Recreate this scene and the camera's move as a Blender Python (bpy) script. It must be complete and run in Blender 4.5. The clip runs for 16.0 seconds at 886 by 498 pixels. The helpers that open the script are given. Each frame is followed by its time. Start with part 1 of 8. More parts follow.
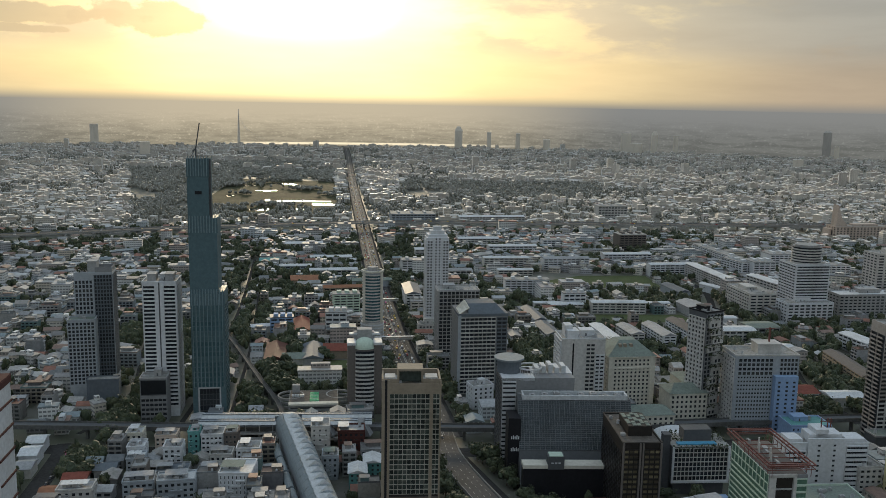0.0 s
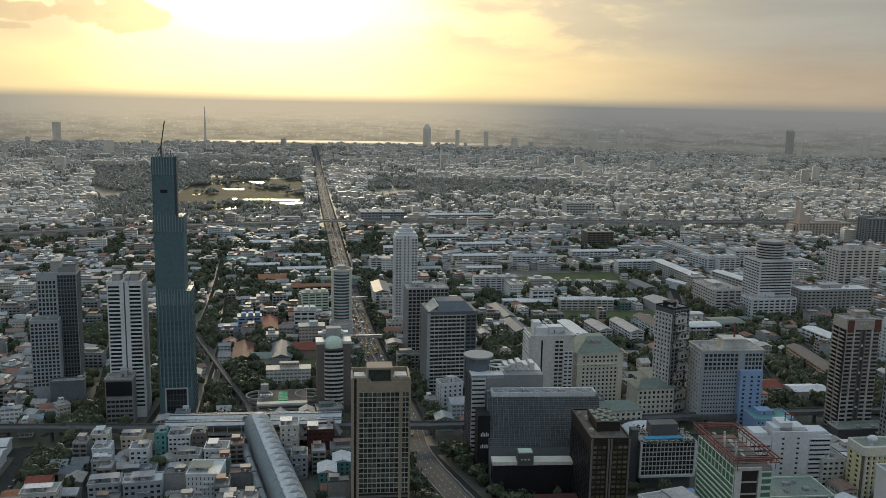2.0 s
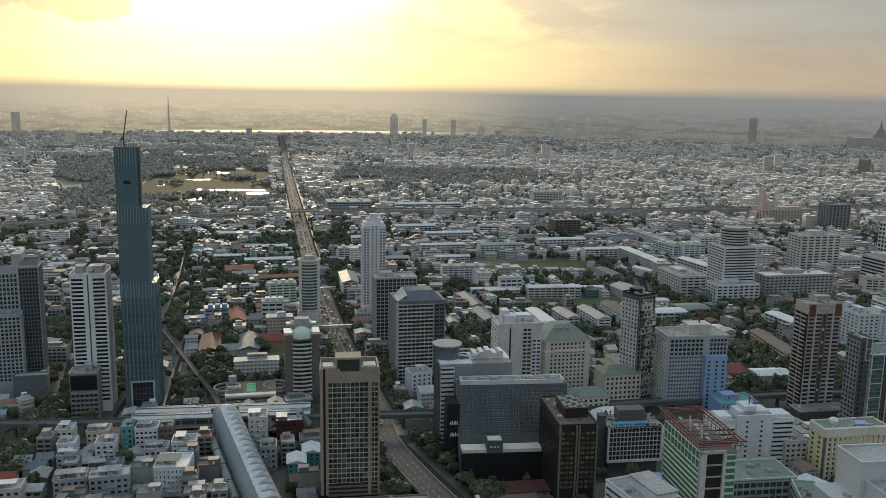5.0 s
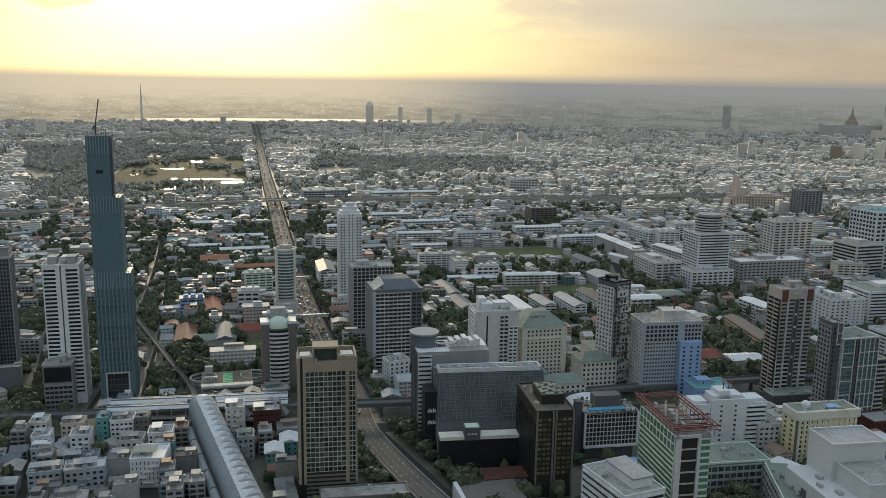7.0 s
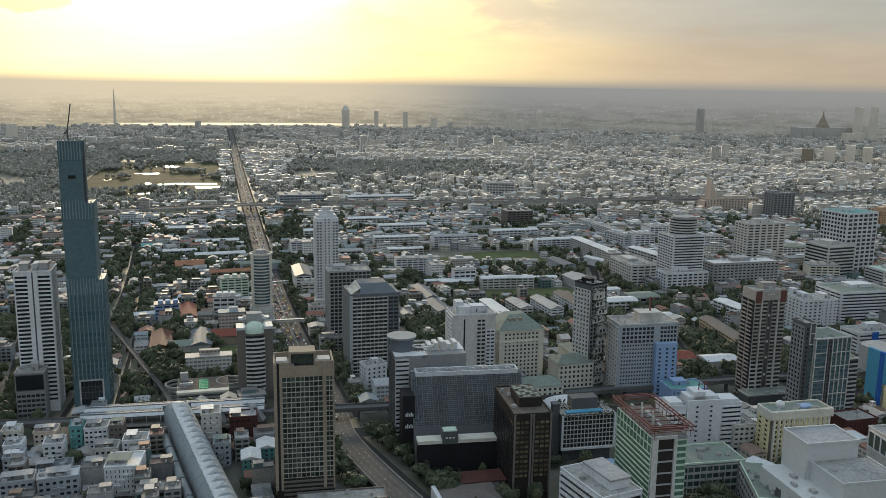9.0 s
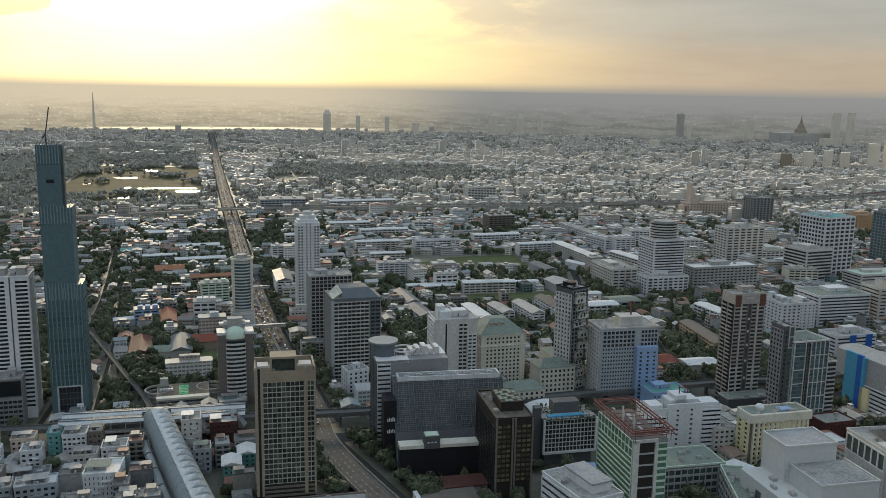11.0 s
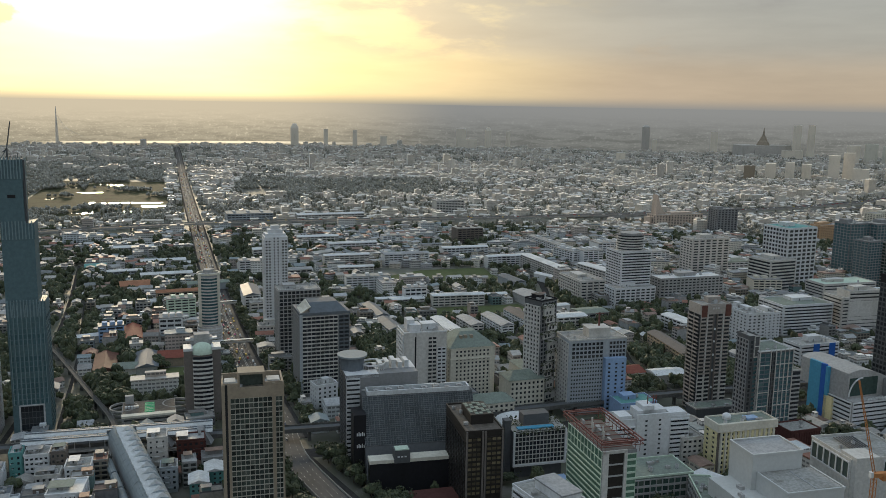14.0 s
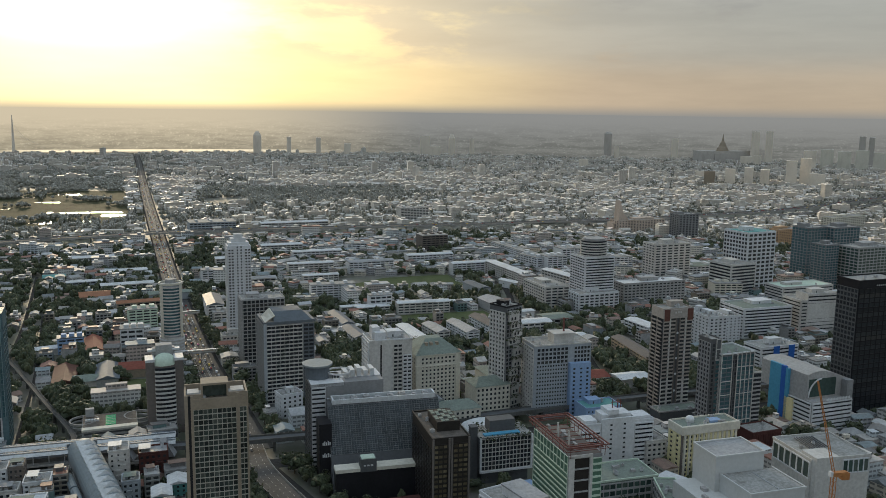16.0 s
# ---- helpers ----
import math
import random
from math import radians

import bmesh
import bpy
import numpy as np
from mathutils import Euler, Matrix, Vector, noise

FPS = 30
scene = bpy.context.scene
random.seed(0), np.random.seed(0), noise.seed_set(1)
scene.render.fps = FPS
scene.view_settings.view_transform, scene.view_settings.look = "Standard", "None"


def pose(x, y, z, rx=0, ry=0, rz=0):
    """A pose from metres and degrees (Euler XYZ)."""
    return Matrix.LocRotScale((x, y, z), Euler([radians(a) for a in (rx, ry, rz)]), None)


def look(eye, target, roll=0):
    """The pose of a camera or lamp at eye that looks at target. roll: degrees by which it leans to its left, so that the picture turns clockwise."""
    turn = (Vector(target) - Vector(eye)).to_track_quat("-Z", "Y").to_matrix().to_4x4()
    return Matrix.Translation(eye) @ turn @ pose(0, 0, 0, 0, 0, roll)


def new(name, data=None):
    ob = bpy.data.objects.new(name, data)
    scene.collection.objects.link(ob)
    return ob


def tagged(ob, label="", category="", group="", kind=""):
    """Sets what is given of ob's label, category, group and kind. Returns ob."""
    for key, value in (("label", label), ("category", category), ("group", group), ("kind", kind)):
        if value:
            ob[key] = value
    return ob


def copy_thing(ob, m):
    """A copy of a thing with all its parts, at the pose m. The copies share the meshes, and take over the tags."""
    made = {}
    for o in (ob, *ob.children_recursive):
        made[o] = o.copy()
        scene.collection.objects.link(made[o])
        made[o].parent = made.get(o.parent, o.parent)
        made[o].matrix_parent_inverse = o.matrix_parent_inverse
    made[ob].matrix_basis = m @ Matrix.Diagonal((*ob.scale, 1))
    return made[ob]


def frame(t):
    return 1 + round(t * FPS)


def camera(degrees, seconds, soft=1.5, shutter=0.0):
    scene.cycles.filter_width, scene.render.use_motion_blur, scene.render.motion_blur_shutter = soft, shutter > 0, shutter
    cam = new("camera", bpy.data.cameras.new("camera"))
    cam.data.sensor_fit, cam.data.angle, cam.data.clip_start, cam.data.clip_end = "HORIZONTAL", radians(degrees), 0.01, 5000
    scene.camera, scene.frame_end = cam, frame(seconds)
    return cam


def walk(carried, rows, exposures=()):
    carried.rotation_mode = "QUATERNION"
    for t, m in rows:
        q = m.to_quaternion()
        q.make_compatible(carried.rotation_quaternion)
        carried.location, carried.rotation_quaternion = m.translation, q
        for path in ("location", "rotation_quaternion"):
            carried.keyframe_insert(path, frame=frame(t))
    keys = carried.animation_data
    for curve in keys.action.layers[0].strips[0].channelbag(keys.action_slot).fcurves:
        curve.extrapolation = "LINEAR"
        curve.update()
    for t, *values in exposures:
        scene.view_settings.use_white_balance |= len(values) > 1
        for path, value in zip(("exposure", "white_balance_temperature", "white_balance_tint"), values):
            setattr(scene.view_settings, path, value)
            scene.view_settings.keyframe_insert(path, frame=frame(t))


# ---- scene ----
# camera: a revolving deck 240 m over the street, 5.3 m from its axis
cam = camera(54.7, 16.0, soft=0.8)
EYE, ARM = 240.0, 5.3
TURNS = [  # seconds, yaw, pitch, roll
    (0.0, 0.0, -9.508, 1.105),
    (0.5, -0.566, -9.541, 1.175),
    (1.0, -1.134, -9.589, 1.217),
    (1.5, -1.648, -9.553, 1.174),
    (2.0, -2.103, -9.604, 1.164),
    (2.5, -2.487, -9.619, 1.132),
    (3.0, -2.845, -9.702, 1.107),
    (3.5, -3.168, -9.796, 1.108),
    (4.0, -3.524, -9.888, 1.093),
    (6.5, -5.455, -10.947, 0.955),
    (7.0, -5.867, -11.046, 0.956),
    (7.5, -6.298, -11.123, 0.955),
    (8.0, -6.676, -11.158, 0.955),
    (8.5, -7.035, -11.027, 0.927),
    (9.0, -7.435, -10.771, 0.888),
    (11.5, -8.836, -10.293, 1.134),
    (12.0, -8.983, -10.01, 1.226),
    (12.5, -9.289, -9.711, 1.336),
    (13.0, -9.823, -9.508, 1.293),
    (13.5, -10.328, -9.477, 1.123),
    (14.0, -10.761, -9.541, 0.98),
    (14.5, -11.359, -9.467, 0.928),
    (15.0, -11.953, -9.297, 0.864),
    (15.5, -12.556, -9.107, 0.809),
    (16.0, -13.127, -9.03, 0.82),]


def deck_pose(yaw, pitch, roll):
    a, p = radians(yaw), radians(pitch)
    eye = Vector((-ARM * math.sin(a), ARM * (math.cos(a) - 1), EYE))
    ahead = Vector((-math.sin(a) * math.cos(p), math.cos(a) * math.cos(p), math.sin(p)))
    return look(eye, eye + ahead * 100, roll)


EXPOSURE = [(0, 0.04), (2, 0.08), (4, 0.19), (6.5, 0.34), (8, 0.4), (9, 0.39), (11.5, 0.29), (13, 0.22), (16, 0.20)]
walk(cam, [(t, deck_pose(y, p, r)) for t, y, p, r in TURNS], EXPOSURE)

# ---- sky and sun ----
SUN_AZ, SUN_EL = -9.3, 7.4          # degrees to the left of +y, degrees up
sun_dir = Vector((math.sin(radians(SUN_AZ)) * math.cos(radians(SUN_EL)), math.cos(radians(SUN_AZ)) * math.cos(radians(SUN_EL)), math.sin(radians(SUN_EL))))


class Nodes:
    """Short hand for building a node tree."""

    def __init__(self, tree):
        self.t = tree
        tree.nodes.clear()

    def add(self, kind, **props):
        n = self.t.nodes.new(kind)
        for k, v in props.items():
            if k == "op":
                n.operation = v
            elif k == "blend":
                n.blend_type = v
            elif k == "dtype":
                n.data_type = v
        return n

    def put(self, sock, v):
        if hasattr(v, "is_linked"):
            self.t.links.new(v, sock)
        else:
            sock.default_value = v

    def math(self, op, a, b=0.0, clamp=False):
        n = self.add("ShaderNodeMath", op=op)
        n.use_clamp = clamp
        self.put(n.inputs[0], a)
        self.put(n.inputs[1], b)
        return n.outputs[0]

    def mix(self, f, a, b, blend="MIX"):
        n = self.add("ShaderNodeMix", dtype="RGBA", blend=blend)
        self.put(n.inputs[0], f)
        self.put(n.inputs[6], a if hasattr(a, "is_linked") else (*a, 1))
        self.put(n.inputs[7], b if hasattr(b, "is_linked") else (*b, 1))
        return n.outputs[2]

    def step(self, v, lo, hi, a=0.0, b=1.0):
        n = self.add("ShaderNodeMapRange")
        n.interpolation_type = "SMOOTHSTEP"
        for i, x in enumerate((v, lo, hi, a, b)):
            self.put(n.inputs[i], x)
        return n.outputs[0]

    def noise(self, vec, scale, detail=4.0, rough=0.55):
        n = self.add("ShaderNodeTexNoise")
        self.put(n.inputs["Vector"], vec)
        n.inputs["Scale"].default_value = scale
        n.inputs["Detail"].default_value = detail
        n.inputs["Roughness"].default_value = rough
        return n.outputs[0]

    def stretch(self, vec, s):
        n = self.add("ShaderNodeVectorMath", op="MULTIPLY")
        self.put(n.inputs[0], vec)
        n.inputs[1].default_value = s
        return n.outputs[0]

    def dot(self, vec, d):
        n = self.add("ShaderNodeVectorMath", op="DOT_PRODUCT")
        self.put(n.inputs[0], vec)
        n.inputs[1].default_value = d
        return n.outputs["Value"]


def make_world():
    w = bpy.data.worlds.new("evening_sky")
    scene.world = w
    w.use_nodes = True
    n = Nodes(w.node_tree)
    vec = n.add("ShaderNodeTexCoord").outputs["Generated"]
    sep = n.add("ShaderNodeSeparateXYZ")
    n.put(sep.inputs[0], vec)
    z = sep.outputs[2]
    sky = n.add("ShaderNodeTexSky")
    sky.sky_type, sky.sun_disc = "NISHITA", False
    sky.sun_elevation, sky.sun_rotation = radians(SUN_EL), radians(SUN_AZ)
    sky.altitude, sky.dust_density = 200, 4.0
    clear = n.mix(1.0, sky.outputs[0], (0.07, 0.07, 0.07), "MULTIPLY")
    # thin overcast veil, grey-beige low down, grey-blue higher
    veil = n.mix(n.step(z, 0.0, 0.13), (0.52, 0.435, 0.33), (0.33, 0.345, 0.345))
    veil = n.mix(n.step(z, 0.13, 0.6), veil, (0.60, 0.73, 0.85))
    d = n.dot(vec, sun_dir)
    wide = n.step(d, 0.83, 1.0)
    near = n.step(d, 0.966, 0.997)
    core = n.step(d, 0.9930, 0.9992)
    high = n.step(z, 0.060, 0.112)
    c = n.mix(wide, veil, (1.0, 0.85, 0.48))
    glow = n.mix(n.step(z, 0.045, 0.115), (1.26, 1.15, 0.71), (1.5, 1.40, 1.0))
    c = n.mix(n.math("MULTIPLY", near, 0.8), c, glow)
    c = n.mix(n.math("MULTIPLY", core, high), c, (3.2, 3.0, 2.4))
    # long cloud banks
    cv = n.stretch(vec, (1.0, 1.0, 3.2))
    big = n.noise(cv, 4.6, 7.0, 0.58)
    heap = n.step(n.dot(vec, (math.sin(radians(-24)) * 0.995, math.cos(radians(-24)) * 0.995, 0.10)), 0.975, 0.997)
    east = n.step(n.dot(vec, (math.sin(radians(34)), math.cos(radians(34)), 0.12)), 0.90, 0.99)
    big = n.math("ADD", big, n.math("ADD", n.math("MULTIPLY", heap, 0.05), n.math("MULTIPLY", east, 0.12)))
    bank = n.step(big, 0.48, 0.58)
    bank = n.math("MULTIPLY", bank, n.step(z, 0.038, 0.075))
    bank = n.math("MULTIPLY", bank, n.step(d, 0.9955, 0.975))
    bank = n.math("MULTIPLY", bank, n.step(z, 0.5, 0.2))
    c = n.mix(n.math("MULTIPLY", bank, 0.74), c, (0.39, 0.405, 0.385))
    # a ragged cumulus beside the sun
    az = n.math("ARCTAN2", sep.outputs[0], sep.outputs[1])
    puff = n.noise(n.stretch(vec, (1.0, 1.0, 1.5)), 26.0, 5.0, 0.6)
    for a0, z0, wa, wz in ((-0.325, 0.087, 0.075, 0.018), (-0.46, 0.086, 0.12, 0.011), (-0.46, 0.070, 0.06, 0.0045), (-0.70, 0.10, 0.16, 0.03)):
        da = n.math("DIVIDE", n.math("SUBTRACT", az, a0), wa)
        dz = n.math("DIVIDE", n.math("SUBTRACT", z, z0), wz)
        body = n.math("SUBTRACT", 1.0, n.math("ADD", n.math("MULTIPLY", da, da), n.math("MULTIPLY", dz, dz)))
        body = n.math("ADD", body, n.math("MULTIPLY", n.math("SUBTRACT", puff, 0.5), 3.6))
        c = n.mix(n.math("MULTIPLY", n.step(body, 0.0, 0.45), 0.88), c, (0.37, 0.365, 0.30))
    wisp = n.noise(n.stretch(vec, (1.0, 1.0, 7.0)), 5.0, 5.0, 0.6)
    c = n.mix(1.0, c, n.mix(n.step(wisp, 0.25, 0.75), (0.90, 0.90, 0.91), (1.07, 1.06, 1.05)), "MULTIPLY")
    c = n.mix(0.22, c, clear)
    # the horizon drowns in haze
    murk = n.mix(n.step(d, 0.93, 1.0), (0.235, 0.238, 0.230), (0.54, 0.46, 0.33))
    c = n.mix(n.step(z, 0.013, -0.004), c, murk)
    bg = n.add("ShaderNodeBackground")
    n.put(bg.inputs[0], c)
    bg.inputs[1].default_value = 1.0
    out = n.add("ShaderNodeOutputWorld")
    n.put(out.inputs[0], bg.outputs[0])


make_world()
lamp = bpy.data.lights.new("sun", "SUN")
lamp.energy, lamp.angle, lamp.color = 2.3, radians(6), (1.0, 0.82, 0.56)
sun = new("sun", lamp)
sun.matrix_world = look(sun_dir * 1000, (0, 0, 0))


# ---- materials ----
def material(name, color, rough=0.7, metal=0.0, vary=0.12, grain=0.5, patch=0.05, bump=0.0, spec=0.12, sheen=0.0, island=None, pieces=None, bands=0.0, dirt=None):
    """A weathered surface. vary: light and dark spread of grain and patches; island / pieces: further colours picked
    per loose part / per object; bands: storey lines on surfaces that stay far off."""
    m = bpy.data.materials.new(name)
    m.use_nodes = True
    n = Nodes(m.node_tree)
    pos = n.add("ShaderNodeNewGeometry")
    p = pos.outputs["Position"]
    col = None
    pick = None
    if island:
        pick, cols = pos.outputs["Random Per Island"], island
    elif pieces:
        pick, cols = n.add("ShaderNodeObjectInfo").outputs["Random"], pieces
    if pick:
        ramp = n.add("ShaderNodeValToRGB")
        ramp.color_ramp.interpolation = "CONSTANT"
        el = ramp.color_ramp.elements
        for i in range(len(cols) - 2):
            el.new(0.5)
        for i, cc in enumerate(cols):
            el[i].position = i / len(cols)
            el[i].color = (*cc, 1)
        n.put(ramp.inputs[0], pick)
        col = ramp.outputs[0]
    else:
        col = n.mix(0.0, color, color)
    g1 = n.noise(p, grain, 5.0, 0.6)
    g2 = n.noise(n.stretch(p, (1, 1, 0.35)), patch, 4.0, 0.6)
    lo = 1 - vary
    col = n.mix(1.0, col, n.mix(n.step(g1, 0.25, 0.75), (lo,) * 3, (1 + vary * 0.5,) * 3), "MULTIPLY")
    stain = dirt or (0.62, 0.60, 0.56)
    col = n.mix(n.math("MULTIPLY", n.step(g2, 0.45, 0.75), min(1.0, vary * 3)), col, n.mix(1.0, col, stain, "MULTIPLY"))
    if bands:
        sep = n.add("ShaderNodeSeparateXYZ")
        n.put(sep.inputs[0], p)
        nz = n.add("ShaderNodeSeparateXYZ")
        n.put(nz.inputs[0], pos.outputs["Normal"])
        row = n.math("FRACT", n.math("DIVIDE", sep.outputs[2], 3.3))
        bay = n.math("FRACT", n.math("DIVIDE", n.math("ADD", sep.outputs[0], n.math("MULTIPLY", sep.outputs[1], 0.9)), 3.7))
        win = n.math("MULTIPLY", n.step(row, 0.36, 0.42), n.step(row, 0.86, 0.80))
        win = n.math("MULTIPLY", win, n.step(bay, 0.22, 0.28))
        win = n.math("MULTIPLY", win, n.step(n.math("ABSOLUTE", nz.outputs[2]), 0.5, 0.3))
        col = n.mix(n.math("MULTIPLY", win, bands), col, (0.05, 0.055, 0.06))
    b = n.add("ShaderNodeBsdfPrincipled")
    n.put(b.inputs["Base Color"], col)
    b.inputs["Roughness"].default_value = rough
    b.inputs["Metallic"].default_value = metal
    b.inputs["Specular IOR Level"].default_value = spec
    if sheen:
        b.inputs["Sheen Weight"].default_value = sheen
        b.inputs["Sheen Roughness"].default_value = 0.5
    if bump:
        bn = n.add("ShaderNodeBump")
        bn.inputs["Strength"].default_value = bump
        bn.inputs["Distance"].default_value = 0.3
        n.put(bn.inputs["Height"], g1)
        n.put(b.inputs["Normal"], bn.outputs[0])
    out = n.add("ShaderNodeOutputMaterial")
    n.put(out.inputs[0], b.outputs[0])
    return m


M = {}
WALLS = ((0.62, 0.62, 0.60), (0.48, 0.47, 0.45), (0.70, 0.70, 0.68), (0.55, 0.50, 0.42), (0.40, 0.40, 0.41), (0.66, 0.63, 0.56), (0.45, 0.40, 0.36), (0.52, 0.56, 0.58), (0.74, 0.74, 0.73), (0.58, 0.57, 0.55))
ROOFS = ((0.34, 0.34, 0.34), (0.62, 0.63, 0.63), (0.26, 0.25, 0.24), (0.45, 0.44, 0.42), (0.30, 0.20, 0.16), (0.50, 0.52, 0.54), (0.22, 0.24, 0.25), (0.38, 0.36, 0.33), (0.28, 0.34, 0.36), (0.55, 0.53, 0.50), (0.36, 0.17, 0.12), (0.40, 0.41, 0.41))
M["white"] = material("white_render", (0.60, 0.615, 0.63), 0.75, vary=0.14)
M["offwhite"] = material("offwhite_render", (0.52, 0.51, 0.485), 0.8, vary=0.18)
M["cream"] = material("cream_render", (0.60, 0.575, 0.495), 0.8, vary=0.14)
M["yellow"] = material("yellow_paint", (0.68, 0.62, 0.37), 0.75, vary=0.10)
M["tan"] = material("tan_render", (0.30, 0.25, 0.19), 0.8, vary=0.14)
M["taupe"] = material("taupe_render", (0.36, 0.33, 0.30), 0.75, vary=0.16)
M["redbrown"] = material("red_brown_panels", (0.13, 0.062, 0.05), 0.7, vary=0.18)
M["pinkbeige"] = material("pinkish_beige_render", (0.52, 0.43, 0.36), 0.8, vary=0.14)
M["orangebeige"] = material("orange_beige_render", (0.50, 0.33, 0.20), 0.8, vary=0.14)
M["brown"] = material("brown_render", (0.155, 0.138, 0.126), 0.7, vary=0.14)
M["darkbrown"] = material("dark_brown_cladding", (0.034, 0.030, 0.027), 0.45, vary=0.2)
M["goldglass"] = material("bronze_glass", (0.21, 0.165, 0.070), 0.3, metal=0.2, vary=0.3, spec=0.5, pieces=((0.20, 0.165, 0.095), (0.13, 0.108, 0.062), (0.25, 0.21, 0.125), (0.08, 0.066, 0.042)))
M["grey"] = material("grey_concrete", (0.36, 0.36, 0.355), 0.8, vary=0.18)
M["midgrey"] = material("mid_grey_panels", (0.24, 0.245, 0.25), 0.65, vary=0.14)
M["darkgrey"] = material("dark_grey_panels", (0.10, 0.105, 0.11), 0.75, vary=0.15, spec=0.25)
M["black"] = material("black_cladding", (0.022, 0.022, 0.025), 0.4, vary=0.15)
M["bluegrey"] = material("blue_grey_paint", (0.345, 0.375, 0.40), 0.75, vary=0.12)
M["blue"] = material("pale_blue_paint", (0.27, 0.38, 0.56), 0.75, vary=0.12)
M["deepblue"] = material("deep_blue_panel", (0.03, 0.12, 0.42), 0.5, vary=0.12)
M["skyblue"] = material("sky_blue_panel", (0.08, 0.30, 0.46), 0.5, vary=0.12)
M["bluetower"] = material("blue_steel_cladding", (0.098, 0.155, 0.172), 0.4, vary=0.16)
M["bluefin"] = material("pale_blue_fins", (0.19, 0.265, 0.285), 0.4, vary=0.12)
M["teal"] = material("teal_paint", (0.13, 0.31, 0.30), 0.75, vary=0.14)
M["green"] = material("green_glass_band", (0.10, 0.185, 0.135), 0.35, vary=0.2)
M["greenpaint"] = material("green_court_paint", (0.05, 0.36, 0.16), 0.7, vary=0.12)
M["palegreen"] = material("pale_green_paint", (0.50, 0.60, 0.50), 0.75, vary=0.12)
M["redpaint"] = material("red_oxide_steel", (0.17, 0.075, 0.065), 0.6, vary=0.2)
M["redroof"] = material("red_tile_roof", (0.22, 0.075, 0.055), 0.75, vary=0.2)
M["orangeroof"] = material("orange_tile_roof", (0.31, 0.15, 0.09), 0.75, vary=0.2)
M["slate"] = material("slate_blue_roof", (0.13, 0.15, 0.17), 0.6, vary=0.15)
M["greyroof"] = material("grey_sheet_roof", (0.30, 0.31, 0.32), 0.55, vary=0.25, spec=0.5)
M["lightroof"] = material("light_sheet_roof", (0.56, 0.58, 0.59), 0.65, vary=0.2, spec=0.5)
M["silver"] = material("silver_roof_sheet", (0.215, 0.25, 0.265), 0.6, metal=0.0, spec=0.3, vary=0.15)
M["roofslab"] = material("stained_roof_slab", (0.33, 0.33, 0.315), 0.85, vary=0.3, patch=0.12)
M["mossroof"] = material("green_grey_roof_tile", (0.20, 0.235, 0.205), 0.8, vary=0.2)
M["asphalt"] = material("asphalt", (0.062, 0.060, 0.058), 0.95, vary=0.25, spec=0.0)
M["boulevard"] = material("worn_road_concrete", (0.085, 0.083, 0.080), 0.9, vary=0.25, patch=0.02, spec=0.2)
M["concrete"] = material("viaduct_concrete", (0.31, 0.305, 0.29), 0.9, vary=0.22, spec=0.2)
M["darkconcrete"] = material("sooty_concrete", (0.125, 0.125, 0.12), 0.9, vary=0.25, spec=0.1)
M["darkroof"] = material("brown_stained_slab", (0.135, 0.12, 0.105), 0.9, vary=0.3, patch=0.12, spec=0.1)
M["worndeck"] = material("worn_road_deck", (0.092, 0.090, 0.088), 0.9, vary=0.25, patch=0.05, spec=0.1)
M["line"] = material("road_paint", (0.62, 0.60, 0.55), 0.7, vary=0.15)
M["steel"] = material("painted_steel", (0.45, 0.46, 0.47), 0.5, vary=0.12)
M["orange"] = material("orange_steel", (0.40, 0.18, 0.07), 0.6, vary=0.2)
M["gold"] = material("gold_leaf", (0.50, 0.36, 0.14), 0.5, metal=0.3, vary=0.1)
M["tyre"] = material("tyre_rubber", (0.03, 0.03, 0.03), 0.8)
M["carpaint"] = material("car_paint", (0.6, 0.6, 0.6), 0.3, vary=0.04, spec=0.6, pieces=((0.72, 0.72, 0.72), (0.10, 0.10, 0.11), (0.55, 0.56, 0.58), (0.75, 0.75, 0.74), (0.32, 0.05, 0.05), (0.70, 0.42, 0.06), (0.05, 0.07, 0.12), (0.60, 0.12, 0.30)))
M["glass"] = material("window_glass", (0.02, 0.024, 0.028), 0.3, vary=0.2, spec=0.3, pieces=((0.016, 0.019, 0.023), (0.028, 0.032, 0.037), (0.020, 0.025, 0.031), (0.045, 0.046, 0.046), (0.013, 0.016, 0.020), (0.032, 0.036, 0.040)))
M["greenglass"] = material("green_window_glass", (0.05, 0.085, 0.075), 0.2, vary=0.2, spec=0.4, pieces=((0.045, 0.075, 0.068), (0.060, 0.10, 0.085), (0.036, 0.06, 0.055), (0.085, 0.11, 0.095)))
M["blueglass"] = material("teal_curtain_glass", (0.045, 0.095, 0.11), 0.25, vary=0.15, spec=0.35, pieces=((0.056, 0.112, 0.126), (0.068, 0.128, 0.142), (0.048, 0.100, 0.114), (0.078, 0.138, 0.150)))
M["bayglass"] = material("dark_green_bay_glass", (0.03, 0.04, 0.036), 0.25, vary=0.3, spec=0.35, pieces=((0.042, 0.054, 0.050), (0.054, 0.070, 0.062), (0.032, 0.040, 0.037), (0.088, 0.098, 0.086), (0.046, 0.058, 0.052), (0.022, 0.026, 0.025)))
M["mallwhite"] = material("grey_white_panels", (0.50, 0.515, 0.51), 0.8, vary=0.07)
M["slopeglass"] = material("grey_curtain_glass", (0.05, 0.062, 0.068), 0.35, vary=0.3, spec=0.2, pieces=((0.048, 0.060, 0.067), (0.056, 0.068, 0.074), (0.041, 0.052, 0.058), (0.062, 0.073, 0.078)))
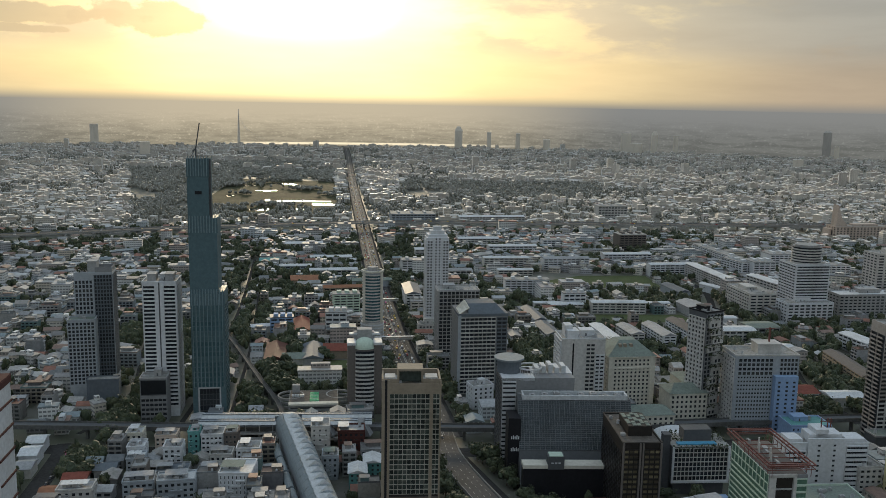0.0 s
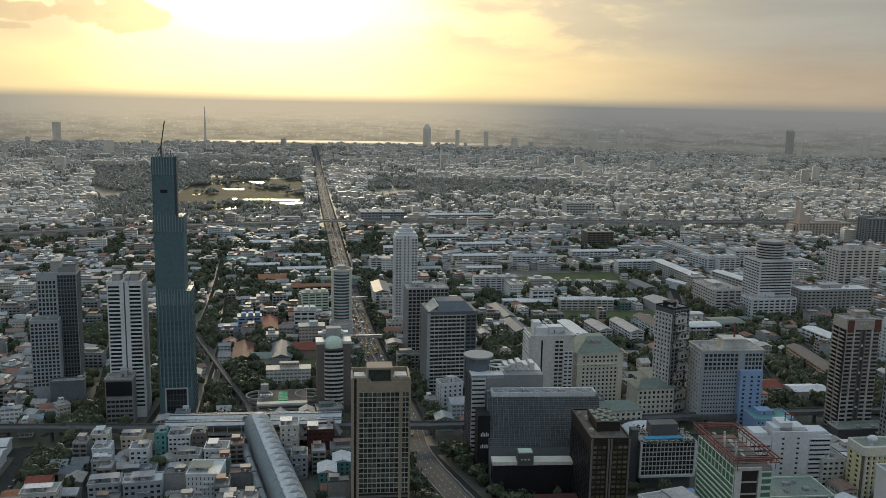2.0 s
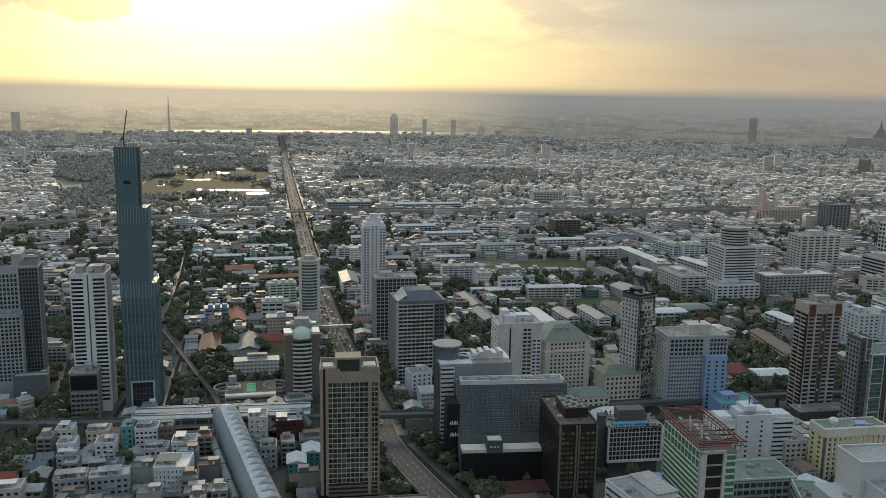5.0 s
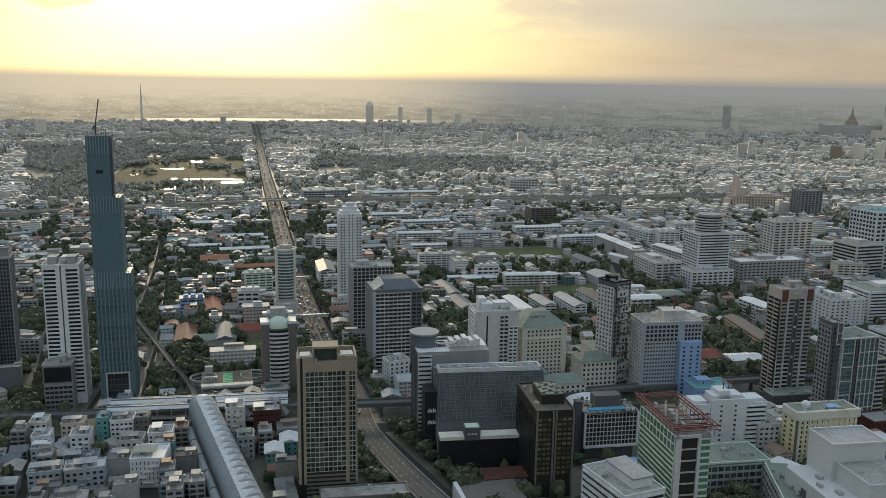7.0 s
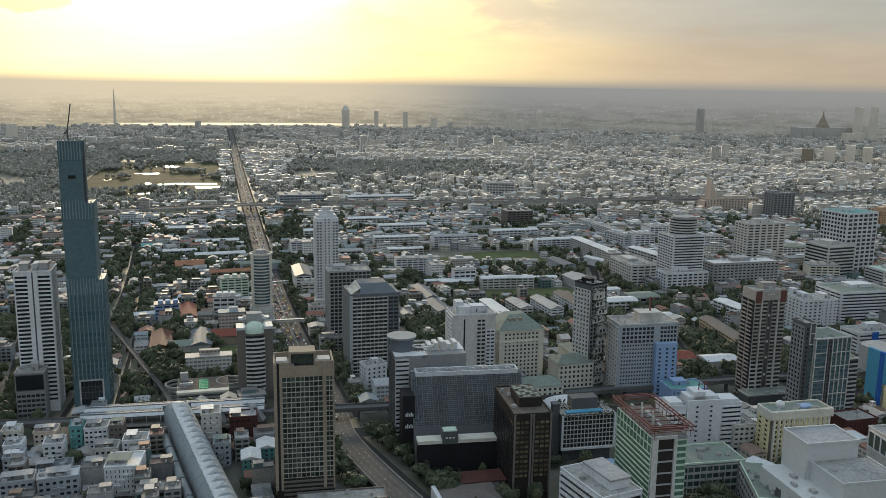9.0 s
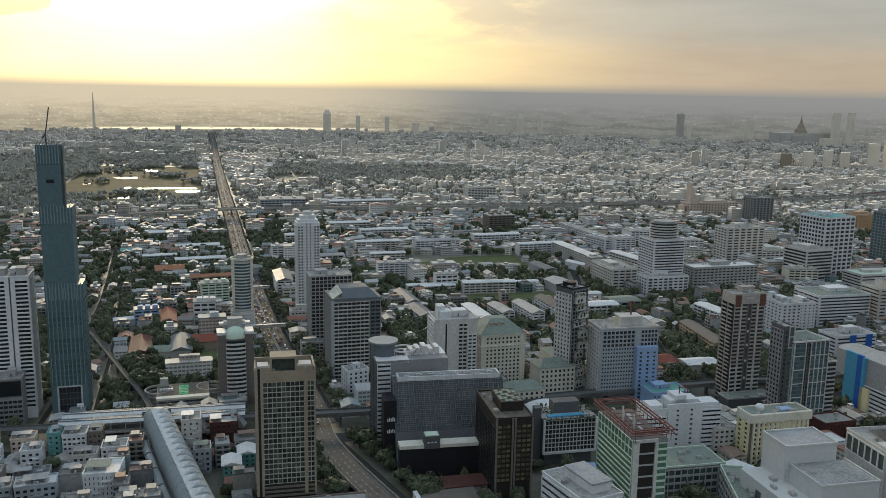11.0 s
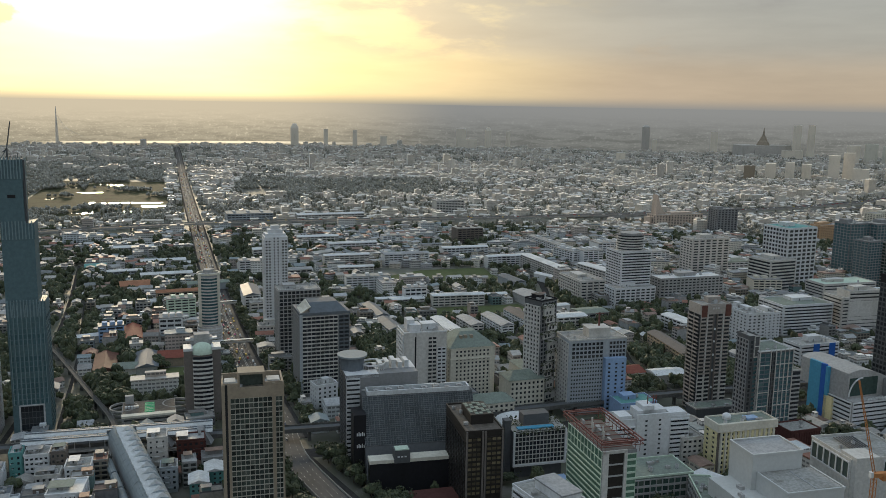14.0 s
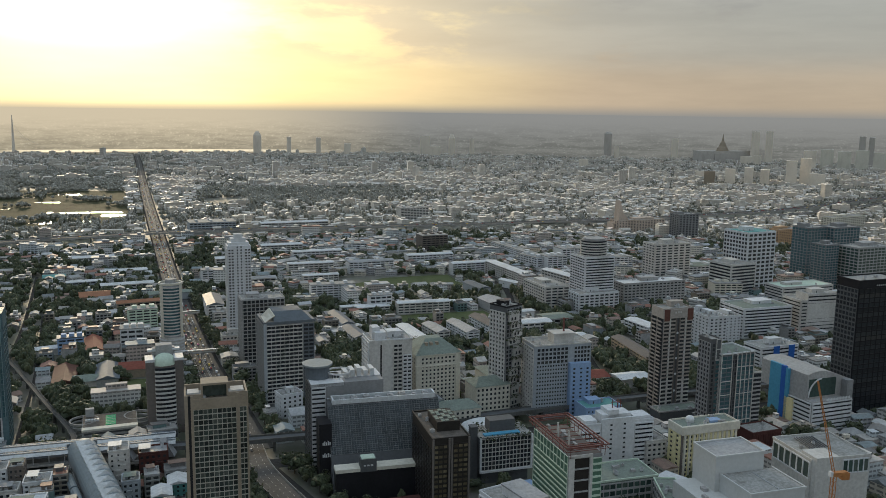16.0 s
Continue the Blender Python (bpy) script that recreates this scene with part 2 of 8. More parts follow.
M["gridframe"] = material("pale_bay_frames", (0.40, 0.385, 0.335), 0.8, vary=0.2)
M["ribbonglass"] = material("dark_window_glass", (0.022, 0.026, 0.032), 0.25, vary=0.3, spec=0.3, grain=0.25)
M["water"] = material("still_water", (0.020, 0.024, 0.022), 0.06, vary=0.1, spec=0.9)
M["field"] = material("mown_field", (0.105, 0.125, 0.058), 0.9, vary=0.25, patch=0.03, spec=0.1)
M["earth"] = material("lawn", (0.060, 0.064, 0.036), 0.9, vary=0.4, patch=0.02, spec=0.05)
M["maroon"] = material("maroon_render", (0.10, 0.045, 0.04), 0.8, vary=0.2)
M["bark"] = material("bark", (0.10, 0.075, 0.055), 0.9, vary=0.2)
M["leaf"] = material("foliage", (0.07, 0.10, 0.04), 0.75, vary=0.35, grain=0.9, patch=0.05, spec=0.25, sheen=0.08, bump=0.8, island=((0.056, 0.070, 0.036), (0.070, 0.084, 0.042), (0.046, 0.060, 0.033), (0.082, 0.090, 0.046)))
M["citywall"] = material("city_walls", WALLS[0], 0.8, vary=0.16, sheen=0.4, island=WALLS, bands=0.75)
M["cityroof"] = material("city_roofs", ROOFS[0], 0.7, vary=0.25, spec=0.3, sheen=0.15, island=tuple(tuple(0.76 * v for v in c) for c in ROOFS))
# same palettes squeezed paler and warmer: haze painted into far walls and roofs
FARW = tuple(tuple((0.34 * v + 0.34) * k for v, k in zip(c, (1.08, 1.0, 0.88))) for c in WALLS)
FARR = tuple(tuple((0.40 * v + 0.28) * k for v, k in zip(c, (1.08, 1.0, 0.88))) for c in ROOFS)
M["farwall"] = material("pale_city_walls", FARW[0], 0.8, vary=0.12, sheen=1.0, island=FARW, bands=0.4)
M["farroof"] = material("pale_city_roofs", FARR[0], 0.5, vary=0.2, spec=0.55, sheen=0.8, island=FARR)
# far leaves lightened and greyed, distance haze put into their colour
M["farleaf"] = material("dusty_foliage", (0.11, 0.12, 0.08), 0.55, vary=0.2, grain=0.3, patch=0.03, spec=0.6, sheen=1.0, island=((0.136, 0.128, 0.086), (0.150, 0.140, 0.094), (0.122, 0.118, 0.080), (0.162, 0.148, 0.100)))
# far towers: haze tone painted into the wall colour, blending with the backdrop
M["farstone"] = material("pale_tower_render", (0.72, 0.65, 0.55), 0.8, vary=0.12, sheen=0.5)
M["farstone_grey"] = material("grey_tower_render", (0.46, 0.43, 0.39), 0.8, vary=0.12, sheen=0.4)
M["fartraffic"] = material("mixed_car_paint", (0.5, 0.5, 0.5), 0.75, vary=0.05, spec=0.2, island=((0.42, 0.42, 0.42), (0.08, 0.08, 0.09), (0.45, 0.46, 0.47), (0.7, 0.7, 0.7), (0.25, 0.05, 0.05), (0.5, 0.36, 0.1)))
M["housewall"] = material("house_walls", WALLS[0], 0.8, vary=0.2, pieces=tuple(tuple(0.43 * v for v in c) for c in WALLS + ((0.33, 0.50, 0.50), (0.55, 0.62, 0.66), (0.80, 0.80, 0.80), (0.30, 0.30, 0.31))))
M["houseroof"] = material("house_roofs", ROOFS[0], 0.65, vary=0.28, spec=0.5, pieces=tuple(tuple(0.62 * v for v in c) for c in ROOFS))


def ground_material():
    m = bpy.data.materials.new("city_ground")
    m.use_nodes = True
    n = Nodes(m.node_tree)
    p = n.add("ShaderNodeNewGeometry").outputs["Position"]
    a, b, c = n.noise(p, 0.006, 5.0, 0.6), n.noise(p, 0.04, 5.0, 0.6), n.noise(p, 0.3, 4.0, 0.6)
    col = n.mix(n.step(b, 0.40, 0.60), (0.112, 0.105, 0.092), (0.066, 0.072, 0.044))
    col = n.mix(n.step(a, 0.45, 0.62), col, (0.066, 0.074, 0.042))
    col = n.mix(n.step(c, 0.62, 0.72), col, (0.145, 0.140, 0.128))
    s = n.add("ShaderNodeBsdfPrincipled")
    n.put(s.inputs["Base Color"], col)
    s.inputs["Roughness"].default_value = 0.7
    s.inputs["Specular IOR Level"].default_value = 0.5
    s.inputs["Sheen Weight"].default_value = 0.1
    out = n.add("ShaderNodeOutputMaterial")
    n.put(out.inputs[0], s.outputs[0])
    return m


M["ground"] = ground_material()


def backdrop_material():
    """Far land with lit haze painted into its own glow, brighter under the sun."""
    m = bpy.data.materials.new("distance")
    m.use_nodes = True
    n = Nodes(m.node_tree)
    p = n.add("ShaderNodeNewGeometry").outputs["Position"]
    sep = n.add("ShaderNodeSeparateXYZ")
    n.put(sep.inputs[0], p)
    z = sep.outputs[2]
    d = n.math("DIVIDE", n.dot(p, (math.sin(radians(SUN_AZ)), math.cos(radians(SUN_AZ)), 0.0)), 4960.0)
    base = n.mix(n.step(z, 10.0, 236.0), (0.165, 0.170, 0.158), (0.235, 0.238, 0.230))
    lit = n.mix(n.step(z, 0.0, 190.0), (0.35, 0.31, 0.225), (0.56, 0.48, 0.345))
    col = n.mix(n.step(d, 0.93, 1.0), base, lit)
    # districts, woods and roofs of the flat land, finer towards the horizon
    az = n.math("ARCTAN2", sep.outputs[0], sep.outputs[1])
    plan = n.add("ShaderNodeCombineXYZ")
    n.put(plan.inputs[0], n.math("MULTIPLY", az, 4960.0))
    n.put(plan.inputs[1], n.math("MULTIPLY", z, 3.6))
    # haze by colour: the land pattern fades out upwards
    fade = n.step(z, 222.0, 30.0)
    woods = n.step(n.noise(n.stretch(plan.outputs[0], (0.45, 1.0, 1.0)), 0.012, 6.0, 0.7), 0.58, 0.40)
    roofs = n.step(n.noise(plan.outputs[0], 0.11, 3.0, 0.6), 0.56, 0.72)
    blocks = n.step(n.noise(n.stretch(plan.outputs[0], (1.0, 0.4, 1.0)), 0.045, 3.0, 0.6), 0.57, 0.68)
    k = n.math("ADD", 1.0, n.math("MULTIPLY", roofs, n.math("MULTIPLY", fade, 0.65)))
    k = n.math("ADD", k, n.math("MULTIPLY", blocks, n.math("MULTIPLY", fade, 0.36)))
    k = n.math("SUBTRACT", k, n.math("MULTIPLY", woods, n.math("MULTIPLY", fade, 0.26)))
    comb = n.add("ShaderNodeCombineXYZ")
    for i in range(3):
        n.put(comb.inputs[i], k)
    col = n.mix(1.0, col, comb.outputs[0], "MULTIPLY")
    # broad river beyond the last roofs, shine painted in, broken by its wooded banks
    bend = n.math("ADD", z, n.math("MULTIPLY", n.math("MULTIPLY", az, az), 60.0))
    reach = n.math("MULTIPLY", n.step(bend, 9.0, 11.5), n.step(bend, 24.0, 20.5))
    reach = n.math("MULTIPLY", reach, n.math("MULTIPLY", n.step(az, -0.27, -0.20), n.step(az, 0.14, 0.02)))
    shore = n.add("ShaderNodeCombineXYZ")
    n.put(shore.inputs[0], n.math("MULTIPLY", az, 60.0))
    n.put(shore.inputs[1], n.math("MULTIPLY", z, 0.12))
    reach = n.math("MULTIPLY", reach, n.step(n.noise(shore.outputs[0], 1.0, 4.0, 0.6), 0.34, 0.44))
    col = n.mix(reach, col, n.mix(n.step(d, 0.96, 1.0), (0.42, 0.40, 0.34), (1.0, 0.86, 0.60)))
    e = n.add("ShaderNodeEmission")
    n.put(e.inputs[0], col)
    out = n.add("ShaderNodeOutputMaterial")
    n.put(out.inputs[0], e.outputs[0])
    return m


M["distance"] = backdrop_material()


# ---- builders ----
def box(bm, x0, x1, y0, y1, z0, z1):
    v = [bm.verts.new(p) for p in ((x0, y0, z0), (x1, y0, z0), (x1, y1, z0), (x0, y1, z0), (x0, y0, z1), (x1, y0, z1), (x1, y1, z1), (x0, y1, z1))]
    for f in ((3, 2, 1, 0), (4, 5, 6, 7), (0, 1, 5, 4), (1, 2, 6, 5), (2, 3, 7, 6), (3, 0, 4, 7)):
        bm.faces.new([v[i] for i in f])
    return v


def prism(bm, pts, z0, z1, top=None):
    """An upright prism over the outline pts (counter-clockwise); top: another outline for the upper end."""
    a = [bm.verts.new((x, y, z0)) for x, y in pts]
    b = [bm.verts.new((x, y, z1)) for x, y in (top or pts)]
    n = len(pts)
    bm.faces.new(a[::-1])
    bm.faces.new(b)
    for i in range(n):
        bm.faces.new((a[i], a[(i + 1) % n], b[(i + 1) % n], b[i]))


def ring(cx, cy, rx, ry, n=28, a0=0.0):
    return [(cx + rx * math.cos(a0 + 2 * math.pi * i / n), cy + ry * math.sin(a0 + 2 * math.pi * i / n)) for i in range(n)]


def beam(bm, p, q, t):
    """A square bar from p to q."""
    p, q = Vector(p), Vector(q)
    d = (q - p).normalized()
    s = d.cross(Vector((0, 0, 1)) if abs(d.z) < 0.9 else Vector((1, 0, 0))).normalized() * t / 2
    u = d.cross(s).normalized() * t / 2
    a = [bm.verts.new(p + s * i + u * j) for i, j in ((-1, -1), (1, -1), (1, 1), (-1, 1))]
    b = [bm.verts.new(q + s * i + u * j) for i, j in ((-1, -1), (1, -1), (1, 1), (-1, 1))]
    bm.faces.new(a[::-1])
    bm.faces.new(b)
    for i in range(4):
        bm.faces.new((a[i], a[(i + 1) % 4], b[(i + 1) % 4], b[i]))


def mesh_of(name, bm, mat):
    me = bpy.data.meshes.new(name)
    bmesh.ops.recalc_face_normals(bm, faces=bm.faces)
    bm.to_mesh(me)
    bm.free()
    me.materials.append(M[mat])
    return me


def part(name, bm, mat, parent, label=""):
    ob = new(name, mesh_of(name, bm, mat))
    ob.parent = parent
    return tagged(ob, label)


def thing(name, label, category, x, y, rot=0.0, z=0.0, group="", kind=""):
    e = new(name)
    e.matrix_basis = pose(x, y, z, 0, 0, rot)
    return tagged(e, label, category, group, kind)


def single(name, bm, mat, label="", category="", kind="", group=""):
    return tagged(new(name, mesh_of(name, bm, mat)), label, category, group, kind)


KEEP_OUT = []   # oriented footprints (x, y, rot, w, d) that infill must avoid


def place(face, w, d):
    """Maps (u along the face, v out of the face, z) to the thing's own axes."""
    return {"F": lambda u, v, z: (u, -v, z), "L": lambda u, v, z: (-v, d - u, z), "R": lambda u, v, z: (w + v, u, z), "B": lambda u, v, z: (w - u, d + v, z)}[face]


def fbox(bm, f, u0, u1, v0, v1, z0, z1):
    pts = [f(u, v, z) for u in (u0, u1) for v in (v0, v1) for z in (z0, z1)]
    lo = [min(p[i] for p in pts) for i in range(3)]
    hi = [max(p[i] for p in pts) for i in range(3)]
    box(bm, lo[0], hi[0], lo[1], hi[1], lo[2], hi[2])


def windows(ob, face, w, d, u0, u1, z0, z1, floors, bays, wall="white", glass="glass", ww=0.62, wh=0.55, proud=0.45, pane="window"):
    """A stretch of facade: spandrels and piers stand proud, panes are set back between them. bays=1 gives ribbon windows."""
    f = place(face, w, d)
    fh, bw = (z1 - z0) / floors, (u1 - u0) / bays
    hw, hh = bw * ww / 2, fh * wh / 2
    us, zs = [u0], [z0]
    for i in range(bays):
        m = u0 + (i + 0.5) * bw
        us += [m - hw, m + hw]
    for k in range(floors):
        m = z0 + (k + 0.5) * fh
        zs += [m - hh, m + hh]
    us.append(u1)
    zs.append(z1)
    nu, nz = len(us) - 1, len(zs) - 1
    verts, faces, index = [], [], {}

    def vid(i, j, s):
        if (i, j, s) not in index:
            index[(i, j, s)] = len(verts)
            verts.append(f(us[i], proud if s else 0.0, zs[j]))
        return index[(i, j, s)]

    def solid(i, j):
        return 0 <= i < nu and 0 <= j < nz and not (i % 2 and j % 2)
    for i in range(nu):
        for j in range(nz):
            if not solid(i, j):
                continue
            faces.append((vid(i, j, 1), vid(i + 1, j, 1), vid(i + 1, j + 1, 1), vid(i, j + 1, 1)))
            for di, dj, p, q in ((-1, 0, (i, j + 1), (i, j)), (1, 0, (i + 1, j), (i + 1, j + 1)), (0, -1, (i, j), (i + 1, j)), (0, 1, (i + 1, j + 1), (i, j + 1))):
                if not solid(i + di, j + dj):
                    faces.append((vid(*p, 1), vid(*p, 0), vid(*q, 0), vid(*q, 1)))
    me = bpy.data.meshes.new("facade")
    me.from_pydata(verts, [], faces)
    me.materials.append(M[wall])
    new("facade", me).parent = ob
    single_panes = face == "F" and ob.location.xy.length < 640 and floors * bays <= 200
    bm = bmesh.new()
    ox, oy, _ = f(0, 0, 0)
    for i in range(1 if single_panes else bays):
        c = 0.0 if single_panes else u0 + (i + 0.5) * bw
        fbox(bm, f, c - hw, c + hw, 0.02, 0.10, -hh, hh)
    if single_panes:
        for v in bm.verts:
            v.co.x -= ox
            v.co.y -= oy
    if ob.location.xy.length > 850:
        base = [v.co.copy() for v in bm.verts]
        quads = [[v.index for v in q.verts] for q in bm.faces] if not bm.verts.index_update() else []
        bm.free()
        vs, fs = [], []
        for k in range(floors):
            b = len(vs)
            vs += [(c.x, c.y, c.z + z0 + (k + 0.5) * fh) for c in base]
            fs += [[i + b for i in q] for q in quads]
        me = bpy.data.meshes.new("window_glazing")
        me.from_pydata(vs, [], fs)
        me.materials.append(M[glass])
        o = new("window_glazing", me)
        o.parent = ob
        tagged(o, kind="stuff")
        return
    me = mesh_of(pane, bm, glass)
    for k in range(floors):
        for i in range(bays if single_panes else 1):
            o = new(pane if single_panes or bays == 1 else "window_glazing", me)
            o.parent = ob
            if not single_panes and bays > 1:
                tagged(o, kind="stuff")
            x, y, z = f(u0 + (i + 0.5) * bw, 0.0, z0 + (k + 0.5) * fh)
            o.location = (x, y, z) if single_panes else (0, 0, z)


def balconies(ob, face, w, d, u0, u1, z0, z1, floors, slab, glass="glass", proud=1.3, rail=1.35):
    """A stack of balconies before a glazed recess, each a part."""
    f = place(face, w, d)
    bm = bmesh.new()
    fbox(bm, f, u0, u1, 0.0, 0.12, z0, z1)
    part("balcony_glazing", bm, glass, ob)
    fh = (z1 - z0) / floors
    bm = bmesh.new()
    fbox(bm, f, u0, u1, 0.12, proud, 0.0, 0.25)
    fbox(bm, f, u0, u1, proud - 0.15, proud, 0.25, rail)
    fbox(bm, f, u0, u0 + 0.2, 0.12, proud - 0.15, 0.25, fh)
    me = mesh_of("balcony", bm, slab)
    for k in range(floors):
        o = new("balcony", me)
        o.parent = ob
        o.location = (0, 0, z0 + k * fh)


def fins(ob, face, w, d, u0, u1, z0, z1, count, wall, t=0.35, proud=0.6, name="fin"):
    """Upright fins, each a part."""
    f = place(face, w, d)
    for i in range(count):
        u = u0 + (u1 - u0) * (i + 0.5) / count
        bm = bmesh.new()
        fbox(bm, f, u - t / 2, u + t / 2, 0.0, proud, z0, z1)
        part(name, bm, wall, ob)


def roof_top(ob, w, d, h, wall="white", slab="roofslab", rng=None, clutter=4, parapet=1.1, hut=True):
    bm = bmesh.new()
    t = 0.35
    box(bm, -0.3, w + 0.3, -0.3, t, h, h + parapet)
    box(bm, -0.3, w + 0.3, d - t, d + 0.3, h, h + parapet)
    box(bm, -0.3, t, t, d - t, h, h + parapet)
    box(bm, w - t, w + 0.3, t, d - t, h, h + parapet)
    part("parapet", bm, wall, ob)
    bm = bmesh.new()
    box(bm, t, w - t, t, d - t, h, h + 0.12)
    part("roof", bm, slab, ob)
    if hut:
        bm = bmesh.new()
        a, b = rng.uniform(0.25, 0.45) * w, rng.uniform(0.3, 0.5) * d
        x, y = rng.uniform(0.1, 0.5) * w, rng.uniform(0.3, 0.5) * d
        hh = rng.uniform(3, 5.5)
        box(bm, x, x + a, y, y + b, h + 0.1, h + hh)
        box(bm, x - 0.3, x + a + 0.3, y - 0.3, y + b + 0.3, h + hh, h + hh + 0.35)
        lh = part("lift_house", bm, wall, ob)
        bm = bmesh.new()
        box(bm, x + a * 0.35, x + a * 0.35 + 1.1, y - 0.08, y, h + 0.15, h + 2.3)
        part("door", bm, "darkgrey", lh)
    for i in range(clutter):
        bm = bmesh.new()
        x, y = rng.uniform(0.08, 0.85) * w, rng.uniform(0.08, 0.85) * d
        if i % 2:
            prism(bm, ring(x, y, 1.1, 1.1, 12), h + 0.7, h + 2.7)
            for sx in (-0.7, 0.7):
                for sy in (-0.7, 0.7):
                    box(bm, x + sx - 0.1, x + sx + 0.1, y + sy - 0.1, y + sy + 0.1, h + 0.1, h + 0.7)
            tank = part("water_tank", bm, "steel", ob)
            bm = bmesh.new()
            prism(bm, ring(x, y, 1.15, 1.15, 12), h + 2.7, h + 3.1, ring(x, y, 0.3, 0.3, 12))
            part("lid", bm, "midgrey", tank)
        else:
            s = rng.uniform(0.8, 1.8)
            box(bm, x - s, x + s, y - s * 0.7, y + s * 0.7, h + 0.4, h + 1.9)
            box(bm, x - s * 0.9, x + s * 0.9, y - s * 0.5, y + s * 0.5, h + 0.1, h + 0.4)
            prism(bm, ring(x, y, s * 0.5, s * 0.5, 10), h + 1.9, h + 2.2)
            part("air_unit", bm, "grey", ob)


def tower(name, label, x, y, rot, w, d, h, wall="white", core=None, z0=0.0, category="building", group=""):
    """The thing and its solid core; facades are hung on it."""
    ob = thing(name, label, category, x, y, rot, group=group)
    bm = bmesh.new()
    box(bm, 0, w, 0, d, z0, h)
    part("wall", bm, core or wall, ob)
    KEEP_OUT.append((x, y, rot, w, d))
    return ob


def ribbon(name, pts, width, z, thick, mat, lift=None):
    """A strip along pts (x, y[, z]) as a closed slab."""
    P = [Vector((p[0], p[1], p[2] if len(p) > 2 else z)) for p in pts]
    bm = bmesh.new()
    rows = []
    for i, p in enumerate(P):
        a, b = P[max(0, i - 1)], P[min(len(P) - 1, i + 1)]
        s = Vector(((b - a).y, -(b - a).x, 0)).normalized() * width / 2
        rows.append([bm.verts.new(q) for q in (p - s, p + s, p + s - Vector((0, 0, thick)), p - s - Vector((0, 0, thick)))])
    for a, b in zip(rows, rows[1:]):
        for i in range(4):
            bm.faces.new((a[i], a[(i + 1) % 4], b[(i + 1) % 4], b[i]))
    bm.faces.new(rows[0])
    bm.faces.new(rows[-1][::-1])
    return mesh_of(name, bm, mat)


def smooth(pts, n=6):
    """A Catmull-Rom curve through pts."""
    P = [Vector(p) for p in pts]
    P = [P[0] * 2 - P[1]] + P + [P[-1] * 2 - P[-2]]
    out = []
    for i in range(1, len(P) - 2):
        for k in range(n):
            t = k / n
            a, b, c, e = P[i - 1:i + 3]
            out.append(0.5 * (2 * b + (c - a) * t + (2 * a - 5 * b + 4 * c - e) * t * t + (3 * b - a - 3 * c + e) * t ** 3))
    return out + [P[-2]]


def along(pts, gap):
    """Places and headings every gap metres along pts."""
    out, carry = [], 0.0
    for a, b in zip(pts, pts[1:]):
        a, b = Vector(a), Vector(b)
        ln = (b - a).length
        s = carry
        while s < ln:
            out.append((a.lerp(b, s / ln), math.degrees(math.atan2((b - a).y, (b - a).x))))
            s += gap
        carry = s - ln
    return out


def shift(pts, off):
    out = []
    for i, p in enumerate(pts):
        a, b = pts[max(0, i - 1)], pts[min(len(pts) - 1, i + 1)]
        d = Vector(b) - Vector(a)
        s = Vector((d.y, -d.x, 0)).normalized() * off
        out.append(Vector(p) + s)
    return out


# ---- ground, distance, water ----
def sector(bm, r, n=96):
    c = bm.verts.new((0, 0, 0))
    vs = [bm.verts.new((r * math.sin(2 * math.pi * i / n), r * math.cos(2 * math.pi * i / n), 0)) for i in range(n)]
    for i in range(n):
        bm.faces.new((c, vs[i], vs[(i + 1) % n]))


bm = bmesh.new()
sector(bm, 4975)
single("ground", bm, "ground", "patchy city ground of asphalt, dust and grass", "ground", "structure")

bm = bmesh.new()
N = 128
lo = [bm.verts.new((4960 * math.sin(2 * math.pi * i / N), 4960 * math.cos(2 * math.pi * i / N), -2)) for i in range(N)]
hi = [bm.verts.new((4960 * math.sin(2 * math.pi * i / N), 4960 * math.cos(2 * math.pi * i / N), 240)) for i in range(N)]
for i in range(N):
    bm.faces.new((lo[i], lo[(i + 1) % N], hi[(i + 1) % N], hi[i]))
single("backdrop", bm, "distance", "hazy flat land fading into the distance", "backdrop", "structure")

BOULEVARD = smooth([(4, 596), (-12, 680), (-38, 810), (-67, 994), (-107, 1276), (-160, 1685), (-241, 2306), (-366, 3305), (-460, 4080), (-540, 4700)], 4)
FLYOVER = [(120, 300, 7), (90, 350, 7), (62, 405, 7), (45, 445, 7), (28, 488, 6.5), (14, 530, 5), (6, 565, 2.5), (2, 600, 0.5)]
FLYOVER = smooth(FLYOVER, 4)
EXPRESS = smooth([(-2300, 900, 12), (-1500, 1130, 12), (-1000, 1310, 12), (-737, 1420, 12), (-493, 1540, 12), (-138, 1668, 12), (184, 1699, 12), (544, 1725, 12), (964, 1790, 12), (1334, 1900, 12), (1828, 2158, 12), (2500, 2560, 12), (3300, 3000, 12)], 4)
EXPRESS2 = smooth([(600, 1735, 9), (900, 1745, 9), (1200, 1790, 10), (1500, 1900, 12), (1900, 2120, 14), (2500, 2480, 16)], 4)
VIADUCT = smooth([(-700, 545, 10), (-480, 566, 10), (-314, 580, 10), (-177, 583, 10), (-50, 590, 10), (89, 597, 10), (295, 625, 10), (400, 634, 10), (620, 655, 10), (900, 690, 10)], 4)


def flat(p, z):
    return [Vector((q[0], q[1], z)) for q in p]


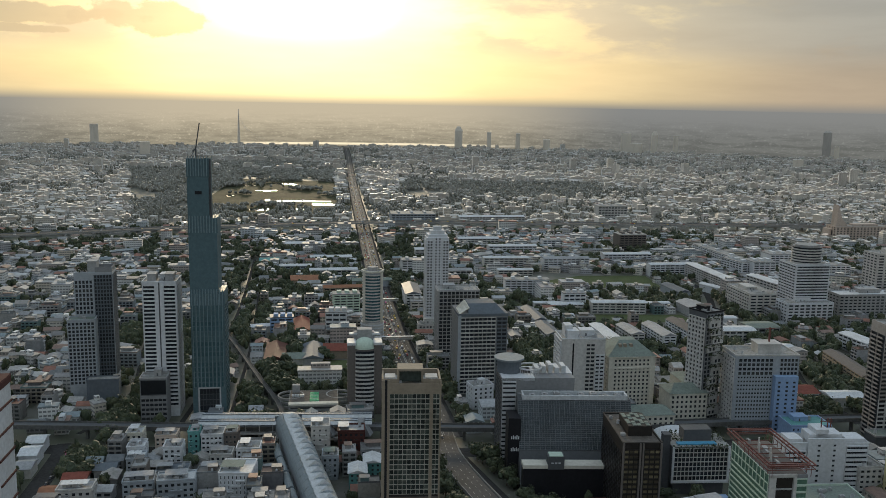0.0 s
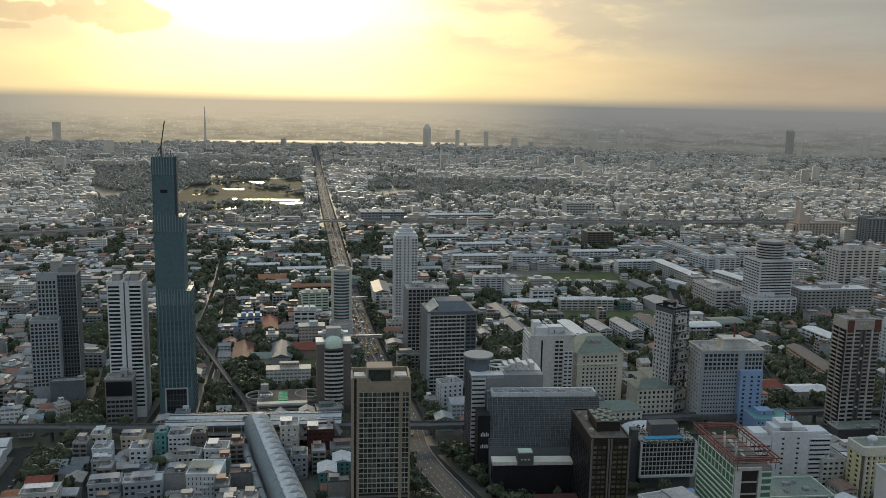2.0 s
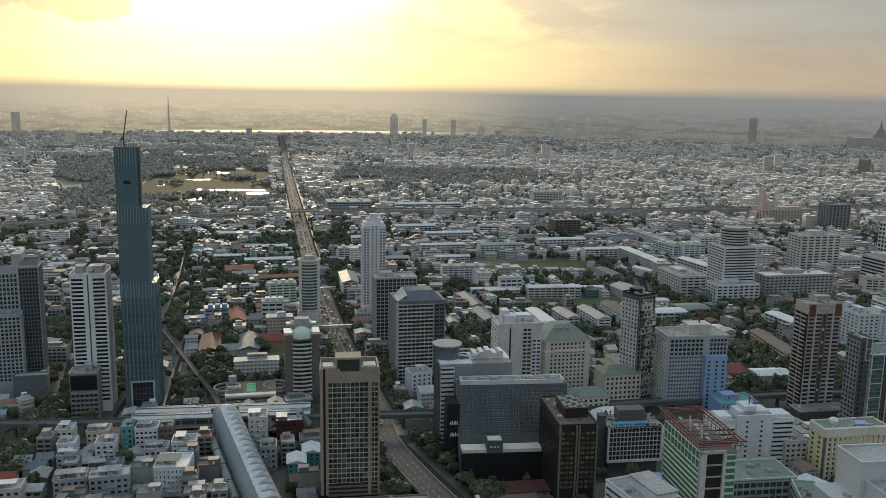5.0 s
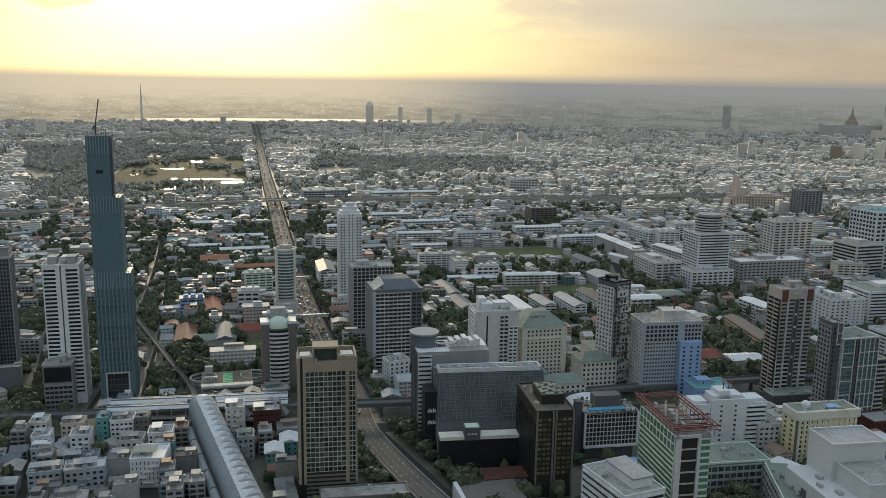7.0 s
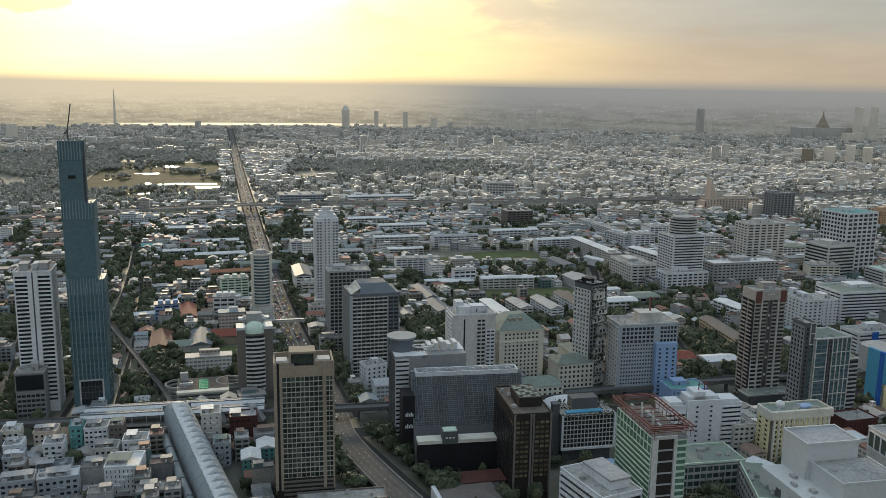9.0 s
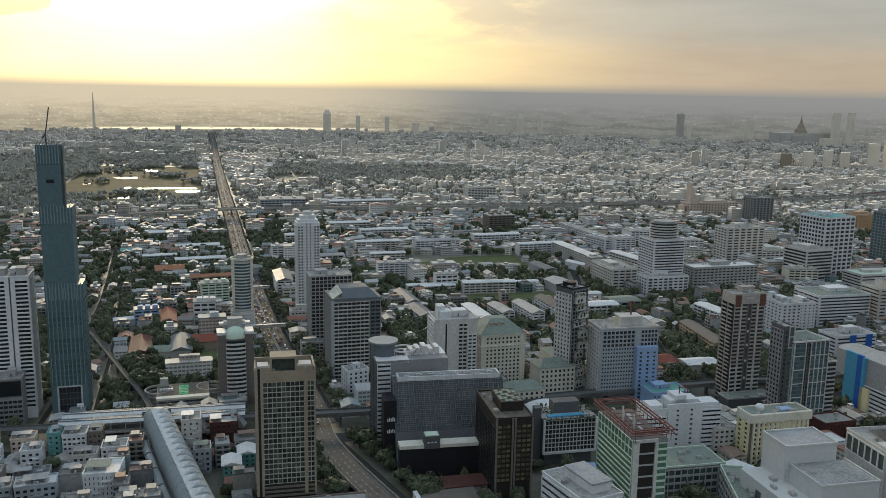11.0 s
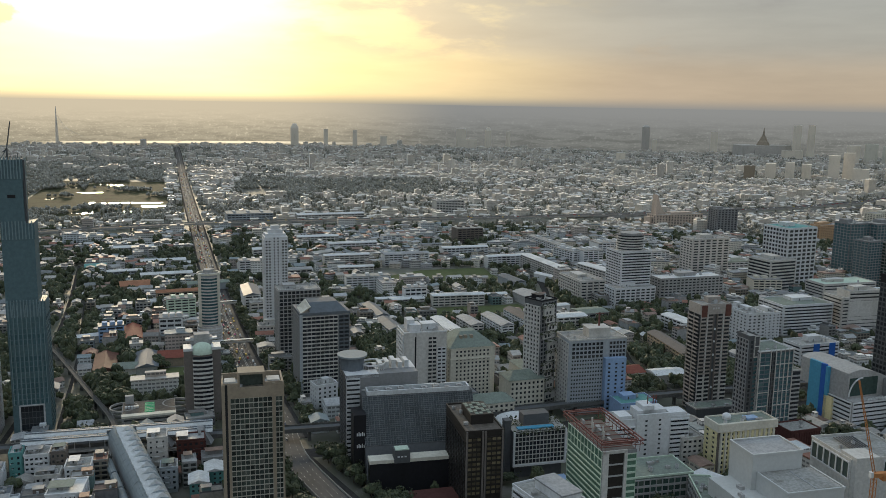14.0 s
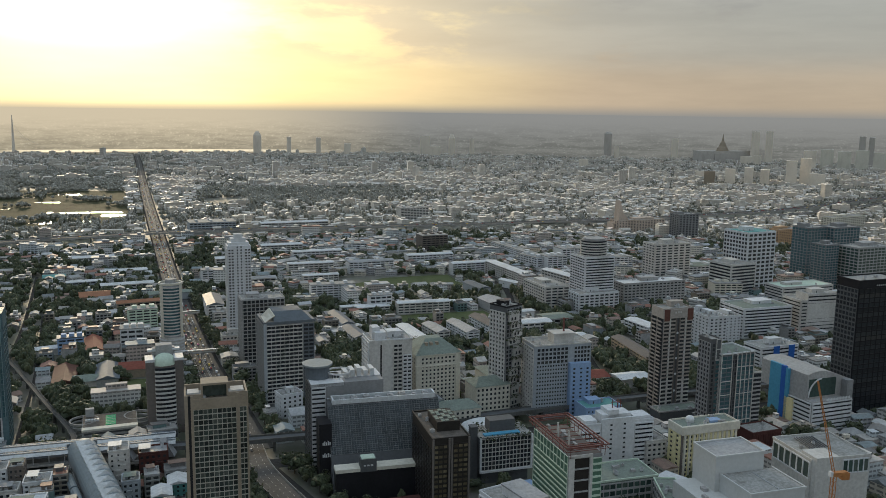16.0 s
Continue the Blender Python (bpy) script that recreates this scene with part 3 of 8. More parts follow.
road = tagged(new("road", ribbon("road", flat(BOULEVARD, 0.25), 23, 0.25, 0.3, "boulevard")), "wide worn boulevard running straight to the horizon", "road", kind="structure")
for off in (-0.6, 0.6):
    me = ribbon("median", shift(flat(BOULEVARD, 0.5), off * 1.0), 0.5, 0.5, 0.3, "concrete")
    o = new("median", me)
    o.parent = road
for off in (-7.6, -4.2, 4.2, 7.6):
    bm = bmesh.new()
    for p, a in along(shift(flat(BOULEVARD[:22], 0.27), off), 9.0):
        m = pose(p.x, p.y, 0.27, 0, 0, a)
        bm.faces.new([bm.verts.new(m @ Vector(q)) for q in ((-1.7, -0.1, 0), (1.7, -0.1, 0), (1.7, 0.1, 0), (-1.7, 0.1, 0))])
    o = part("lane_line", bm, "line", road)
    tagged(o, kind="stuff")
for off in (-13, 13):
    o = new("pavement", ribbon("pavement", shift(flat(BOULEVARD, 0.4), off), 3, 0.4, 0.4, "asphalt"))
    tagged(o, "grey paved footway beside the boulevard", "pavement", kind="structure")

SIDE_ROADS = [
    ([(-246, 470, 0), (-256, 540, 0), (-262, 572, 0)], 13), ([(-300, 560, 0), (-232, 562, 0), (-150, 560, 0), (-20, 570, 0), (60, 572, 0), (250, 600, 0), (420, 612, 0), (640, 640, 0)], 15),
    ([(-262, 590, 0), (-249, 635, 0), (-260, 700, 0), (-300, 850, 0), (-340, 1050, 0)], 4), ([(-194, 600, 0), (-200, 700, 0), (-215, 800, 0), (-240, 1000, 0), (-290, 1300, 0)], 4),
    ([(-157, 600, 0), (-170, 690, 0), (-190, 830, 0), (-230, 1050, 0)], 3), ([(-110, 440, 0), (-128, 500, 0), (-140, 556, 0)], 12), ([(-182, 440, 0), (-196, 500, 0), (-205, 556, 0)], 8),
    ([(330, 640, 0), (322, 720, 0), (345, 850, 0), (330, 1000, 0), (352, 1150, 0), (310, 1400, 0), (290, 1690, 0)], 9), ([(-10, 596, 0), (20, 520, 0), (52, 440, 0), (85, 360, 0)], 30), ([(520, 640, 0), (510, 760, 0), (540, 880, 0), (560, 1100, 0)], 10)]
for i, (pts, wd) in enumerate(SIDE_ROADS):
    tagged(new("side_road", ribbon("side_road", smooth([(x, y, 0.14 + 0.006 * i) for x, y, _ in pts], 4), wd, 0.14, 0.2, "asphalt")), "dark asphalt side street between buildings", "road", kind="structure")


def viaduct(name, label, pts, width, thick, wall_h, gap, pier_w, mat="concrete", inner=None):
    ob = new(name, ribbon("deck", pts, width, 0, thick, mat))
    tagged(ob, label, "viaduct", kind="structure")
    for s in (-1, 1):
        o = new("parapet", ribbon("parapet", shift([Vector(p) + Vector((0, 0, wall_h)) for p in pts], s * (width / 2 - 0.2)), 0.4, 0, wall_h, mat))
        o.parent = ob
    if inner:
        o = new("road_surface", ribbon("road_surface", [Vector(p) + Vector((0, 0, 0.08)) for p in pts], width - 1.0, 0, 0.07, inner))
        o.parent = ob
    shapes = {}
    for p, a in along(pts, gap):
        top = round(p.z - thick, 1)
        if top < 1.8:
            continue
        if top not in shapes:
            bm = bmesh.new()
            box(bm, -pier_w / 2, pier_w / 2, -pier_w * 0.7, pier_w * 0.7, -top, -1.6)
            prism(bm, [(-1.0, -pier_w * 0.7), (1.0, -pier_w * 0.7), (1.0, pier_w * 0.7), (-1.0, pier_w * 0.7)], -1.6, 0, [(-1.0, -width * 0.42), (1.0, -width * 0.42), (1.0, width * 0.42), (-1.0, width * 0.42)])
            shapes[top] = mesh_of("pier", bm, mat)
        o = new("pier", shapes[top])
        o.parent = ob
        o.matrix_basis = pose(p.x, p.y, p.z - thick, 0, 0, a)
    return ob


viaduct("expressway", "grey elevated expressway on concrete piers", EXPRESS, 27, 2.0, 1.1, 60, 2.4, inner="worndeck")
viaduct("expressway_ramp", "elevated slip road beside the expressway", EXPRESS2, 11, 1.6, 1.1, 40, 1.8, inner="worndeck")
viaduct("rail_viaduct", "weathered concrete viaduct of the elevated railway", VIADUCT, 9.5, 1.8, 1.3, 30, 1.8, mat="darkconcrete", inner="darkgrey")
fly = viaduct("flyover", "asphalt flyover with pale concrete parapets", FLYOVER, 17, 1.5, 1.0, 25, 2.0, inner="worndeck")
for off in (-4.2, 0.0, 4.2):
    bm = bmesh.new()
    for p, a in along(shift(FLYOVER, off), 7.0):
        m = pose(p.x, p.y, p.z + 0.11, 0, 0, a)
        bm.faces.new([bm.verts.new(m @ Vector(q)) for q in ((-1.5, -0.08, 0), (1.5, -0.08, 0), (1.5, 0.08, 0), (-1.5, 0.08, 0))])
    tagged(part("lane_line", bm, "line", fly), kind="stuff")
def footbridge(y):
    """A covered footbridge over the boulevard."""
    pts = flat(BOULEVARD, 0)
    x = next(a.x + (b.x - a.x) * (y - a.y) / (b.y - a.y) for a, b in zip(pts, pts[1:]) if a.y <= y <= b.y)
    ob = thing("footbridge", "pale covered footbridge across the boulevard", "bridge", x, y, 8)
    bm = bmesh.new()
    box(bm, -17, 17, -1.4, 1.4, 5.6, 6.3)
    part("deck", bm, "concrete", ob)
    for s in (-1.4, 1.3):
        bm = bmesh.new()
        box(bm, -17, 17, s, s + 0.1, 6.3, 7.4)
        part("railing", bm, "offwhite", ob)
    bm = bmesh.new()
    box(bm, -17, 17, -1.7, 1.7, 8.8, 9.0)
    part("roof", bm, "lightroof", ob)
    for u in (-15, -5, 5, 15):
        bm = bmesh.new()
        box(bm, u - 0.1, u + 0.1, -0.1, 0.1, 6.3, 8.8)
        part("post", bm, "steel", ob)
    for u in (-16.2, 0, 16.2):
        bm = bmesh.new()
        box(bm, u - 0.5, u + 0.5, -0.5, 0.5, 0, 5.6)
        part("pier", bm, "concrete", ob)
    for u in (-16, 16):
        bm = bmesh.new()
        for k in range(12):
            box(bm, u - 1.0, u + 1.0, 1.4 + k * 0.8, 2.2 + k * 0.8, 0, 5.9 - k * 0.47)
        part("stair", bm, "concrete", ob)


for y in (840, 1010, 1190):
    footbridge(y)
RAIL = smooth([(-110, 562, 9), (-121, 624, 9), (-153, 699, 8), (-197, 801, 6), (-235, 890, 2.5), (-280, 1000, 0.6)], 4)
viaduct("airport_line_viaduct", "narrow concrete railway viaduct among trees", RAIL, 3.8, 1.2, 0.6, 25, 1.4, mat="darkconcrete", inner="worndeck")


def pond(cx, cy, rx, ry, seed, rot=0.0):
    rng = random.Random(seed)
    ph = [rng.uniform(0, 6.28) for _ in range(4)]
    bm = bmesh.new()
    pts = []
    for i in range(48):
        a = 2 * math.pi * i / 48
        k = 1 + 0.22 * math.sin(2 * a + ph[0]) + 0.16 * math.sin(3 * a + ph[1]) + 0.10 * math.sin(5 * a + ph[2]) + 0.05 * math.sin(9 * a + ph[3])
        x, y = rx * k * math.cos(a), ry * k * math.sin(a)
        c, s = math.cos(radians(rot)), math.sin(radians(rot))
        pts.append((cx + c * x - s * y, cy + s * x + c * y))
    prism(bm, pts, -0.5, 0.35)
    single("pond", bm, "water", "still pond mirroring the bright evening sky", "pond", "structure")


PONDS = [(-415, 1925, 20, 26, 1, 20), (-352, 1938, 30, 7, 2, 2), (-345, 2105, 52, 10, 3, 2), (-288, 2040, 24, 22, 4, 10), (-474, 2552, 38, 26, 5, 5), (-550, 2198, 12, 16, 6, 0), (-437, 2110, 5, 14, 7, 0), (-490, 2343, 24, 14, 8, 0), (-172, 2440, 5, 130, 9, 7), (-610, 2780, 24, 30, 12, 0), (-560, 2480, 14, 18, 13, 0)]
for q in PONDS:
    pond(*q)
bm = bmesh.new()
prism(bm, [(168, 945), (292, 958), (284, 992), (172, 984)], 0.05, 0.3)
single("lawn", bm, "field", "mown green sports field of a school", "lawn", "structure")
bm = bmesh.new()
prism(bm, [(120, 1128), (300, 1150), (296, 1230), (200, 1220), (120, 1160)], 0.05, 0.3)
single("lawn", bm, "field", "green lawn between school blocks", "lawn", "structure")
bm = bmesh.new()
prism(bm, [(-560, 1880), (-200, 1850), (-290, 2650), (-660, 2700)], 0.02, 0.2)
single("lawn", bm, "earth", "open grass of a wooded park with ponds", "lawn", "structure")
bm = bmesh.new()
prism(bm, [(-132, 728), (-80, 724), (-78, 782), (-134, 784)], 0.05, 0.3)
single("lawn", bm, "field", "green unmown plot between trees and halls", "lawn", "structure")


# ---- tall buildings ----
R = random.Random(11)


def glass_tower():
    x, y, rot = -189, 627, 8
    ob = tower("skyscraper", "slim blue-grey glass skyscraper being finished, crane on top", x, y, rot, 24.8, 26, 98, "bluetower")
    for nm, w, d, z0, z1 in (("middle_stage", 20.7, 24, 98, 154), ("upper_stage", 15.4, 22, 154, 196)):
        bm = bmesh.new()
        box(bm, 0.0, w, 1.0, d, z0, z1)
        part(nm, bm, "bluetower", ob)
    # lower stage: glazed bays between fins
    windows(ob, "F", 24.8, 26, 0.4, 24.4, 24, 88, 16, 8, "bluetower", "blueglass", 0.72, 0.86, 0.30)
    fins(ob, "F", 24.8, 26, 0, 24.8, 24, 97, 9, "bluefin", 0.45, 0.6)
    windows(ob, "R", 24.8, 26, 1, 25, 4, 96, 23, 6, "bluetower", "blueglass", 0.75, 0.8, 0.25)
    # bare upper stages, faint storey joints
    def slabs(w, z0, z1, n, y0):
        for k in range(n):
            bm = bmesh.new()
            z = z0 + (z1 - z0) * k / n
            box(bm, -0.06, w + 0.06, y0 - 0.10, y0, z, z + (z1 - z0) / n - 0.28)
            part("cladding_panel", bm, "bluetower", ob)
    slabs(20.7, 98.5, 141, 12, 1.0)
    slabs(15.4, 155, 184, 8, 1.0)
    # crowns of pale fins above each setback
    for w, z0, z1, y0, n in ((24.8, 88, 100.5, 0.0, 12), (20.7, 143, 156, 1.0, 10), (15.4, 185, 200, 1.0, 8)):
        bm = bmesh.new()
        box(bm, -0.2, w + 0.2, y0 - 0.15, y0 + 1.2, z0, z1 - 1.5)
        part("crown", bm, "bluetower", ob, "blue-grey crown band behind pale fins")
        for i in range(n):
            bm = bmesh.new()
            u = w * (i + 0.5) / n
            box(bm, u - 0.35, u + 0.35, y0 - 0.6, y0 - 0.1, z0 + 0.3, z1)
            part("crown_fin", bm, "bluefin", ob)
        bm = bmesh.new()
        box(bm, w, w + 0.5, y0, y0 + 20, z0, z1 - 1.0)
        part("crown_side", bm, "bluetower", ob)
    bm = bmesh.new()
    box(bm, 5.5, 10.5, 0.7, 1.0, 172, 174.4)
    part("opening", bm, "black", ob)
    # entrance portal
    bm = bmesh.new()
    for u0, u1, z0, z1 in ((4, 5, 0, 24), (20, 21, 0, 24), (4, 21, 23, 24)):
        box(bm, u0, u1, -0.5, 0, z0, z1)
    part("portal_frame", bm, "steel", ob)
    windows(ob, "F", 24.8, 26, 5.2, 19.8, 1, 22.8, 5, 6, "darkgrey", "glass", 0.9, 0.9, 0.2)
    bm = bmesh.new()
    beam(bm, (6, 8, 196), (6, 8, 206), 1.1)
    beam(bm, (6, 8, 205), (9.5, 5, 224), 0.7)
    beam(bm, (6, 8, 205), (3.5, 9, 203), 0.9)
    beam(bm, (6, 8, 207.5), (9.3, 5, 222), 0.25)
    for k in range(7):
        beam(bm, (6 + 0.47 * k, 8 - 0.4 * k, 205.8 + 2.5 * k), (6.3 + 0.47 * k, 7.7 - 0.4 * k, 208.2 + 2.2 * k), 0.25)
    beam(bm, (13.5, 1.5, 196), (13.5, 1.5, 203), 0.35)
    beam(bm, (1.0, 1.5, 196), (5.5, 6, 204), 0.3)
    part("tower_crane", bm, "darkgrey", ob, "dark luffing crane")
    bm = bmesh.new()
    box(bm, 15.5, 17.0, 3, 4.5, 154, 198)
    for k in range(18):
        box(bm, 15.4, 17.2, 2.9, 4.6, 155 + k * 2.4, 155.3 + k * 2.4)
    part("hoist_mast", bm, "darkgrey", ob)


glass_tower()


def white_tower():
    ob = tower("apartment_tower", "white apartment tower with black ribbon windows beside a central groove", -225, 627, 8, 25, 24, 105, "white")
    w, d = 25, 24
    for u0, u1 in ((0.8, 9.2), (15.8, 24.2)):
        windows(ob, "F", w, d, u0, u1, 34, 103, 23, 1, "white", "ribbonglass", 0.96, 0.58, 0.3)
    for u0, u1 in ((9.2, 12.0), (13.0, 15.8)):
        bm = bmesh.new()
        box(bm, u0, u1, -0.9, 0, 0, 106)
        part("pier", bm, "white", ob)
    bm = bmesh.new()
    box(bm, 12.0, 13.0, -0.25, 0, 0, 105)
    part("groove", bm, "darkgrey", ob)
    windows(ob, "F", w, d, 15.8, 24.2, 8, 34, 8, 1, "white", "glass", 0.96, 0.5, 0.5)
    windows(ob, "R", w, d, 1, 23, 4, 103, 30, 4, "white", "glass", 0.4, 0.45, 0.3)
    roof_top(ob, w, d, 105, "white", rng=R, clutter=4)
    bm = bmesh.new()
    for u in (3, 16):
        box(bm, u, u + 6, 6, 16, 105, 110)
        box(bm, u - 0.4, u + 6.4, 5.6, 16.4, 110, 110.5)
    part("machine_room", bm, "grey", ob)
    pod = tower("podium_block", "dark grey low podium with tiled decks beside the apartment tower", -224, 612, 8, 19.5, 14, 35, "midgrey")
    windows(pod, "F", 19.5, 14, 0.5, 19, 22, 34, 1, 1, "darkgrey", "glass", 0.97, 0.9, 0.3)
    windows(pod, "F", 19.5, 14, 0.5, 19, 2, 20, 5, 6, "midgrey", "glass", 0.85, 0.55, 0.4)
    roof_top(pod, 19.5, 14, 35, "grey", rng=R, clutter=3)


white_tower()


def twin_tower():
    ob = tower("apartment_tower", "grey and navy stepped twin apartment tower with gridded windows", -292, 664, 12, 29, 20, 104, "bluegrey")
    w, d = 29, 20
    windows(ob, "F", w, d, 15, 28.6, 18, 102, 28, 6, "slate", "glass", 0.7, 0.7, 0.3)
    windows(ob, "F", w, d, 0.4, 14, 70, 98, 8, 5, "bluegrey", "glass", 0.66, 0.72, 0.4)
    windows(ob, "R", w, d, 1, 19, 18, 102, 28, 5, "slate", "glass", 0.7, 0.7, 0.3)
    bm = bmesh.new()
    k = random.Random(91)
    for q in range(160):
        p = Vector((k.uniform(1, 9.5), k.uniform(1, 13), 104 + k.uniform(0.2, 4.5)))
        a, b = [Vector((k.uniform(-1, 1), k.uniform(-1, 1), k.uniform(-0.7, 0.7))) * 0.8 for _ in range(2)]
        bm.faces.new([bm.verts.new(v) for v in (p - a - b, p + a - b, p + a + b, p - a + b)])
    tagged(part("planting", bm, "leaf", ob, "green roof terrace planting"), kind="stuff")
    bm = bmesh.new()
    box(bm, 10, 17, 3, 14, 104, 112)
    box(bm, 9.6, 17.4, 2.6, 14.4, 112, 112.6)
    part("lift_house", bm, "grey", ob)
    bm = bmesh.new()
    box(bm, 16, 28.8, 0.3, 0.7, 104, 108)
    box(bm, 16, 28.8, 15, 15.4, 104, 108)
    box(bm, 28.4, 28.8, 0.7, 15, 104, 108)
    part("parapet", bm, "midgrey", ob)
    front = tower("apartment_tower", "lower grey apartment block with square gridded windows", -293, 650, 14, 20.5, 13, 68, "bluegrey")
    windows(front, "F", 20.5, 13, 0.3, 20.2, 16, 67, 17, 7, "bluegrey", "glass", 0.68, 0.68, 0.4)
    windows(front, "R", 20.5, 13, 0.5, 12.5, 16, 67, 17, 3, "bluegrey", "glass", 0.62, 0.62, 0.4)
    roof_top(front, 20.5, 13, 68, "bluegrey", "mossroof", rng=R, clutter=3, hut=False)
    base = tower("podium_block", "plain blue-grey podium under the apartment towers", -277, 643, 12, 24, 10, 22, "slate")
    roof_top(base, 24, 10, 22, "slate", rng=R, clutter=1, hut=False)


twin_tower()


def red_white_tower():
    ob = tower("apartment_tower", "white apartment tower with maroon bands and crown", -229, 379, 8, 21.5, 20, 103, "white")
    w, d = 21.5, 20
    windows(ob, "F", w, d, 8.5, 21.0, 6, 102, 31, 4, "white", "glass", 0.46, 0.5, 0.4)
    for k in range(9):
        bm = bmesh.new()
        z = 8 + k * 12.2
        box(bm, 7.5, 21.8, -0.7, 0.0, z, z + 0.9)
        box(bm, 21.5, 22.2, 0, 20, z, z + 0.9)
        part("maroon_band", bm, "maroon", ob)
    for u in (8.3, 14.6, 21.2):
        bm = bmesh.new()
        box(bm, u - 0.45, u + 0.45, -0.8, 0, 0, 103)
        part("pier", bm, "white", ob)
    bm = bmesh.new()
    box(bm, -0.4, 21.9, -0.4, 20.4, 103, 107)
    part("crown", bm, "maroon", ob, "maroon roof crown")
    bm = bmesh.new()
    box(bm, 4, 18, 3, 17, 107, 110)
    part("lift_house", bm, "maroon", ob)


red_white_tower()


def drum(ob, name, cx, cy, rx, ry, z0, z1, mat, n=28):
    bm = bmesh.new()
    prism(bm, ring(cx, cy, rx, ry, n), z0, z1)
    return part(name, bm, mat, ob)


def round_tower_far():
    ob = thing("apartment_tower", "pale rounded apartment tower with ringed balconies and a halo roof", "building", -72, 866, 8)
    KEEP_OUT.append((-84, 852, 8, 24, 24))
    drum(ob, "wall", 0, 0, 9.4, 9.4, 18, 70, "bluegrey")
    drum(ob, "podium", 0, 0, 11.8, 11, 0, 18, "offwhite")
    for k in range(16):
        drum(ob, "balcony", 0, 0, 10.5, 10.5, 19 + k * 3.2, 20.2 + k * 3.2, "offwhite")
    for k in range(5):
        drum(ob, "balcony", 0, 0, 12.3, 11.5, 2 + k * 3.2, 3.3 + k * 3.2, "white")
    for s in (-1, 1):
        bm = bmesh.new()
        box(bm, s * 9.0 - 1.3, s * 9.0 + 1.3, -7.5, -4, 18, 71)
        part("pier", bm, "cream", ob)
    for k in range(15):
        drum(ob, "window", 0, 0, 9.9, 9.9, 20.2 + k * 3.2, 22.2 + k * 3.2, "blueglass")
    drum(ob, "lift_house", 0, 1, 5, 5, 70, 75, "grey")
    bm = bmesh.new()
    o, i = ring(0, 0, 11.6, 10.5, 32), ring(0, 0, 10.0, 9.0, 32)
    a = [[bm.verts.new((*p, z)) for p in q] for q, z in ((o, 70), (o, 72), (i, 72), (i, 70))]
    for k in range(4):
        for j in range(32):
            bm.faces.new((a[k][j], a[k][(j + 1) % 32], a[(k + 1) % 4][(j + 1) % 32], a[(k + 1) % 4][j]))
    part("halo", bm, "cream", ob, "cream ring round the roof")


round_tower_far()


def round_tower_near():
    ob = thing("office_tower", "brown rounded office tower with pale balconies and a green glass dome", "building", -60, 648, 8)
    KEEP_OUT.append((-75, 634, 8, 30, 28))
    drum(ob, "wall", 0, 2, 12.8, 11.5, 0, 53, "brown")
    for s in (-1, 1):
        bm = bmesh.new()
        box(bm, s * 10.2 - 3, s * 10.2 + 3, -7, 6, 0, 56)
        part("side_wing", bm, "brown", ob)
        bm = bmesh.new()
        prism(bm, [(s * 10.2 - 3.4, -7.4), (s * 10.2 + 3.4, -7.4), (s * 10.2 + 3.4, 6.4), (s * 10.2 - 3.4, 6.4)], 56, 58.0)
        part("wing_cap", bm, "lightroof", ob)
        bm = bmesh.new()
        box(bm, s * 8.2 - 3.4, s * 8.2 + 3.4, 4, 9, 61, 62.4)
        part("canopy", bm, "lightroof", ob)
    for k in range(15):
        bm = bmesh.new()
        prism(bm, [(-7.2, -9.4), (-4, -10.6), (0, -11.0), (4, -10.6), (7.2, -9.4), (7.2, 0), (-7.2, 0)], 2.2 + k * 3.3, 3.6 + k * 3.3)
        part("balcony", bm, "offwhite", ob)
        bm = bmesh.new()
        prism(bm, [(-6.9, -9.0), (-4, -10.1), (0, -10.4), (4, -10.1), (6.9, -9.0), (6.9, 0), (-6.9, 0)], 3.65 + k * 3.3, 5.45 + k * 3.3)
        part("window", bm, "glass", ob)
    bm = bmesh.new()
    steps = 7
    for k in range(steps):
        a0, a1 = k / steps * 1.5, (k + 1) / steps * 1.5
        prism(bm, ring(0, -2, 8.6 * math.cos(a0), 8.0 * math.cos(a0), 24), 53 + 8 * math.sin(a0), 53 + 8 * math.sin(a1), ring(0, -2, 8.6 * math.cos(a1), 8.0 * math.cos(a1), 24))
    part("dome", bm, "palegreen", ob, "pale green glazed dome")
    bm = bmesh.new()
    box(bm, -5.5, 6, 2, 10, 53, 66)
    box(bm, -8, 8, 5, 11, 53, 63)
    part("lift_house", bm, "grey", ob)


round_tower_near()


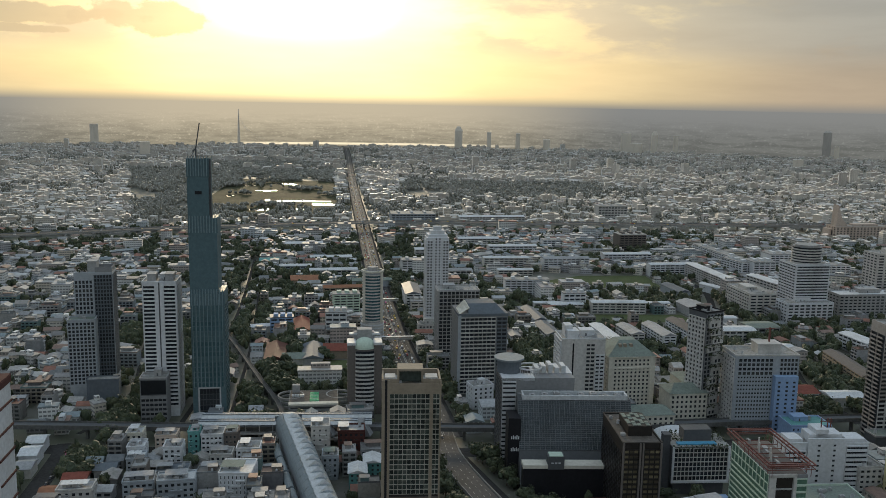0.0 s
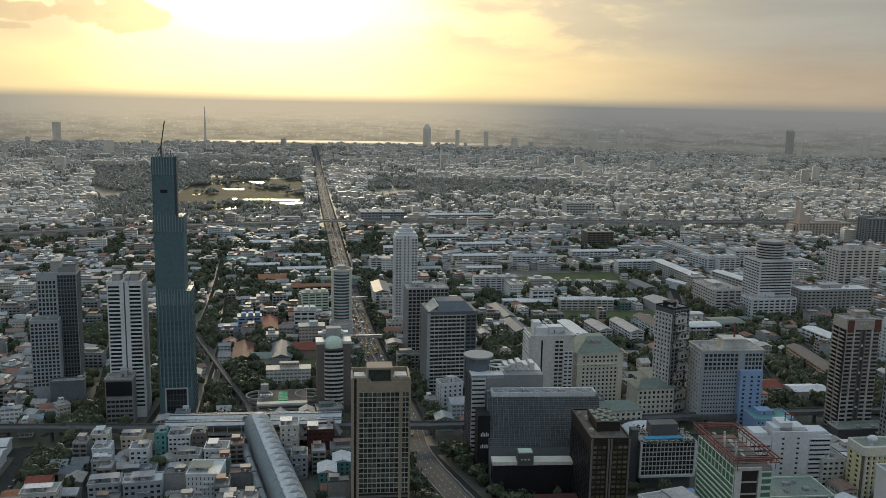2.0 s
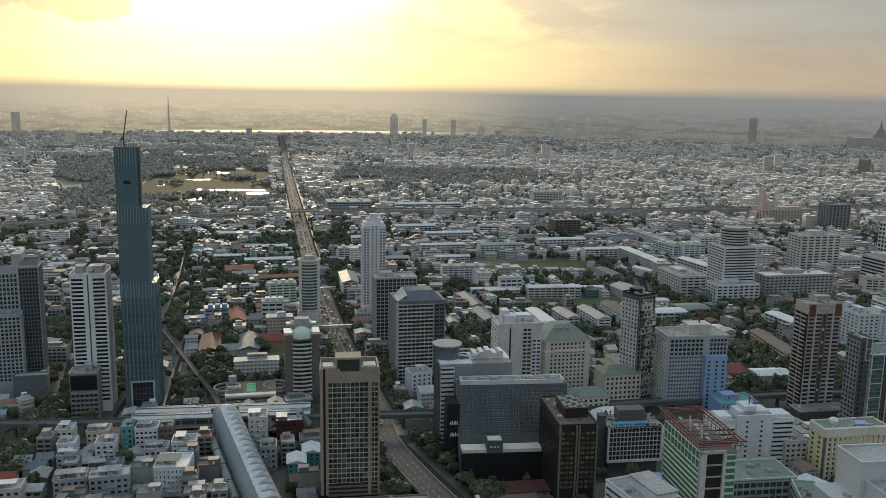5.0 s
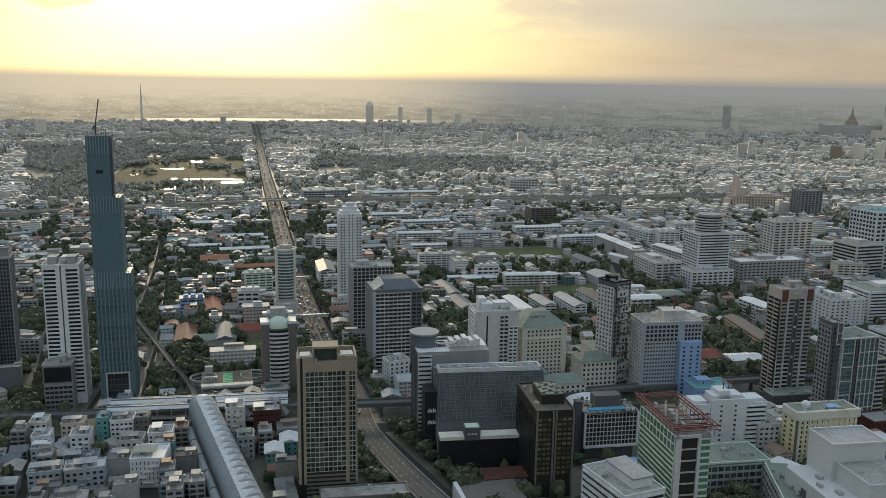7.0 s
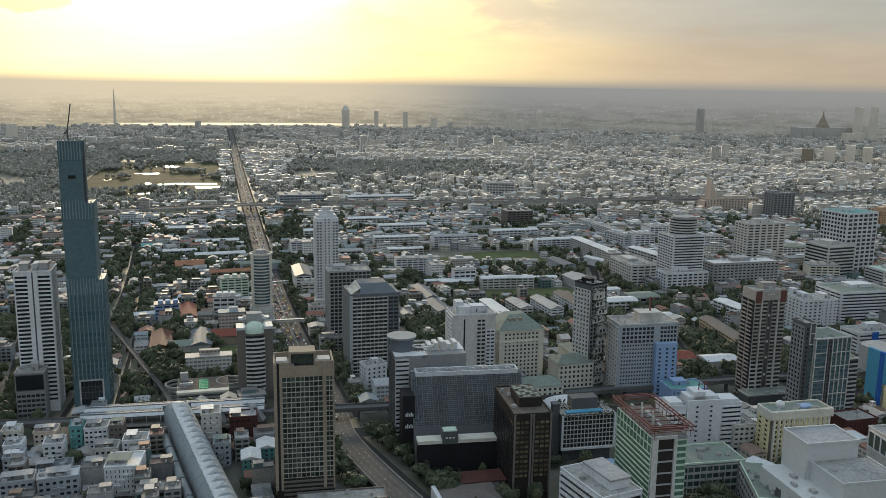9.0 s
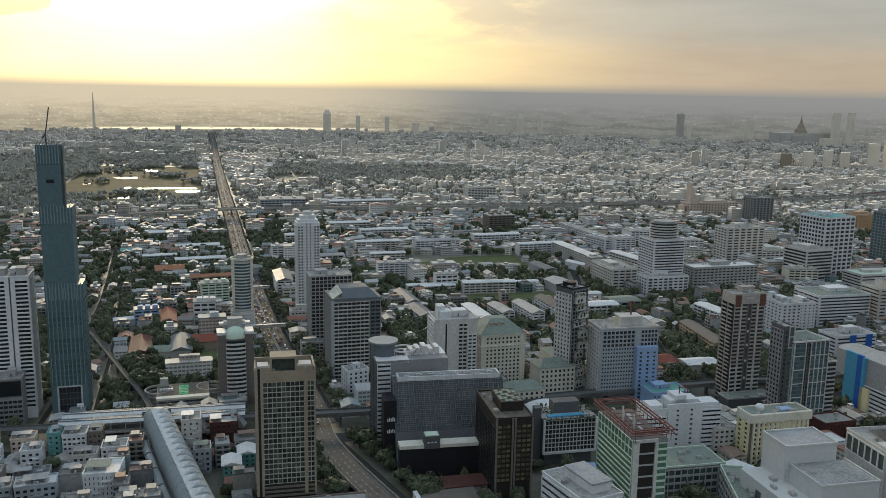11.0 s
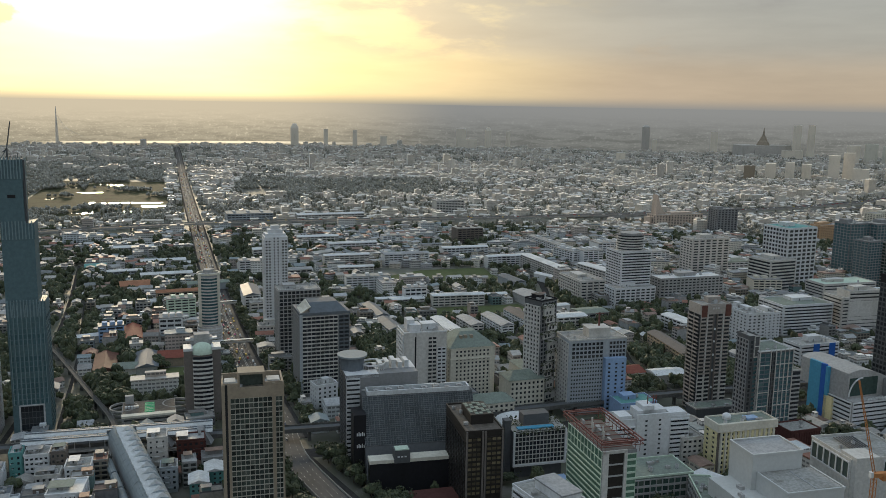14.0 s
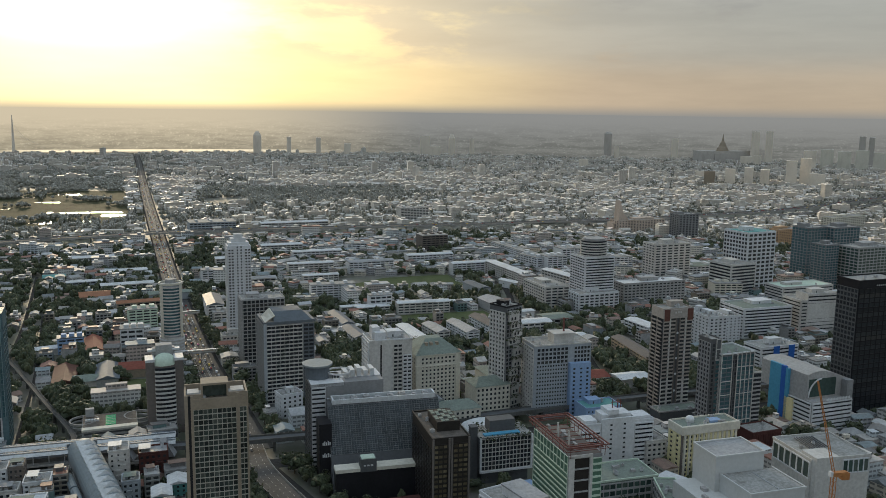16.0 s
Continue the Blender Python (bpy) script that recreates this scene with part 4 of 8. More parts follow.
def brown_tower():
    w, d, h = 33.5, 22, 82
    ob = tower("hotel_tower", "tan and brown hotel tower with a dense grid of balcony bays", -33, 466, 4, w, d, h, "tan", "darkbrown")
    windows(ob, "F", w, d, 4.4, 27.2, 17, 78, 20, 9, "gridframe", "bayglass", 0.88, 0.84, 0.4)
    windows(ob, "F", w, d, 29.0, 32.8, 17, 78, 20, 2, "gridframe", "bayglass", 0.86, 0.84, 0.4)
    for u0, u1, m in ((-0.2, 1.6, "tan"), (1.6, 3.0, "black"), (3.0, 4.4, "tan"), (27.2, 29.0, "tan"), (32.8, 33.7, "tan")):
        bm = bmesh.new()
        box(bm, u0, u1, -0.9, 0, 10, 86)
        part("pier", bm, m, ob)
    for k in range(6):
        bm = bmesh.new()
        box(bm, 4.4, w, -0.5, 0, 1.2 + k * 2.6, 2.4 + k * 2.6)
        part("podium_band", bm, "brown", ob)
    bm = bmesh.new()
    box(bm, 0, 0.8, 0, d, 0, h + 3)
    part("side_wall", bm, "tan", ob)
    bm = bmesh.new()
    box(bm, 0, w, -0.6, 1.0, 78, 84)
    box(bm, 0, 8.6, 0, 1.0, 84, 86.5)
    box(bm, 23.4, w, 0, 1.0, 84, 86.5)
    box(bm, 0, w, d - 1, d, 82, 86)
    box(bm, w - 1, w, 0, d, 82, 86)
    part("parapet", bm, "tan", ob)
    bm = bmesh.new()
    for u in (9.2, 22.8):
        box(bm, u - 0.5, u + 0.5, 0.6, 12, 84, 91)
    box(bm, 8.7, 23.3, 0.6, 12, 91, 92.2)
    part("roof_frame", bm, "tan", ob)
    # solid dark box paints the shade of the open crown recess
    bm = bmesh.new()
    box(bm, 9.7, 22.3, 3.5, 11.5, 84, 91)
    part("roof_recess", bm, "bayglass", ob, "dark glazed recess of the crown")
    for u0, u1 in ((1.5, 7.5), (24.5, 31.5)):
        bm = bmesh.new()
        box(bm, u0, u1, 1.5, 9, 86.6, 87.1)
        part("roof_panel", bm, "offwhite", ob)
    roof_top(ob, w, d, 82, "tan", rng=R, clutter=6, hut=False, parapet=0.6)
    low = tower("podium_block", "brown low podium around the hotel tower", -20, 448, 4, 50, 14, 9, "brown")
    roof_top(low, 50, 14, 9, "brown", rng=R, clutter=2, hut=False)


brown_tower()


def slim_tower():
    w, d, h = 23.5, 20, 104
    ob = tower("apartment_tower", "slender white apartment tower with stacked balconies and stepped crown", -17, 881, 8, w, d, h, "white")
    windows(ob, "F", w, d, 0.4, 6.5, 4, 101, 32, 2, "white", "glass", 0.66, 0.55, 0.9)
    windows(ob, "F", w, d, 8, 15.5, 4, 104, 33, 2, "white", "glass", 0.4, 0.5, 0.4)
    windows(ob, "F", w, d, 17, 23.1, 4, 101, 32, 2, "white", "glass", 0.66, 0.55, 0.9)
    windows(ob, "L", w, d, 1, 19, 4, 101, 32, 3, "white", "glass", 0.6, 0.5, 0.5)
    for a, b, z in ((1, 22, 107), (4, 19, 111), (7.5, 16, 115)):
        bm = bmesh.new()
        box(bm, a, b, 2 + (z - 107) * 0.5, 17 - (z - 107) * 0.5, z - 4, z)
        part("crown_step", bm, "white", ob)
    low = tower("podium_block", "low pale annex at the foot of the white tower", -24, 866, 8, 30, 14, 14, "offwhite")
    windows(low, "F", 30, 14, 0.5, 29.5, 1, 13.5, 4, 8, "offwhite", "glass", 0.6, 0.5, 0.4)
    roof_top(low, 30, 14, 14, "offwhite", rng=R, clutter=3)


slim_tower()


def lattice_block():
    w, d, h = 39, 26, 66
    ob = tower("office_block", "grey office block behind an open concrete lattice", -3, 795, 8, w, d, h, "midgrey")
    windows(ob, "F", w, d, 0.3, w - 0.3, 2, h, 18, 10, "grey", "glass", 0.82, 0.8, 1.0)
    windows(ob, "L", w, d, 0.3, d - 0.3, 2, h, 18, 6, "grey", "glass", 0.82, 0.8, 1.0)
    roof_top(ob, w, d, h, "grey", rng=R, clutter=5)
    bm = bmesh.new()
    for i in range(9):
        beam(bm, (2 + i * 4.3, 1, h), (2 + i * 4.3, 1, h + 4), 0.3)
    beam(bm, (1, 1, h + 4), (w - 1, 1, h + 4), 0.35)
    part("roof_frame", bm, "steel", ob)


lattice_block()


def slope_tower():
    w, d, h = 41, 33, 70
    ob = tower("office_tower", "grey banded office tower with a slate roof and one cream gable", 14, 682, 9, w, d, h, "midgrey")
    windows(ob, "F", w, d, 2.0, w - 10, 4, h - 1, 20, 8, "offwhite", "glass", 0.94, 0.66, 0.6)
    windows(ob, "F", w, d, w - 9.0, w - 0.5, 4, h - 1, 20, 2, "slate", "glass", 0.85, 0.6, 0.3)
    windows(ob, "L", w, d, 0.5, d - 0.8, 4, h - 1, 20, 6, "midgrey", "glass", 0.8, 0.55, 0.4)
    bm = bmesh.new()
    box(bm, -0.4, 2.0, -0.8, 0, 0, h + 1)
    part("corner_pier", bm, "bluegrey", ob)
    bm = bmesh.new()
    box(bm, -0.4, w + 0.4, -0.7, d, h, h + 2.2)
    part("cornice", bm, "slate", ob)
    bm = bmesh.new()
    prism(bm, [(8, 0), (w - 2, 0), (w - 2, d - 3), (8, d - 3)], h + 2.2, h + 9, [(9, 8), (w - 9, 8), (w - 9, d - 9), (9, d - 9)])
    part("roof", bm, "slate", ob, "slate-blue hipped roof")
    bm = bmesh.new()
    a, b, c, e = [bm.verts.new(p) for p in ((-0.6, 11, h + 5), (0.6, -0.9, h + 2.3), (8.5, 2, h + 6.5), (5.5, 9, h + 12))]
    f2 = [bm.verts.new((v.co.x + 1.2, v.co.y + 1.2, v.co.z - 0.4)) for v in (a, b, c, e)]
    bm.faces.new((a, b, c, e))
    bm.faces.new(f2[::-1])
    q = [a, b, c, e]
    for i in range(4):
        bm.faces.new((q[i], f2[i], f2[(i + 1) % 4], q[(i + 1) % 4]))
    part("gable", bm, "cream", ob, "cream tilted gable plane")
    low = tower("townhouse", "white low building with punched windows at the tower foot", 26, 655, 20, 18, 14, 19, "white")
    windows(low, "F", 18, 14, 0.5, 17.5, 1, 18.5, 5, 4, "white", "glass", 0.4, 0.5, 0.4)
    windows(low, "L", 18, 14, 0.5, 13.5, 1, 18.5, 5, 3, "white", "glass", 0.4, 0.5, 0.4)
    roof_top(low, 18, 14, 19, "white", rng=R, clutter=2)


slope_tower()


def disc_tower():
    w, d, h = 49, 26, 62
    ob = tower("office_tower", "grey glass office block with white bands and a round disc roof", 41, 547, 5, w, d, h, "white", "midgrey")
    windows(ob, "F", w, d, 0.3, 9.5, 4, h - 2, 18, 1, "white", "glass", 0.95, 0.46, 0.7)
    windows(ob, "F", w, d, 10.5, w - 0.5, 2, 52, 15, 8, "white", "glass", 0.85, 0.5, 0.5)
    windows(ob, "L", w, d, 0.3, d - 0.3, 3, h - 2, 18, 4, "darkgrey", "glass", 0.96, 0.82, 0.3)
    bm = bmesh.new()
    box(bm, 0, 22, 0, 24, h - 2, h + 0.2)
    part("cornice", bm, "white", ob)
    for k, z in enumerate((54, 58, 61)):
        bm = bmesh.new()
        box(bm, 10, w + 0.5, 2 + k * 4, d, z, z + 1.2)
        part("terrace", bm, "white", ob)
    bm = bmesh.new()
    prism(bm, ring(7, 16, 8.2, 8.2, 24), h, h + 9)
    part("drum", bm, "slate", ob)
    bm = bmesh.new()
    prism(bm, ring(7, 16, 10.2, 10.2, 40), h + 9, h + 10.2)
    part("disc_roof", bm, "silver", ob, "round silver disc roof")
    bm = bmesh.new()
    for i in range(14):
        a = math.pi * (1.0 + i / 13)
        beam(bm, (21 + 8 * math.cos(a), 14 + 8 * math.sin(a), h), (21 + 8 * math.cos(a), 14 + 8 * math.sin(a), h + 3.4), 0.4)
    o, i2 = ring(21, 14, 8.4, 8.4, 32), ring(21, 14, 7.6, 7.6, 32)
    a = [[bm.verts.new((*p, z)) for p in q] for q, z in ((o, h + 3.2), (o, h + 4.2), (i2, h + 4.2), (i2, h + 3.2))]
    for k in range(4):
        for j in range(32):
            bm.faces.new((a[k][j], a[k][(j + 1) % 32], a[(k + 1) % 4][(j + 1) % 32], a[(k + 1) % 4][j]))
    part("pergola_ring", bm, "white", ob)
    bm = bmesh.new()
    for k in range(5):
        box(bm, 24 + k * 4.5, 27 + k * 4.5, 10, 20, 62, 66 + (k % 3))
    part("plant_room", bm, "lightroof", ob)


disc_tower()


def blank_core_hotel():
    w, d, h = 34, 24, 66
    ob = tower("hotel_tower", "off-white hotel slab with a blank wall split by a dark slot", 92, 632, 5, w, d, h, "offwhite")
    windows(ob, "L", w, d, 0.5, d - 0.5, 3, h - 1, 19, 5, "white", "glass", 0.8, 0.45, 1.0)
    windows(ob, "F", w, d, 19, 26, 3, h - 3, 19, 2, "offwhite", "glass", 0.8, 0.55, 0.3)
    windows(ob, "F", w, d, 26.5, 33.5, 3, h - 12, 17, 2, "white", "glass", 0.75, 0.5, 0.8)
    bm = bmesh.new()
    box(bm, 8.3, 9.6, -0.12, 0, 0, h - 3)
    part("slot", bm, "black", ob)
    for a, b in ((0.0, 8.3), (9.6, 18.6)):
        bm = bmesh.new()
        box(bm, a, b, -0.5, 0, 0, h + 0.5)
        part("blank_wall", bm, "offwhite", ob)
    roof_top(ob, w, d, h, "white", rng=R, clutter=6)
    bm = bmesh.new()
    box(bm, 5, 14, 3, 15, h, h + 6)
    box(bm, 4, 10, 8, 18, h, h + 9)
    part("machine_room", bm, "white", ob)


blank_core_hotel()


def sloped_glass_block():
    w, d = 74, 40
    ob = thing("office_block", "office block with a sloping dark glass grid over a black base", "building", 52, 497, 2)
    KEEP_OUT.append((52, 495, 2, 76, 46))
    bm = bmesh.new()
    box(bm, 0, w, 0, 8, 0, 21)
    part("base", bm, "black", ob, "black panelled base")
    bm = bmesh.new()
    prism(bm, [(0, 8), (w, 8), (w, d), (0, d)], 0, 52, [(0, 38), (w, 38), (w, d + 8), (0, d + 8)])
    part("wall", bm, "darkgrey", ob)
    bm = bmesh.new()
    box(bm, -0.3, w + 0.3, -0.4, 8.5, 21, 23.2)
    part("sign_band", bm, "cream", ob, "blank cream sign band")
    bm = bmesh.new()
    box(bm, 15, 25, -1.0, 6.5, 20.8, 29)
    part("porch_box", bm, "darkgrey", ob)
    bm = bmesh.new()
    box(bm, 15.8, 24.2, -0.8, 5.8, 29, 29.6)
    part("porch_roof", bm, "palegreen", ob)
    bm = bmesh.new()
    for k in range(3):
        box(bm, 17 + k * 2.2, 18.4 + k * 2.2, -1.1, -1.0, 24.5, 25.4)
    part("sign_bars", bm, "white", ob)
    # panes on the slope: outward, up-slope, across
    up = Vector((0, 30, 52)).normalized()
    out = Vector((0, -52, 30)).normalized()
    o0 = Vector((0, 8 + 30 * 24 / 52, 24))
    L = (Vector((0, 38, 52)) - o0).length - 1
    cols, rows = 22, 12
    bm = bmesh.new()
    box(bm, -w / cols / 2 + 0.16, w / cols / 2 - 0.16, -0.1, 0.1, -L / rows / 2 + 0.14, L / rows / 2 - 0.14)
    me = mesh_of("glass_pane", bm, "slopeglass")
    tilt = math.degrees(math.atan2(30, 52))
    for i in range(cols):
        for k in range(rows):
            o = new("glass_pane", me)
            o.parent = ob
            o.matrix_basis = Matrix.Translation(o0 + up * (k + 0.5) * L / rows + out * 0.14 + Vector(((i + 0.5) * w / cols, 0, 0))) @ pose(0, 0, 0, -tilt, 0, 0)
    bm = bmesh.new()
    for i in range(2 * cols + 1):
        a = o0 + out * 0.25 + Vector((i * w / cols / 2, 0, 0))
        beam(bm, a, a + up * L, 0.09 if i % 2 else 0.16)
    for k in range(2 * rows + 1):
        a = o0 + out * 0.25 + up * k * L / rows / 2
        beam(bm, a, a + Vector((w, 0, 0)), 0.09 if k % 2 else 0.16)
    part("glazing_grid", bm, "midgrey", ob)
    bm = bmesh.new()
    box(bm, 3, w - 2, 37.2, 38.0, 52, 55)
    box(bm, 3, w - 2, 46, 47, 52, 55)
    box(bm, 3, 4, 38.0, 46, 52, 55)
    box(bm, w - 3, w - 2, 38.0, 46, 52, 55)
    part("parapet", bm, "lightroof", ob)
    for k in range(8):
        bm = bmesh.new()
        x = 8 + k * 8
        box(bm, x, x + 4, 40, 44, 52.1, 54 + (k % 3) * 0.8)
        prism(bm, ring(x + 2, 42, 1.3, 1.3, 12), 54 + (k % 3) * 0.8, 54.6 + (k % 3) * 0.8)
        part("air_unit", bm, "grey", ob)
    side = tower("lift_tower", "dark lift tower with small white lettering strips", 44, 521, 2, 8, 16, 44, "black")
    for z in (30, 22):
        for k in range(5):
            bm = bmesh.new()
            box(bm, 2.0 + k * 1.1, 2.7 + k * 1.1, -0.12, 0, z, z + 2.0 + 0.7 * (k % 2))
            part("sign_bar", bm, "white", side)


sloped_glass_block()


def bronze_tower():
    w, d, h = 22.5, 48, 53
    ob = tower("office_tower", "dark bronze office tower with gilded window bays", 104, 460, 3, w, d, h, "darkbrown")
    for u0, u1 in ((1.0, 9.0), (12.5, 21.5)):
        windows(ob, "F", w, d, u0, u1, 14, h - 3, 12, 3, "darkbrown", "goldglass", 0.82, 0.62, 0.7)
    for u in (0.4, 10.0, 11.6, 22.0):
        bm = bmesh.new()
        box(bm, u - 0.5, u + 0.5, -1.3, 0, 0, h + 0.6)
        part("pier", bm, "brown", ob)
    windows(ob, "L", w, d, 1, d - 1, 6, h - 6, 13, 12, "darkbrown", "glass", 0.8, 0.72, 0.4)
    roof_top(ob, w, d, h, "darkbrown", "darkroof", rng=R, clutter=6, hut=False)
    bm = bmesh.new()
    box(bm, 6, 20, 12, 34, h, h + 6)
    part("plant_room", bm, "darkbrown", ob)
    for i in range(5):
        for k in range(6):
            if (i + k) % 3:
                bm = bmesh.new()
                box(bm, 6.5 + i * 2.6, 8.7 + i * 2.6, 13 + k * 3.4, 16 + k * 3.4, h + 6, h + 6.3 + 0.3 * ((i * k) % 3))
                part("roof_panel", bm, "mossroof", ob)


bronze_tower()


def hip_hotel():
    w, d, h = 38, 32, 48
    ob = tower("hotel", "cream hotel with arcaded windows and a hipped green-grey roof", 132, 650, 8, w, d, h, "cream")
    windows(ob, "F", w, d, 4, w - 4, 4, h - 2, 13, 9, "cream", "glass", 0.5, 0.55, 0.6)
    windows(ob, "L", w, d, 1, d - 1, 4, h - 2, 13, 7, "cream", "glass", 0.5, 0.5, 0.5)
    for s in (0, w - 4):
        bm = bmesh.new()
        box(bm, s, s + 4, -1, 0, 0, h)
        part("corner_bay", bm, "cream", ob)
    for z in (h - 10, h - 1):
        bm = bmesh.new()
        box(bm, -0.8, w + 0.8, -1.4, d + 0.6, z, z + 1.0)
        part("cornice", bm, "cream", ob)
    bm = bmesh.new()
    prism(bm, [(-1.2, -1.6), (w + 1.2, -1.6), (w + 1.2, d + 1), (-1.2, d + 1)], h, h + 10, [(12, 12), (w - 12, 12), (w - 12, d - 10), (12, d - 10)])
    part("roof", bm, "mossroof", ob, "hipped green-grey tiled roof")
    for x in (10, 14, 19):
        bm = bmesh.new()
        box(bm, x, x + 2.4, 6, 10, h + 3, h + 8)
        part("dormer", bm, "tan", ob)
    for (x, y, w2, d2, h2) in ((176, 628, 30, 22, 26), (140, 600, 34, 18, 18), (196, 660, 26, 30, 24)):
        b = tower("annex", "cream hotel annex under a green-grey hipped roof", x, y, 8, w2, d2, h2, "cream")
        windows(b, "F", w2, d2, 0.5, w2 - 0.5, 2, h2 - 1, max(4, h2 // 4), 8, "cream", "glass", 0.5, 0.55, 0.5)
        bm = bmesh.new()
        prism(bm, [(-1, -1), (w2 + 1, -1), (w2 + 1, d2 + 1), (-1, d2 + 1)], h2, h2 + 5, [(7, d2 / 2 - 0.5), (w2 - 7, d2 / 2 - 0.5), (w2 - 7, d2 / 2 + 0.5), (7, d2 / 2 + 0.5)])
        part("roof", bm, "mossroof", b)
    b = tower("hall", "low hall with a pale barrel roof", 158, 575, 8, 30, 20, 8, "offwhite")
    bm = bmesh.new()
    prof = [(15 - 15 * math.cos(math.pi * k / 10), 8 + 5 * math.sin(math.pi * k / 10)) for k in range(11)]
    a = [bm.verts.new((u, 0, z)) for u, z in prof]
    c = [bm.verts.new((u, 20, z)) for u, z in prof]
    for k in range(10):
        bm.faces.new((a[k], a[k + 1], c[k + 1], c[k]))
    bm.faces.new(a)
    bm.faces.new(c[::-1])
    part("roof", bm, "lightroof", b)


hip_hotel()


def terrace_tower():
    w, d, h = 18, 18, 88
    ob = tower("apartment_tower", "black and white apartment tower with planted cut-out terraces", 201.5, 634, 30, w, d, h, "midgrey", "darkgrey")
    # slanted white fins climb the left flank
    windows(ob, "L", w, d, 0.5, d - 0.5, 3, 84, 24, 5, "offwhite", "glass", 0.55, 0.55, 0.9)
    rng = random.Random(5)
    z = 6.0
    k = 0
    while z < 84:
        hh = rng.choice((6.4, 9.6, 9.6))
        u0 = rng.choice((2.0, 4.0, 6.0, 8.0))
        u1 = min(w - 0.3, u0 + rng.choice((9, 11, 13)))
        bm = bmesh.new()
        box(bm, u0, u1, -1.6 - (k % 2) * 0.8, 0, z, min(88, z + hh - 1.0))
        part("white_volume", bm, "offwhite", ob)
        for j in range(2):
            bm = bmesh.new()
            box(bm, u0 + 1.5 + j * 3.6, u0 + 3.4 + j * 3.6, -1.72 - (k % 2) * 0.8, -1.6 - (k % 2) * 0.8, z + 1.2, z + 3.6)
            part("window", bm, "glass", ob)
        bm = bmesh.new()
        for q in range(110):
            p = Vector((rng.uniform(u0 - 3.5, u1 + 1), rng.uniform(-3.4, -0.3), z + hh - 1.2 + rng.triangular(-2.6, 1.6, 0.0)))
            s = rng.uniform(0.3, 0.75)
            a, b = Vector((rng.uniform(-1, 1), rng.uniform(-1, 1), rng.uniform(-0.6, 0.6))) * s, Vector((rng.uniform(-1, 1), rng.uniform(-1, 1), rng.uniform(-0.6, 0.6))) * s
            bm.faces.new([bm.verts.new(v) for v in (p - a - b, p + a - b, p + a + b, p - a + b)])
        tagged(part("planting", bm, "leaf", ob, "green terrace planting"), kind="stuff")
        z += hh
        k += 1
    windows(ob, "F", w, d, 0.3, w - 0.3, 3, 87, 25, 5, "midgrey", "glass", 0.72, 0.7, 0.4)
    roof_top(ob, w, d, h, "black", rng=R, clutter=4)


terrace_tower()


def blue_block():
    w, d, h = 49, 26, 60
    ob = tower("office_block", "pale grey and powder-blue office block with small paired windows", 220, 617, 4, w, d, h, "bluegrey")
    windows(ob, "F", w, d, 2, 29, 45, 58.5, 4, 8, "bluegrey", "glass", 0.76, 0.68, 0.6)
    windows(ob, "F", w, d, 34, 48, 45, 58.5, 4, 5, "bluegrey", "glass", 0.76, 0.68, 0.6)
    windows(ob, "F", w, d, 2, 29, 2, 45, 14, 12, "bluegrey", "glass", 0.62, 0.46, 0.45)
    windows(ob, "L", w, d, 1, d - 1, 2, 58, 17, 5, "offwhite", "glass", 0.5, 0.5, 0.6)
    bm = bmesh.new()
    box(bm, 29.5, 47, -5, 0, 0, 45.5)
    part("blue_wing", bm, "blue", ob, "powder-blue projecting wing")
    for k in range(12):
        for j, u in enumerate((32.5, 38.5, 44.0)):
            bm = bmesh.new()
            box(bm, u - 0.9, u + 0.9, -5.1, -4.95, 4 + k * 3.3, 5.4 + k * 3.3)
            part("window", bm, "glass", ob)
    roof_top(ob, w, d, h, "offwhite", rng=R, clutter=4, hut=False)
    bm = bmesh.new()
    box(bm, 19, 37, 6, 18, h, h + 7)
    box(bm, 18.5, 37.5, 5.5, 18.5, h + 7, h + 7.8)
    part("lift_house", bm, "offwhite", ob)
    bm = bmesh.new()
    beam(bm, (30, 12, h + 7), (30, 12, h + 19), 1.1)
    for k in range(6):
        beam(bm, (29.3, 12, h + 8 + k * 1.8), (30.7, 12, h + 9.6 + k * 1.8), 0.25)
    beam(bm, (27, 12, h + 18), (34, 12, h + 18), 0.5)
    part("mast", bm, "redpaint", ob)
    b = tower("annex", "powder-blue low wing with a teal rooftop", 254, 590, 4, 30, 20, 16, "blue")
    windows(b, "F", 30, 20, 0.5, 29.5, 1, 15.5, 4, 9, "blue", "glass", 0.35, 0.45, 0.4)
    roof_top(b, 30, 20, 16, "blue", "teal", rng=R, clutter=4)


blue_block()


